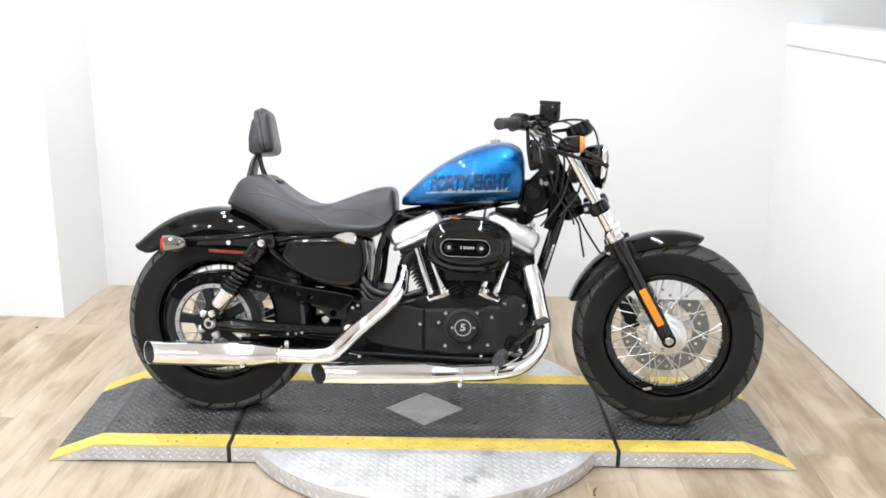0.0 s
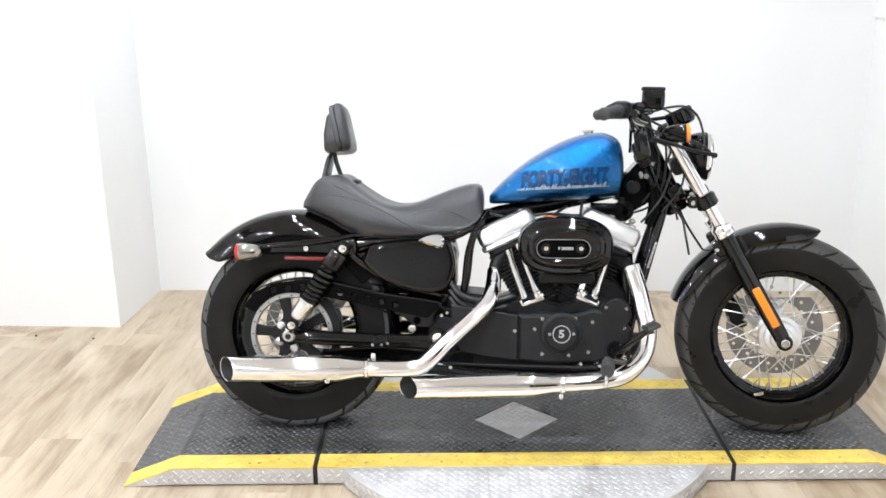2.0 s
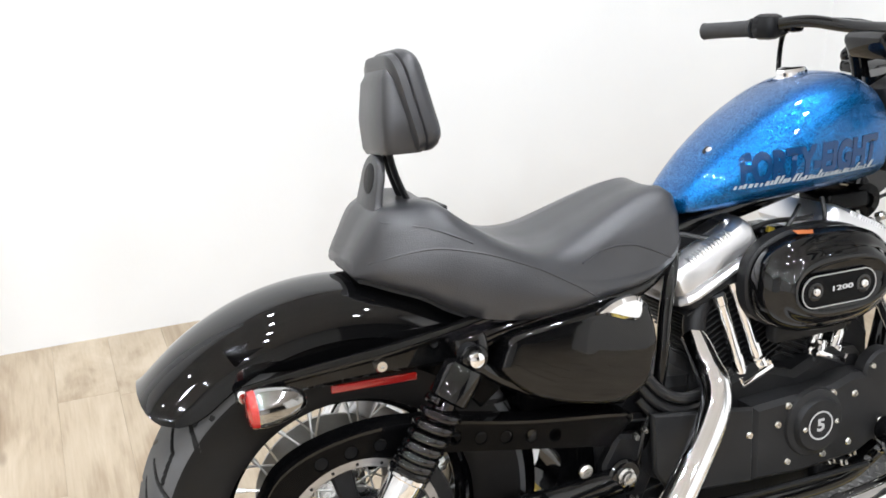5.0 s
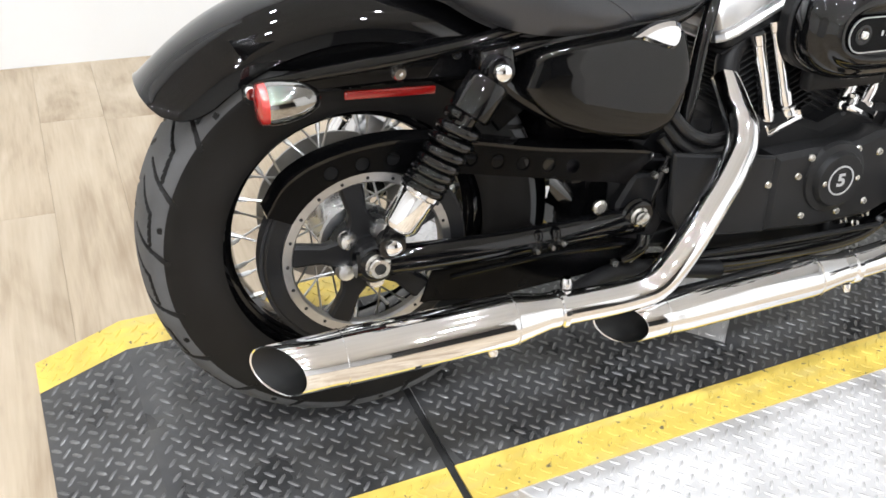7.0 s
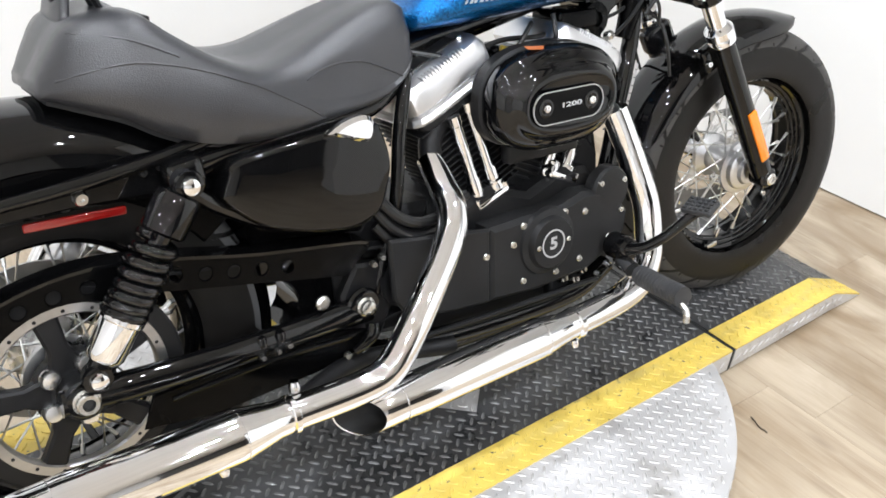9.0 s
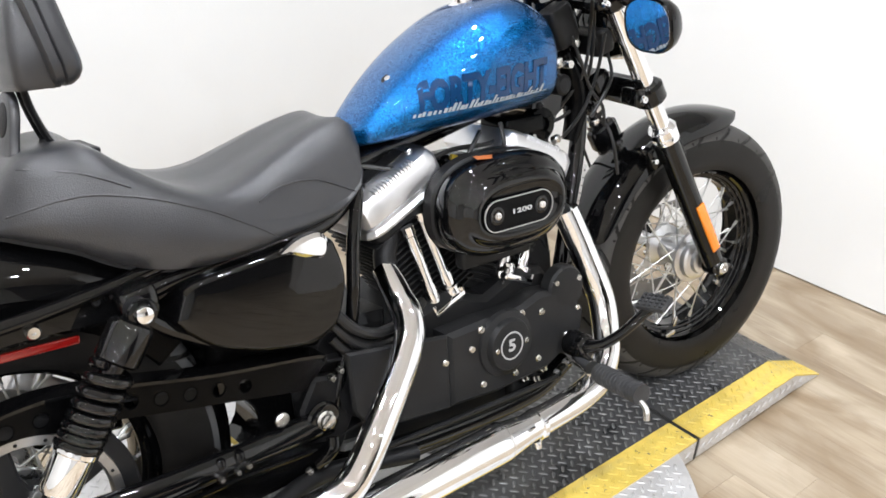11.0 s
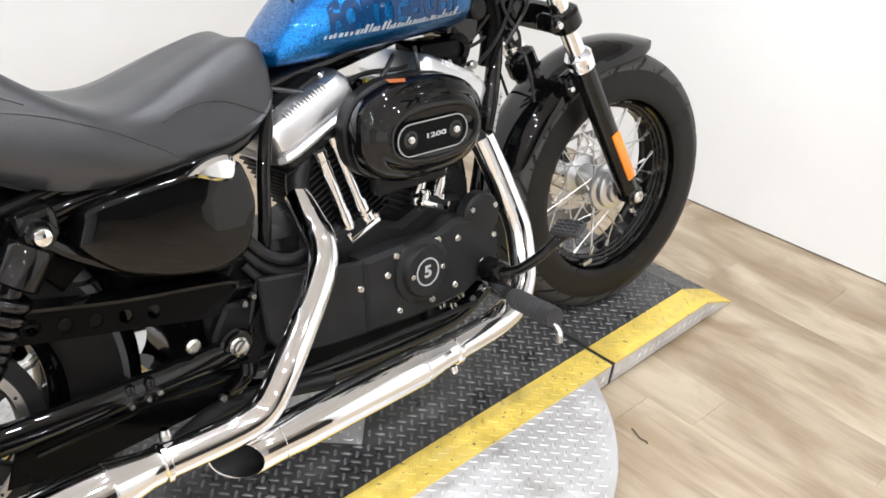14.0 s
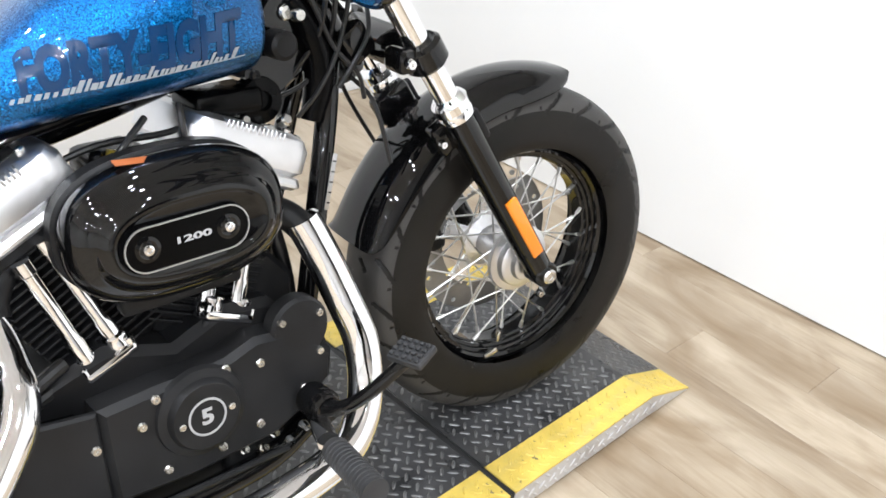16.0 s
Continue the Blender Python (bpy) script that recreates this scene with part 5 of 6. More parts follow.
# black lower rail under the cover with chrome fittings
part("brake_rod", Shape().tube([(0.48, -0.165, 0.232), (0.70, -0.168, 0.228), (0.955, -0.172, 0.228)], 0.005, 8), SATIN, bike, "black brake rod along the engine")
for bx, bz in ((0.505, 0.222), (0.96, 0.235), (0.985, 0.25)):
    dome_bolt("rod_fitting", bx, -0.165, bz, 0.007, bike, CHROME, 0.012)
part("lower_rail", Shape().tube([(0.50, -0.125, 0.205), (0.70, -0.135, 0.192), (0.92, -0.135, 0.192), (1.03, -0.12, 0.222)], 0.019, 14), GLOSS, bike, "gloss black lower frame rail")
part("oil_pump", Shape().rbox((0.93, -0.10, 0.205), (0.10, 0.05, 0.045), 0.01), SATIN, bike, "black oil pump under the cover")
for px, pz in ((0.90, 0.225), (0.93, 0.215), (0.95, 0.23)):
    part("oil_fitting", Shape().lathe((px, -0.125, pz), (0.3, -1, 0.4), [(0.007, 0), (0.007, 0.012), (0.005, 0.014), (0.005, 0.02)], 6), STEEL, bike)
# left side of the engine
part("primary_cover", Shape().prism(stadium(0.78, 0.30, 0.20, 0.10), 0.125, 0.19, 0.02), GLOSS, bike, "black primary cover")

# air cleaner: back plate, rounded cover, recessed badge plate
AX, AZ = 0.847, 0.597


def oval(d, y, hx=0.144, hz=0.0905, n=56, e=0.80):
    out = []
    for k in range(n):
        a = 2 * math.pi * k / n
        c, sn = math.cos(a), math.sin(a)
        out.append((AX + 0.006 + (hx - d) * abs(c) ** e * (1 if c > 0 else -1), y, AZ + (hz - d) * abs(sn) ** e * (1 if sn > 0 else -1)))
    return out


s = Shape().loft([oval(0.004, -0.095), oval(-0.001, -0.10), oval(-0.001, -0.122), oval(0.003, -0.126)])
air = part("air_cleaner", s, SATIN, bike, "gloss black oval air cleaner with a badge plate")
s = Shape().loft([oval(0.006, -0.122), oval(0.002, -0.128), oval(0.0, -0.146), oval(0.0015, -0.159), oval(0.007, -0.170), oval(0.0145, -0.1765), oval(0.0205, -0.1790), oval(0.0245, -0.1815), oval(0.028, -0.186), oval(0.033, -0.1925), oval(0.039, -0.1968), oval(0.046, -0.1984), oval(0.0475, -0.1972), oval(0.053, -0.1945)])
cover = part("cover", s, GLOSS, air, "gloss black stepped oval cover", sharp=60)
part("badge_plate", Shape().prism(stadium(AX - 0.004, AZ - 0.004, 0.052, 0.028, 14), -0.190, -0.1995, 0.0015), DARK, air, "black stadium-shaped badge plate")
n = 14
outer, inner = stadium(AX - 0.004, AZ - 0.004, 0.052, 0.0285, n), stadium(AX - 0.004, AZ - 0.004, 0.052, 0.0268, n)
s = Shape().loft([[(x, -0.1985, z) for x, z in outer], [(x, -0.2008, z) for x, z in outer], [(x, -0.2008, z) for x, z in inner], [(x, -0.1985, z) for x, z in inner]], caps=False)
part("badge_rim", s, GREY_LINE, air, "thin silver rim")
for k in (-1, 1):
    part("screw_washer", Shape().lathe((AX - 0.004 + 0.052 * k, -0.1992, AZ - 0.003), (0, -1, 0), [(0.0165, 0), (0.0160, 0.0014), (0.0115, 0.0020), (0.0085, 0.0006)], 24), GLOSS, air, "gloss black washer")
    part("badge_screw", Shape().lathe((AX - 0.004 + 0.052 * k, -0.1992, AZ - 0.003), (0, -1, 0), [(0.0076, 0), (0.0076, 0.003), (0.0062, 0.0055), (0.0038, 0.0060), (0.0032, 0.0035)], 18), CHROME, air, "chromed screw")
upright_text("1200", 0.0115, 0.045, AX + 0.001, -0.2003, AZ - 0.003, WHITE_INK, air, "white numerals")
part("intake_box", Shape().rbox((0.86, -0.108, 0.50), (0.17, 0.03, 0.045), 0.01), SATIN, air)
part("throttle_body", Shape().lathe((0.835, -0.10, 0.60), (0, 1, 0), [(0.035, 0), (0.035, 0.06), (0.028, 0.07), (0.028, 0.12)], 24), CAST, bike)
manifold = part("intake_manifold", Shape().rbox((0.835, -0.005, 0.640), (0.085, 0.090, 0.060), 0.014), DARK, bike, "black intake manifold between the heads")
part("injector", Shape().lathe((0.812, -0.040, 0.655), (-0.5, -0.35, 0.8), [(0.011, -0.01), (0.012, 0.006), (0.009, 0.010), (0.009, 0.022), (0.006, 0.025)], 16), DARK, manifold)
part("connector", Shape().rbox((0.824, -0.047, 0.669), (0.014, 0.010, 0.011), 0.002, Matrix.Rotation(radians(20), 4, "Y")), material("yellow_connector", (0.55, 0.40, 0.03), 0.45, vary=0.1, vary_scale=60), manifold, "small yellow wiring connector")
part("cover_sticker", Shape().rbox((0.81, -0.1535, 0.6868), (0.05, 0.014, 0.001), 0.0004, Matrix.Rotation(radians(6), 4, "Y") @ Matrix.Rotation(radians(15), 4, "X")), material("orange_sticker", (0.36, 0.10, 0.025), 0.5), air, "small orange warning sticker")

# --- exhaust
part("header_stub", Shape().tube([(0.700, -0.045, 0.560), (0.665, -0.060, 0.560), (0.643, -0.070, 0.535), (0.637, -0.080, 0.505)], 0.0205, 20), SATIN, bike, "black exhaust header")
s = Shape().tube([(0.636, -0.076, 0.510), (0.635, -0.097, 0.490), (0.633, -0.120, 0.468), (0.6305, -0.137, 0.4545), (0.6265, -0.153, 0.4405), (0.6165, -0.1685, 0.4215), (0.602, -0.180, 0.4045), (0.570, -0.199, 0.374), (0.530, -0.219, 0.340), (0.490, -0.237, 0.305), (0.466, -0.2445, 0.281), (0.449, -0.248, 0.2645), (0.437, -0.2495, 0.253), (0.421, -0.250, 0.2425), (0.398, -0.250, 0.236), (0.35, -0.2495, 0.232), (0.24, -0.248, 0.231)], [0.0225, 0.0235, 0.0245] + [0.0262] * 14, 28, per=4)
pipe = part("exhaust_pipe", s, CHROME, bike, "chromed rear exhaust pipe")
for x in (0.252,):
    part("clamp", Shape().lathe((x, -0.248, 0.231), (1, 0, 0), [(0.0275, 0), (0.0305, 0.002), (0.0305, 0.010), (0.0275, 0.012)] if x > 0.22 else [(0.039, 0), (0.0405, 0.001), (0.0405, 0.002), (0.039, 0.003)], 32), CHROME, pipe)


def muffler(x0, y, z0, x1, z1, r0, r1, r2, parts, slash=0.031):
    """A muffler from its open end x0 to its neck x1, cut on the slant, with a dark bore."""
    a, b = Vector((x0, y, z0)), Vector((x1, y + 0.004, z1))
    d = (b - a).normalized()
    L = (b - a).length
    side = Vector((0, -1, 0))
    up = side.cross(d)

    def ring(r, h, lean):
        out = []
        for k in range(44):
            t = 2 * math.pi * k / 44
            out.append(a + d * (h + lean * math.cos(t)) + r * (math.cos(t) * side + math.sin(t) * up))
        return out

    prof = [(r0 - 0.002, 0.10, 0), (r0 - 0.002, 0.06, slash * 0.5), (r0 - 0.0018, 0.001, slash), (r0 - 0.0005, -0.0006, slash), (r0, 0.001, slash), (r0 + (r1 - r0) * 0.3, 0.06, slash * 0.4), (r0 + (r1 - r0) * 0.5, L * 0.20, 0), (r1, L * 0.24, 0),
            (r1, L * 0.80, 0), (r1 * 0.97, L * 0.83, 0), (r2 + 0.003, L * 0.955, 0), (r2 + 0.002, L, 0)]
    s = Shape().loft([ring(*p) for p in prof], caps=False)
    mf = part("muffler", s, CHROME, bike, "chromed muffler with a slash-cut open end", sharp=50)
    part("bore", Shape().loft([ring(r0 - 0.0021, 0.0016, slash), ring(r0 - 0.0024, 0.03, slash * 0.7), ring(r0 - 0.0024, 0.10, 0), ring(0.002, 0.11, 0)], caps=False), GAP, mf, "black lining of the open bore")
    for u in parts:
        rr = r1 + 0.0003 if u > 0.2 else r0 + (r1 - r0) * 0.6
        part("seam_ring", Shape().lathe(a + d * L * u, d, [(rr - 0.001, 0), (rr + 0.0006, 0.0006), (rr + 0.0006, 0.0014), (rr - 0.001, 0.002)], 40), CHROME, mf)
    return mf


mf = muffler(-0.172, -0.251, 0.222, 0.25, 0.231, 0.038, 0.0405, 0.0262, (0.21, 0.82))
dome_bolt("clamp_bolt", 0.140, -0.266, 0.199, 0.009, mf, CHROME, 0.012, axis=(0, -0.3, -1))
dome_bolt("mount_bolt", 0.275, -0.232, 0.258, 0.009, mf, CHROME, 0.016, axis=(0, 0, 1))
mf = muffler(0.380, -0.234, 0.171, 0.835, 0.190, 0.034, 0.0368, 0.0245, (0.16, 0.83))
dome_bolt("clamp_bolt", 0.84, -0.235, 0.158, 0.008, mf, CHROME, 0.014, axis=(0, -0.3, -1))
part("header_stub", Shape().tube([(0.985, -0.045, 0.552), (1.018, -0.066, 0.548), (1.042, -0.084, 0.536), (1.060, -0.100, 0.512)], 0.0215, 20), SATIN, bike, "short black exhaust header")
s = Shape().tube([(1.057, -0.098, 0.531), (1.064, -0.104, 0.510), (1.080, -0.118, 0.457), (1.092, -0.136, 0.402), (1.104, -0.152, 0.345), (1.097, -0.170, 0.290), (1.070, -0.196, 0.248), (1.028, -0.215, 0.217), (0.975, -0.224, 0.203), (0.90, -0.228, 0.195), (0.82, -0.230, 0.190)], [0.0272] * 11, 24, per=6)
pf = part("exhaust_pipe", s, CHROME, bike, "chromed front exhaust pipe")
part("clamp", Shape().lathe((0.838, -0.230, 0.190), (1, 0, 0), [(0.0275, 0), (0.0305, 0.002), (0.0305, 0.012), (0.0275, 0.014)], 32), CHROME, pf)
part("crossover", Shape().tube([(0.62, -0.16, 0.19), (0.45, -0.13, 0.205), (0.33, -0.17, 0.205), (0.28, -0.22, 0.21)], 0.016, 12), SATIN, bike, "black exhaust bracket")

# --- side cover and battery side
SC = [(0.231, 0.545), (0.241, 0.570), (0.255, 0.593), (0.300, 0.602), (0.42, 0.612), (0.488, 0.612), (0.505, 0.592), (0.5165, 0.546), (0.512, 0.512), (0.498, 0.472), (0.472, 0.453), (0.434, 0.447), (0.366, 0.459), (0.304, 0.481), (0.275, 0.498), (0.246, 0.524)]
scv = smooth_path([(x, z, 0) for x, z in SC + SC[:1]], 4)[:-1]
outline = ccw([(p[0], p[1]) for p in scv])
cen = np.mean(np.array(outline), axis=0)
rings = [[(x, y, z) for x, z in outline] for y in (-0.07, -0.138)]
rings.append([(x, -0.1425, z) for x, z in inset(outline, 0.0015)])
rings.append([(x, -0.1455, z) for x, z in inset(outline, 0.0045)])
base = np.array(inset(outline, 0.0085))
for q, y in ((1.0, -0.1470), (0.90, -0.1476), (0.72, -0.1482), (0.5, -0.1486), (0.25, -0.1488), (0.04, -0.1489)):
    rings.append([(cen[0] + (p[0] - cen[0]) * q, y, cen[1] + (p[1] - cen[1]) * q) for p in base])
cover2 = Shape().loft(rings)
sc = part("side_cover", cover2, GLOSS, bike, "gloss black rounded side cover", sharp=60)
cl = smooth_path([(x, z, 0) for x, z in ((0.402, 0.609), (0.428, 0.623), (0.458, 0.629), (0.477, 0.624), (0.483, 0.606), (0.474, 0.588), (0.452, 0.591), (0.426, 0.601), (0.402, 0.609))], 3)[:-1]
cl = [(p[0], p[1]) for p in cl]
part("chrome_clip", Shape().prism(cl, -0.138, -0.160, 0.006), CHROME, sc, "chromed cover clip")
part("battery_tray", Shape().rbox((0.40, 0.0, 0.513), (0.23, 0.20, 0.155), 0.02), DARK, bike, "black battery tray")
part("left_cover", Shape().prism([(x, z) for x, z in SC], 0.09, 0.15, 0.012), GLOSS, bike, "gloss black left side cover")
for k, (y0, z0) in enumerate(((-0.125, 0.425), (-0.118, 0.40), (-0.11, 0.375))):
    s = Shape().tube([(0.50, y0, z0 + 0.055), (0.53, y0 - 0.012, z0 + 0.02), (0.575, y0 - 0.012, z0), (0.64, y0 + 0.01, z0 - 0.004), (0.70, y0 + 0.03, z0 + 0.01)], 0.0095, 10)
    part("oil_hose", s, HOSE, bike, "black rubber oil hose")

# --- swing arm, shocks, belt
for sy in (-1, 1):
    s = Shape().tube([(-0.03, sy * 0.146, 0.307), (0.06, sy * 0.146, 0.304), (0.20, sy * 0.14, 0.297), (0.34, sy * 0.125, 0.292), (0.48, sy * 0.11, 0.288)], [0.020, 0.024, 0.0225, 0.023, 0.026], 16, flat=0.75)
    sw = part("swing_arm", s, GLOSS, bike, "gloss black swing arm")
    part("axle_plate", Shape().lathe((0, sy * 0.146 + 0.012, AXLE), (0, -1, 0), [(0.022, 0), (0.030, 0.004), (0.030, 0.020), (0.026, 0.024)], 24), SATIN, sw)
    part("washer", Shape().lathe((0.0, sy * 0.157 + (0 if sy < 0 else -0.01), AXLE + 0.002), (0, sy, 0), [(0.026, 0), (0.026, 0.003), (0.022, 0.005)], 24), GLOSS, sw)
    nut = part("axle_nut", Shape().lathe((0.0, sy * 0.158 + (0 if sy < 0 else -0.01), AXLE + 0.002), (0, sy, 0), [(0.0195, 0), (0.0195, 0.006), (0.0165, 0.007), (0.0165, 0.015), (0.0145, 0.017), (0.009, 0.017), (0.0085, 0.006)], 18), STEEL, sw, "hollow steel axle nut")
    # black disc, the shade inside the hollow nut put into colour
    part("nut_bore", Shape().lathe((0.0, sy * 0.158 + (0 if sy < 0 else -0.01), AXLE + 0.002), (0, sy, 0), [(0.0084, 0.010), (0.0084, 0.0105)], 18), GAP, sw)
part("pivot_bolt", Shape().lathe((0.462, -0.128, 0.302), (0, -1, 0), [(0.017, 0), (0.017, 0.006), (0.013, 0.008), (0.013, 0.016), (0.009, 0.018)], 20), STEEL, bike, "steel swing-arm pivot bolt")
part("pivot_ring", Shape().lathe((0.462, -0.122, 0.302), (0, -1, 0), [(0.030, 0), (0.031, 0.004), (0.027, 0.008), (0.019, 0.009)], 28), GLOSS, bike)
part("line_fitting", Shape().tube([(0.462, -0.15, 0.278), (0.458, -0.155, 0.262), (0.447, -0.15, 0.246), (0.435, -0.14, 0.232)], [0.011, 0.012, 0.010, 0.008], 12), GLOSS, bike, "black hose fitting under the pivot")
for bx, by, bz, br_ in ((0.525, -0.14, 0.306, 0.010), (0.475, -0.138, 0.378, 0.0065), (0.492, -0.138, 0.386, 0.006), (0.309, -0.150, 0.290, 0.0055), (0.290, -0.150, 0.286, 0.005), (0.262, -0.152, 0.285, 0.0055)):
    dome_bolt("frame_bolt", bx, by, bz, br_, bike, STEEL, 0.010)
for bx in (0.268, 0.300):
    part("arm_clamp", Shape().rbox((bx, -0.140, 0.291), (0.016, 0.024, 0.046), 0.006), GLOSS, bike, "gloss black hose clamp on the swing arm")
part("brake_line", Shape().tube([(0.45, -0.14, 0.262), (0.40, -0.150, 0.268), (0.30, -0.158, 0.276), (0.20, -0.158, 0.272), (0.12, -0.15, 0.262)], 0.0048, 8), DARK, bike, "black brake line along the swing arm")
part("pivot_plate", Shape().prism([(0.43, 0.24), (0.50, 0.22), (0.53, 0.28), (0.52, 0.36), (0.46, 0.37), (0.43, 0.32)], -0.085, -0.112, 0.006), SATIN, bike, "black pivot plate")
part("guard_bolt", Shape().lathe((0.383, -0.13, 0.332), (0, -1, 0), [(0.0125, 0), (0.0125, 0.006), (0.008, 0.009)], 16), STEEL, bike)
for bx, bz in ((0.420, 0.226), (0.449, 0.229)):
    dome_bolt("plate_bolt", bx, -0.134, bz, 0.0075, bike, STEEL, 0.008)


def shock(sy):
    a, b = Vector((0.015, sy * 0.170, 0.348)), Vector((0.175, sy * 0.166, 0.586))
    d, L = (b - a).normalized(), (b - a).length
    s = Shape().lathe(a, d, [(0.0160, 0), (0.0160, L)], 16)
    sh = part("shock_absorber", s, GLOSS, bike, "coil-over shock absorber with a chromed lower cup")
    part("lower_cup", Shape().lathe(a + d * 0.020, d, [(0.015, 0), (0.023, 0.004), (0.0275, 0.012), (0.0280, 0.060), (0.0320, 0.063), (0.0320, 0.072), (0.022, 0.075)], 28), CHROME, sh, "chromed lower cup")
    part("upper_cover", Shape().lathe(b - d * 0.075, d, [(0.027, 0), (0.0315, 0.004), (0.0315, 0.052), (0.028, 0.058), (0.016, 0.062)], 28), GLOSS, sh, "gloss black upper cover")
    q = d.to_track_quat("Z", "Y")
    pts, turns, h0, h1 = [], 7.4, 0.088, L - 0.078
    for k in range(int(turns * 16) + 1):
        u = k / (turns * 16)
        t = 2 * math.pi * turns * u
        pts.append(a + d * (h0 + (h1 - h0) * (0.35 * u * u + 0.65 * u)) + q @ Vector((0.0255 * math.cos(t), 0.0255 * math.sin(t), 0)))
    part("spring", Shape().tube(pts, 0.0082, 10, smooth=False), GLOSS, sh, "gloss black coil spring", sharp=60)
    for p, r in ((a, 0.016), (b, 0.018)):
        part("eye", Shape().lathe(p + Vector((0, 0.014, 0)), (0, -1, 0), [(r - 0.002, 0), (r, 0.002), (r, 0.026), (r - 0.002, 0.028)], 20), SATIN, sh)
        part("eye_bolt", Shape().lathe(p + Vector((0, sy * 0.012, 0)), (0, sy, 0), [(0.0140, 0), (0.0140, 0.006), (0.0115, 0.013), (0.006, 0.0155)], 18), CHROME, sh, "chromed cap bolt")
        part("eye_ring", Shape().lathe(p + Vector((0, sy * 0.010, 0)), (0, sy, 0), [(0.0205, 0), (0.0215, 0.003), (0.0200, 0.007), (0.0150, 0.008)], 24), GLOSS, sh)


shock(-1)
shock(1)
s = Shape().rbox((0.185, -0.125, 0.588), (0.055, 0.06, 0.05), 0.012, Matrix.Rotation(radians(-8), 4, "Y"))
part("shock_mount", s, GLOSS, bike, "gloss black upper shock mount")
# belt round both pulleys
Rr, Rf, X1, Z1 = 0.1575, 0.058, 0.56, 0.325
inner_loop = arc(0, AXLE, Rr, 100, 258, 40) + arc(X1, Z1, Rf, -82, 100, 20)
outer_loop = arc(0, AXLE, Rr + 0.005, 100, 258, 40) + arc(X1, Z1, Rf + 0.005, -82, 100, 20)
s = Shape().loft([[(x, -0.113, z) for x, z in outer_loop], [(x, -0.087, z) for x, z in outer_loop], [(x, -0.087, z) for x, z in inner_loop], [(x, -0.113, z) for x, z in inner_loop]], caps=False, closed=True)
part("drive_belt", s, MATT, bike, "black toothed drive belt")
part("front_sprocket", Shape().lathe((X1, -0.115, Z1), (0, 1, 0), [(0.05, 0), (0.058, 0.0), (0.058, 0.03), (0.05, 0.03)], 40), SATIN, bike)
BG = [(-0.150, 0.395), (-0.118, 0.440), (-0.056, 0.470), (0.04, 0.483), (0.145, 0.470), (0.285, 0.441), (0.46, 0.416), (0.47, 0.40), (0.43, 0.366), (0.286, 0.394), (0.146, 0.421), (0.09, 0.432)] + arc(0, AXLE, 0.1355, 72, 148, 10)
holes = [(-0.056, 0.448, 0.0105), (-0.010, 0.456, 0.0105), (0.036, 0.458, 0.0105), (0.156, 0.443, 0.0105), (0.20, 0.433, 0.0105), (0.243, 0.425, 0.0105), (0.287, 0.417, 0.0105), (0.33, 0.409, 0.0105)]
bg = holed_plate("belt_guard", BG, holes, -0.128, -0.131, DARK, bike, "gloss black belt guard with a row of dished holes")
for hx, hz, hr in holes:
    part("hole_rim", Shape().lathe((hx, -0.1308, hz), (0, -1, 0), [(0.0102, 0), (0.0106, 0.0010), (0.0116, 0.0012), (0.0124, 0)], 20, caps=False), DARK, bg)
lip = smooth_path([(x, 0, z) for x, z in BG[0:8]], 4)
part("guard_lip", Shape().loft([[(p[0], -0.132, p[2] - 0.002), (p[0], -0.132, p[2] + 0.003), (p[0], -0.088, p[2] + 0.003), (p[0], -0.088, p[2])] for p in lip]), GLOSS, bg)
part("gearbox_case", Shape().prism([(0.45, 0.21), (0.62, 0.19), (0.64, 0.43), (0.50, 0.44), (0.44, 0.36)], -0.075, 0.12, 0.015), SATIN, bike, "black gearbox case")
part("frame_gusset", Shape().prism([(0.350, 0.262), (0.364, 0.270), (0.374, 0.285), (0.3785, 0.302), (0.3775, 0.318), (0.371, 0.332), (0.3605, 0.3445), (0.347, 0.354), (0.332, 0.3605), (0.316, 0.364), (0.31, 0.42), (0.50, 0.46), (0.52, 0.30), (0.46, 0.24), (0.36, 0.235)], -0.056, 0.030, 0.003), GLOSS, bike, "gloss black frame gusset")
# lower belt shield
LS = [(0.10, 0.262), (0.40, 0.272), (0.47, 0.255), (0.46, 0.215), (0.36, 0.205), (0.20, 0.195), (0.08, 0.21)]
part("debris_shield", Shape().prism(LS, -0.118, -0.124, 0.002), DARK, bike, "black lower belt shield")

# --- foot controls
pg = part("footpeg", Shape().tube([(0.975, -0.262, 0.262), (0.959, -0.380, 0.264)], [0.0180, 0.0195], 20, smooth=False), GRIP, bike, "ribbed black rubber footpeg")
for k in range(13):
    u = 0.06 + 0.07 * k
    p = Vector((0.975, -0.262, 0.262)).lerp(Vector((0.959, -0.380, 0.264)), u)
    part("rib", Shape().lathe(p, (-0.13, -1, 0), [(0.0186, 0), (0.0200, 0.0012), (0.0200, 0.005), (0.0186, 0.0062)], 20), GRIP, pg)
part("peg_pin", Shape().tube([(0.958, -0.378, 0.250), (0.956, -0.392, 0.240), (0.953, -0.396, 0.222)], 0.0062, 8), STEEL, pg, "bright feeler pin")
s = Shape().tube([(1.03, -0.16, 0.25), (0.995, -0.20, 0.262), (0.978, -0.245, 0.263)], 0.016, 12)
part("peg_bracket", s, CHROME, bike, "chromed footpeg mount")
s = Shape().lathe((1.005, -0.16, 0.285), (0, -1, 0), [(0.024, 0), (0.026, 0.005), (0.026, 0.04), (0.02, 0.05)], 20)
part("pedal_pivot", s, GLOSS, bike)
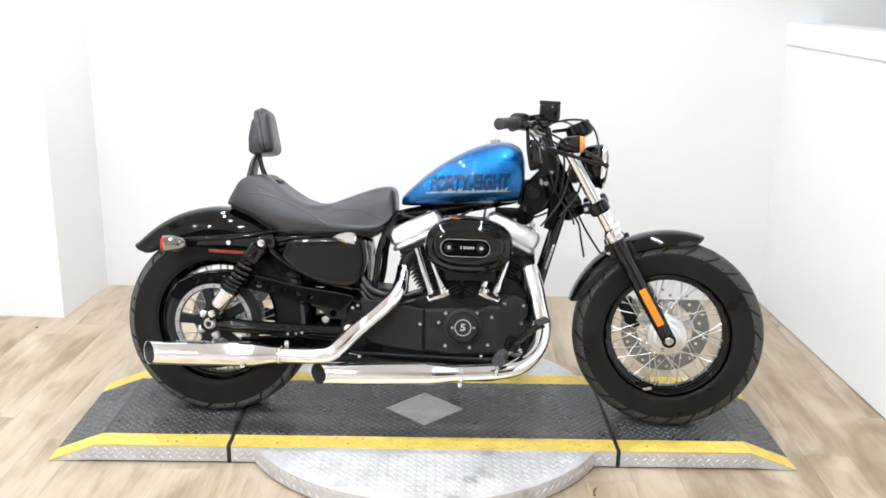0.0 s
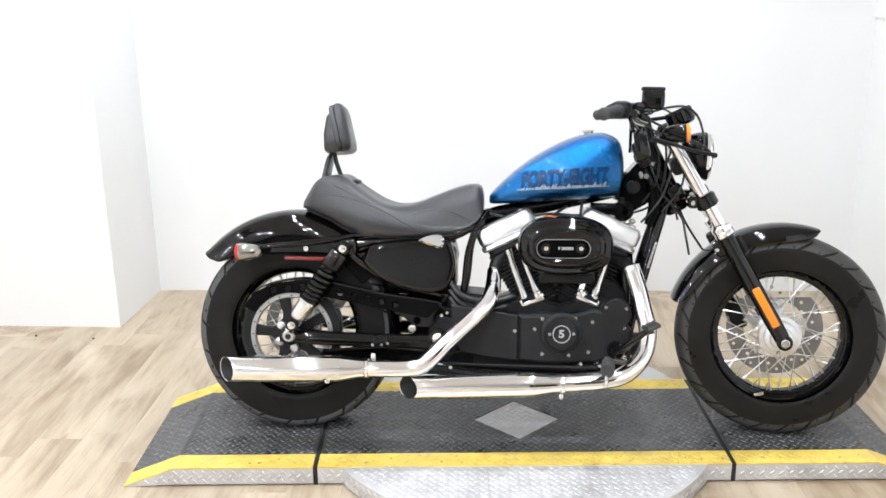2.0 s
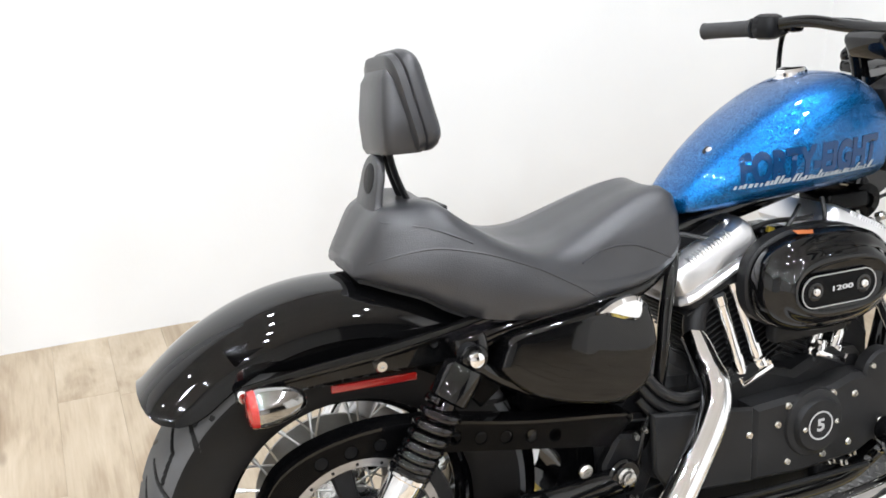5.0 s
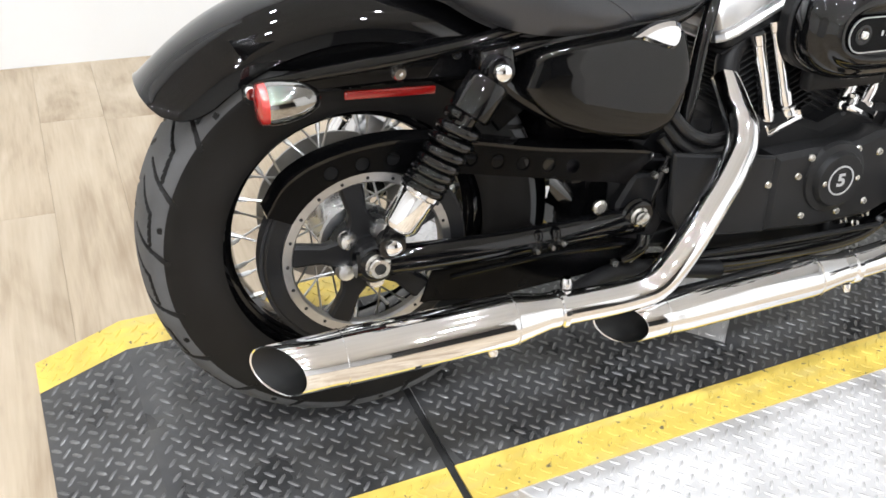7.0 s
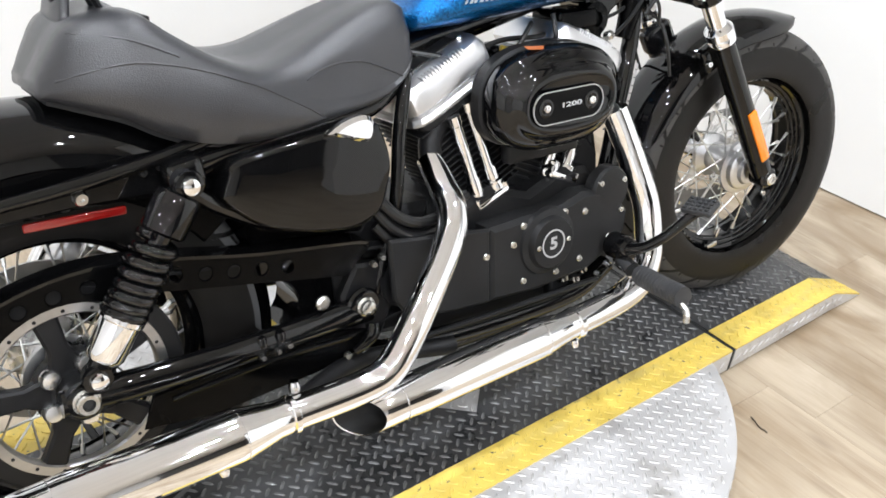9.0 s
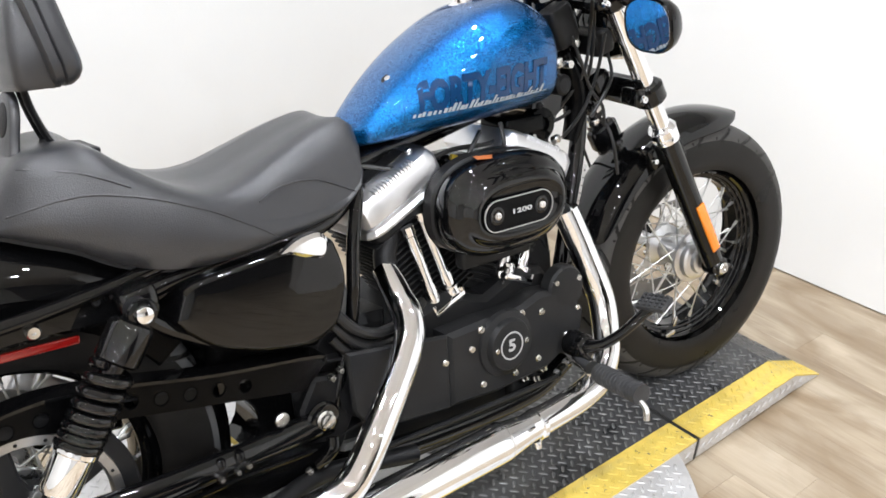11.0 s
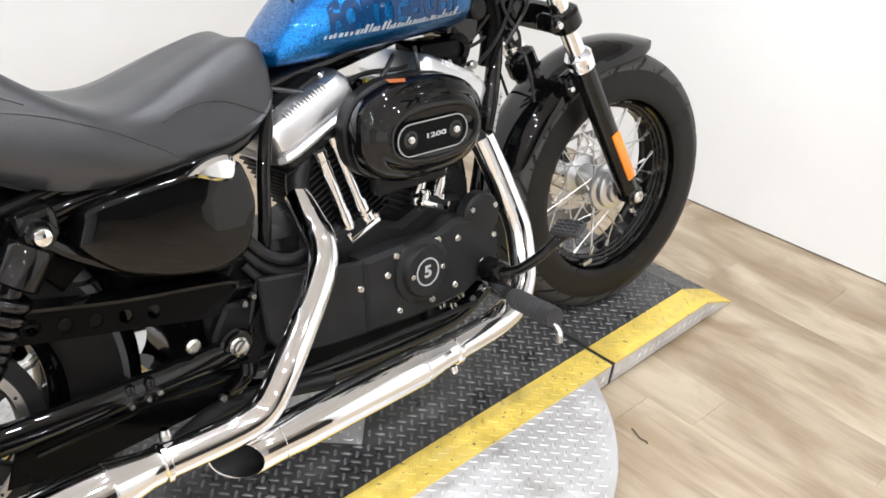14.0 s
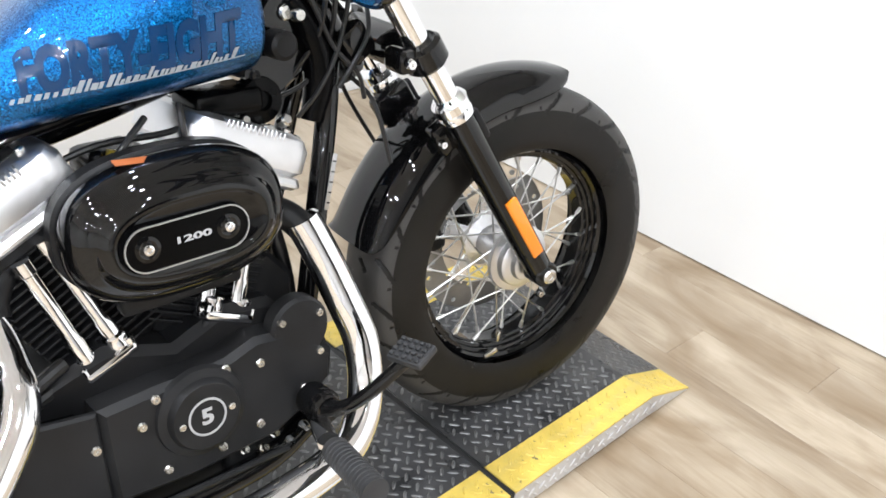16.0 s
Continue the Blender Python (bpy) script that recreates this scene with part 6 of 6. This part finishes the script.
s = Shape().tube([(1.0, -0.20, 0.287), (1.015, -0.235, 0.298), (1.04, -0.265, 0.325), (1.075, -0.285, 0.358), (1.10, -0.29, 0.368)], [0.014, 0.011, 0.010, 0.010, 0.010], 12)
pedal = part("brake_pedal", s, GLOSS, bike, "black brake pedal lever")
m = Matrix.Translation((1.092, -0.295, 0.378)) @ Matrix.Rotation(radians(-22), 4, "Y") @ Matrix.Rotation(radians(10), 4, "Z")
part("pedal_pad", Shape().rbox((0, 0, 0), (0.042, 0.062, 0.012), 0.004).moved(m), GRIP, pedal, "studded rubber pedal pad")
studs = Shape()
for i in range(4):
    for j in range(5):
        studs.rbox((-0.0145 + 0.0097 * i, -0.023 + 0.0115 * j, 0.0075), (0.006, 0.0075, 0.005), 0.0015)
part("pad_studs", studs.moved(m), GRIP, pedal)
# side stand on the far side, reaching down to the deck
foot = BIKE.inverted() @ Vector((0.02, 3.42, TOP + 0.006))
part("side_stand", Shape().tube([(0.86, 0.11, 0.16), tuple((Vector((0.86, 0.11, 0.16)) + foot) / 2 + Vector((0, 0.01, 0))), tuple(foot)], 0.0075, 10), SATIN, bike, "black side stand")

# --- handlebar and controls
bar = [(0.968, -0.362, 1.000), (1.008, -0.25, 1.010), (1.057, -0.155, 1.023), (1.085, -0.075, 1.015), (1.095, 0, 1.012), (1.085, 0.075, 1.015), (1.057, 0.155, 1.023), (1.008, 0.25, 1.010), (0.968, 0.362, 1.000)]
hb = part("handlebar", Shape().tube(bar, 0.0125, 16), GLOSS, bike, "low gloss black handlebar")
for sy in (-1, 1):
    e0, e1 = Vector((0.965, sy * 0.372, 1.000)), Vector((1.005, sy * 0.258, 1.008))
    d = (e1 - e0).normalized()
    s = Shape().lathe(e0, d, [(0.012, -0.004), (0.0185, 0.0), (0.0175, 0.006), (0.0168, 0.06), (0.0175, 0.118), (0.021, 0.121), (0.021, 0.126)], 24)
    part("grip", s, GRIP, hb, "dark grey rubber grip")
    s = Shape().rbox((1.020, sy * 0.225, 1.012), (0.055, 0.055, 0.052), 0.016, Matrix.Rotation(radians(sy * 20), 4, "Z"))
    sw = part("switch_housing", s, SATIN, hb, "black switch housing")
    for dz in (-0.012, 0.008):
        part("switch_button", Shape().rbox((0.996, sy * 0.23, 1.016 + dz), (0.014, 0.016, 0.012), 0.003), MATT, sw)
    # lever along the front of the grip
    s = Shape().tube([(1.068, sy * 0.205, 1.016), (1.072, sy * 0.26, 1.010), (1.058, sy * 0.335, 1.005), (1.045, sy * 0.375, 1.003)], [0.009, 0.008, 0.0075, 0.009], 10, flat=1.3)
    part("hand_lever", s, GLOSS, hb, "black hand lever")
    part("lever_mount", Shape().rbox((1.055, sy * 0.188, 1.016), (0.035, 0.035, 0.032), 0.009), GLOSS, hb)
# mirror slung under the bar
part("mirror_stem", Shape().tube([(1.04, -0.19, 1.005), (1.045, -0.24, 0.985), (1.050, -0.295, 0.952)], 0.006, 10), GLOSS, hb)
mm = Matrix.Translation((1.060, -0.320, 0.908)) @ Matrix.Rotation(radians(-3), 4, "Z") @ Matrix.Rotation(radians(-9), 4, "Y")


def mirror_ring(k, x):
    return [mm @ Vector((x, (0.057 - k) * math.copysign(abs(math.cos(t)) ** 0.75, math.cos(t)), (0.048 - k) * math.copysign(abs(math.sin(t)) ** 0.8, math.sin(t)))) for t in [2 * math.pi * i / 36 for i in range(36)]]


mr = part("mirror", Shape().loft([mirror_ring(0.024, 0.036), mirror_ring(0.012, 0.031), mirror_ring(0.003, 0.017), mirror_ring(0.0005, 0.006), mirror_ring(0.0, 0.0), mirror_ring(0.002, -0.005), mirror_ring(0.005, -0.0035)]), GLOSS, hb, "black rear-view mirror slung under the bar")
part("mirror_glass", Shape().loft([mirror_ring(0.005, -0.003), mirror_ring(0.0055, -0.0037)]), MIRROR, mr, "mirror glass")
part("hanging_rod", Shape().tube([(1.070, 0.235, 1.0), (1.074, 0.248, 0.985), (1.075, 0.255, 0.95), (1.074, 0.255, 0.872)], 0.0055, 10), GLOSS, hb, "thin black rod hanging under the bar")
s = Shape().rbox((1.112, -0.180, 1.044), (0.066, 0.05, 0.060), 0.012, Matrix.Rotation(radians(2), 4, "Y"))
ms = part("brake_reservoir", s, GLOSS, hb, "black brake fluid reservoir")
part("reservoir_cap", Shape().rbox((1.112, -0.180, 1.073), (0.068, 0.052, 0.012), 0.005, Matrix.Rotation(radians(2), 4, "Y")), SATIN, ms)
part("master_cylinder", Shape().tube([(1.068, -0.225, 1.016), (1.088, -0.18, 1.016), (1.108, -0.125, 1.012)], [0.019, 0.022, 0.014], 16), GLOSS, ms, "black master cylinder")
s = Shape().rbox((1.09, 0, 0.985), (0.045, 0.11, 0.05), 0.012, Matrix.Rotation(radians(-25), 4, "Y"))
part("bar_riser", s, GLOSS, hb, "black handlebar riser")
# speedometer, headlamp
d = Vector((-0.41, 0, 0.91)).normalized()
sp = part("speedometer", Shape().lathe((1.213, 0, 0.965), d, [(0.02, -0.010), (0.038, -0.004), (0.044, 0.004), (0.044, 0.040), (0.041, 0.044), (0.038, 0.040), (0.01, 0.040)], 36), GLOSS, bike, "round black speedometer")
part("dial", Shape().lathe((1.213, 0, 0.965), d, [(0.036, 0.0402), (0.036, 0.0412)], 36), MATT, sp)
part("gauge_bracket", Shape().rbox((1.175, 0, 0.985), (0.12, 0.03, 0.012), 0.004, Matrix.Rotation(radians(-8), 4, "Y")), GLOSS, bike)
s = Shape().lathe((1.205, 0, 0.868), (1, 0, -0.04), [(0.015, 0), (0.045, 0.008), (0.064, 0.028), (0.072, 0.055), (0.074, 0.078), (0.072, 0.082)], 40)
hl = part("headlight", s, GLOSS, bike, "round black headlight with a chromed rim")
part("bezel", Shape().lathe((1.283, 0, 0.865), (1, 0, -0.04), [(0.070, 0), (0.077, 0.002), (0.078, 0.010), (0.073, 0.016), (0.069, 0.014), (0.069, 0.002)], 44, caps=False), CHROME, hl, "chromed headlight rim")
part("reflector_bowl", Shape().lathe((1.295, 0, 0.8645), (-1, 0, 0.04), [(0.068, 0), (0.05, 0.03), (0.02, 0.045)], 36, caps=False), CHROME, hl)
part("headlight_lens", Shape().lathe((1.294, 0, 0.8645), (1, 0, -0.04), [(0.069, 0), (0.060, 0.008), (0.035, 0.014), (0.005, 0.016)], 40), GLASS, hl, "clear headlight glass")
s = Shape().rbox((1.205, 0, 0.835), (0.05, 0.13, 0.05), 0.012, Matrix.Rotation(radians(-20), 4, "Y"))
part("headlight_bracket", s, SATIN, bike)
part("ignition_switch", Shape().lathe((1.06, -0.095, 0.775), (0, -1, 0), [(0.02, -0.03), (0.02, 0.0), (0.014, 0.004)], 20), SATIN, bike)
# cables and hoses round the steering head
CABLES = [
    [(1.10, -0.18, 1.0), (1.16, -0.14, 1.016), (1.22, -0.075, 1.018), (1.258, -0.06, 0.985), (1.270, -0.085, 0.92), (1.262, -0.10, 0.87)],
    [(1.03, -0.215, 0.99), (1.075, -0.16, 0.96), (1.15, -0.09, 0.92), (1.155, -0.075, 0.80), (1.12, -0.06, 0.72), (1.06, -0.04, 0.69)],
    [(1.02, -0.22, 0.985), (1.06, -0.17, 0.945), (1.13, -0.10, 0.89), (1.13, -0.08, 0.79), (1.09, -0.05, 0.72)],
    [(1.07, -0.19, 0.985), (1.13, -0.18, 0.955), (1.20, -0.17, 0.925), (1.27, -0.14, 0.89), (1.29, -0.13, 0.865)],
    [(1.04, 0.21, 1.0), (1.13, 0.16, 1.03), (1.20, 0.06, 1.0), (1.19, 0.03, 0.88), (1.13, 0.03, 0.74)],
    [(1.205, -0.03, 0.70), (1.218, -0.06, 0.672), (1.224, -0.075, 0.63), (1.237, -0.075, 0.567)],
]
NECK_CABLES = [
    [(1.215, 0.03, 0.72), (1.26, 0.06, 0.64), (1.36, 0.10, 0.50), (1.41, 0.10, 0.42)],
    [(1.108, -0.07, 0.86), (1.128, -0.08, 0.80), (1.150, -0.08, 0.755), (1.185, -0.08, 0.715), (1.20, -0.07, 0.675)],
    [(1.18, -0.09, 0.86), (1.168, -0.085, 0.80), (1.148, -0.08, 0.745), (1.118, -0.075, 0.70), (1.09, -0.06, 0.665)],
    [(1.22, -0.06, 0.82), (1.205, -0.085, 0.775), (1.178, -0.085, 0.735), (1.150, -0.08, 0.70)],
]
for pts in CABLES + NECK_CABLES:
    part("cable", Shape().tube(pts, 0.0036, 8), HOSE, bike, "black control cable")
part("cable_guide", Shape().rbox((1.192, -0.066, 0.757), (0.05, 0.03, 0.055), 0.010, Matrix.Rotation(radians(-30), 4, "Y")), GLOSS, bike, "black cable guide at the steering head")
part("neck_loom", Shape().tube([(1.10, -0.055, 0.83), (1.125, -0.055, 0.78), (1.135, -0.055, 0.72), (1.115, -0.055, 0.655)], [0.014, 0.024, 0.024, 0.016], 12), DARK, bike, "black taped wiring loom")
st = part("stalk", Shape().tube([(1.085, -0.270, 0.918), (1.15, -0.235, 0.903), (1.22, -0.185, 0.886), (1.285, -0.150, 0.874)], [0.0072, 0.0058, 0.0052, 0.0062], 10), SATIN, bike, "thin black stalk with a round end")
part("stalk_end", Shape().lathe((1.283, -0.151, 0.874), (0.88, 0.45, -0.18), [(0.004, 0), (0.0085, 0.004), (0.0085, 0.011), (0.004, 0.016)], 14), MATT, st)
for pts, r in (([(1.045, -0.215, 0.985), (1.06, -0.19, 0.972), (1.085, -0.165, 0.965)], 0.0048), ([(1.025, -0.225, 0.982), (1.045, -0.2, 0.966), (1.075, -0.175, 0.957)], 0.0048)):
    part("cable_elbow", Shape().tube(pts, r, 10), STEEL, bike, "bright cable elbow")
for bx, bz, r in ((1.101, 0.808, 0.0095), (1.119, 0.846, 0.0085)):
    part("neck_bolt", Shape().lathe((bx, -0.02, bz), (0, -1, 0), [(r, 0), (r, 0.052), (r * 0.75, 0.056)], 16), STEEL, bike, "bright bolt in the steering head")
for sy in (-1, 1):
    part("riser_post", Shape().tube([(1.095, sy * 0.045, 0.99), (1.108, sy * 0.045, 0.94), (1.128, sy * 0.045, 0.87)], [0.017, 0.016, 0.020], 14), GLOSS, bike, "black handlebar riser post")
part("steering_head", Shape().tube([(1.105, 0, 0.93), (1.125, 0, 0.87), (1.165, 0, 0.79), (1.215, 0, 0.70)], [0.026, 0.034, 0.036, 0.034], 18), GLOSS, bike, "black steering head")
part("ignition_block", Shape().rbox((1.098, -0.045, 0.880), (0.062, 0.05, 0.085), 0.014, Matrix.Rotation(radians(-24), 4, "Y")), SATIN, bike, "black ignition housing")
# wiring above the engine
for pts in ([(0.62, -0.05, 0.69), (0.70, -0.075, 0.675), (0.80, -0.07, 0.69), (0.90, -0.06, 0.685), (0.98, -0.05, 0.70)], [(0.80, -0.09, 0.66), (0.82, -0.10, 0.69), (0.86, -0.08, 0.715)], [(0.905, -0.085, 0.66), (0.90, -0.10, 0.69), (0.905, -0.085, 0.725)]):
    part("wiring", Shape().tube(pts, 0.0045, 8), HOSE, bike, "black wiring")
for px, py, pz, r in ((1.03, -0.07, 0.655, 0.012), (1.06, -0.065, 0.665, 0.009), (1.075, -0.06, 0.63, 0.01), (1.0, -0.06, 0.675, 0.008)):
    part("fitting", Shape().lathe((px, py, pz), (0.2, -1, 0.5), [(r, 0), (r, 0.012), (r * 0.7, 0.016)], 10), STEEL, bike)

FRONT_END = ("front_wheel", "front_caliper", "fork_tube", "fork_slider", "fork_clamp", "axle", "axle_end", "triple_clamp", "front_fender", "fender_bracket", "handlebar", "speedometer", "gauge_bracket", "headlight", "headlight_bracket")
for ob in bike.children:
    kind = ob.name.split(".")[0]
    if kind in FRONT_END or (kind == "turn_signal" and max(v.co.x for v in ob.data.vertices) > 1):
        ob.matrix_local = BARS_TURN if kind == "handlebar" else STEER

# ---------------- floor planks ----------------
PW, PL = 0.152, 0.915


def plank_mesh(w, l):
    g, h, c = 0.0002, 0.0035, 0.0004
    s = Shape()
    s.loft([[(-w / 2 + g, -l / 2 + g, -h), (w / 2 - g, -l / 2 + g, -h), (w / 2 - g, l / 2 - g, -h), (-w / 2 + g, l / 2 - g, -h)],
            [(-w / 2 + g, -l / 2 + g, -c), (w / 2 - g, -l / 2 + g, -c), (w / 2 - g, l / 2 - g, -c), (-w / 2 + g, l / 2 - g, -c)],
            [(-w / 2 + g + c, -l / 2 + g + c, 0), (w / 2 - g - c, -l / 2 + g + c, 0), (w / 2 - g - c, l / 2 - g - c, 0), (-w / 2 + g + c, l / 2 - g - c, 0)]])
    return s.mesh("plank", PLANK, 20)


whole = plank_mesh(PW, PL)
rng = random.Random(11)
turn = Matrix.Rotation(radians(1.0), 4, "Z")
rest = Shape()
for i in range(-34, 21):
    off = rng.uniform(0, PL)
    for j in range(-6, 6):
        x, y = i * PW, j * PL + off - 0.3
        # boards are cut to length at the walls
        y0 = max(y - PL / 2, -4.46)
        y1 = min(y + PL / 2, (4.58 if x > -1.71 else 4.07) - 0.017 * x)
        if y1 - y0 < 0.02 or x < -4.98 or x > 2.9:
            continue
        y, cut = (y0 + y1) / 2, (y1 - y0) / PL
        if y1 > 1.2 and -3.4 < x < 2.0:
            ob = new("plank", whole)
            ob.parent = floor
            ob.matrix_local = turn @ Matrix.Translation((x, y, 0)) @ Matrix.Diagonal((1, cut, 1, 1))
        else:
            p = turn @ Vector((x, y, 0))
            a, b = PW / 2 - 0.001, PL / 2 * cut - 0.001
            rest.loft([[(p.x - a, p.y - b, -0.0034), (p.x + a, p.y - b, -0.0034), (p.x + a, p.y + b, -0.0034), (p.x - a, p.y + b, -0.0034)], [(p.x - a, p.y - b, 0), (p.x + a, p.y - b, 0), (p.x + a, p.y + b, 0), (p.x - a, p.y + b, 0)]])
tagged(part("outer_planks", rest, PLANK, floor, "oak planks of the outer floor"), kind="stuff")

# a small scrap on the floor beside the turntable
pts = smooth_path([(0.512, 2.722, 0.002), (0.503, 2.706, 0.006), (0.499, 2.690, 0.0035), (0.503, 2.678, 0.002), (0.497, 2.670, 0.005)], 5)
scrap = new("twig", Shape().tube(pts, 0.0016, 6, smooth=False).mesh("twig", material("dry_twig", (0.06, 0.045, 0.03), 0.8, vary=0.2)))
tagged(scrap, "thin dark curled twig lying on the oak floor", "twig")
crumb = Shape().lathe((0, 0, 0), (0.2, 0.1, 1), [(0.004, 0), (0.0055, 0.002), (0.004, 0.005), (0.001, 0.006)], 7).mesh("crumb", material("dark_grit", (0.05, 0.04, 0.032), 0.8, vary=0.2))
for gx, gy in ((-2.074, 3.93), (-1.815, 3.906)):
    grit = new("crumb", crumb)
    grit.matrix_world = pose(gx, gy, 0.0)
    tagged(grit, "tiny dark crumb of grit lying on the oak floor", "crumb", group="grit on the floor")
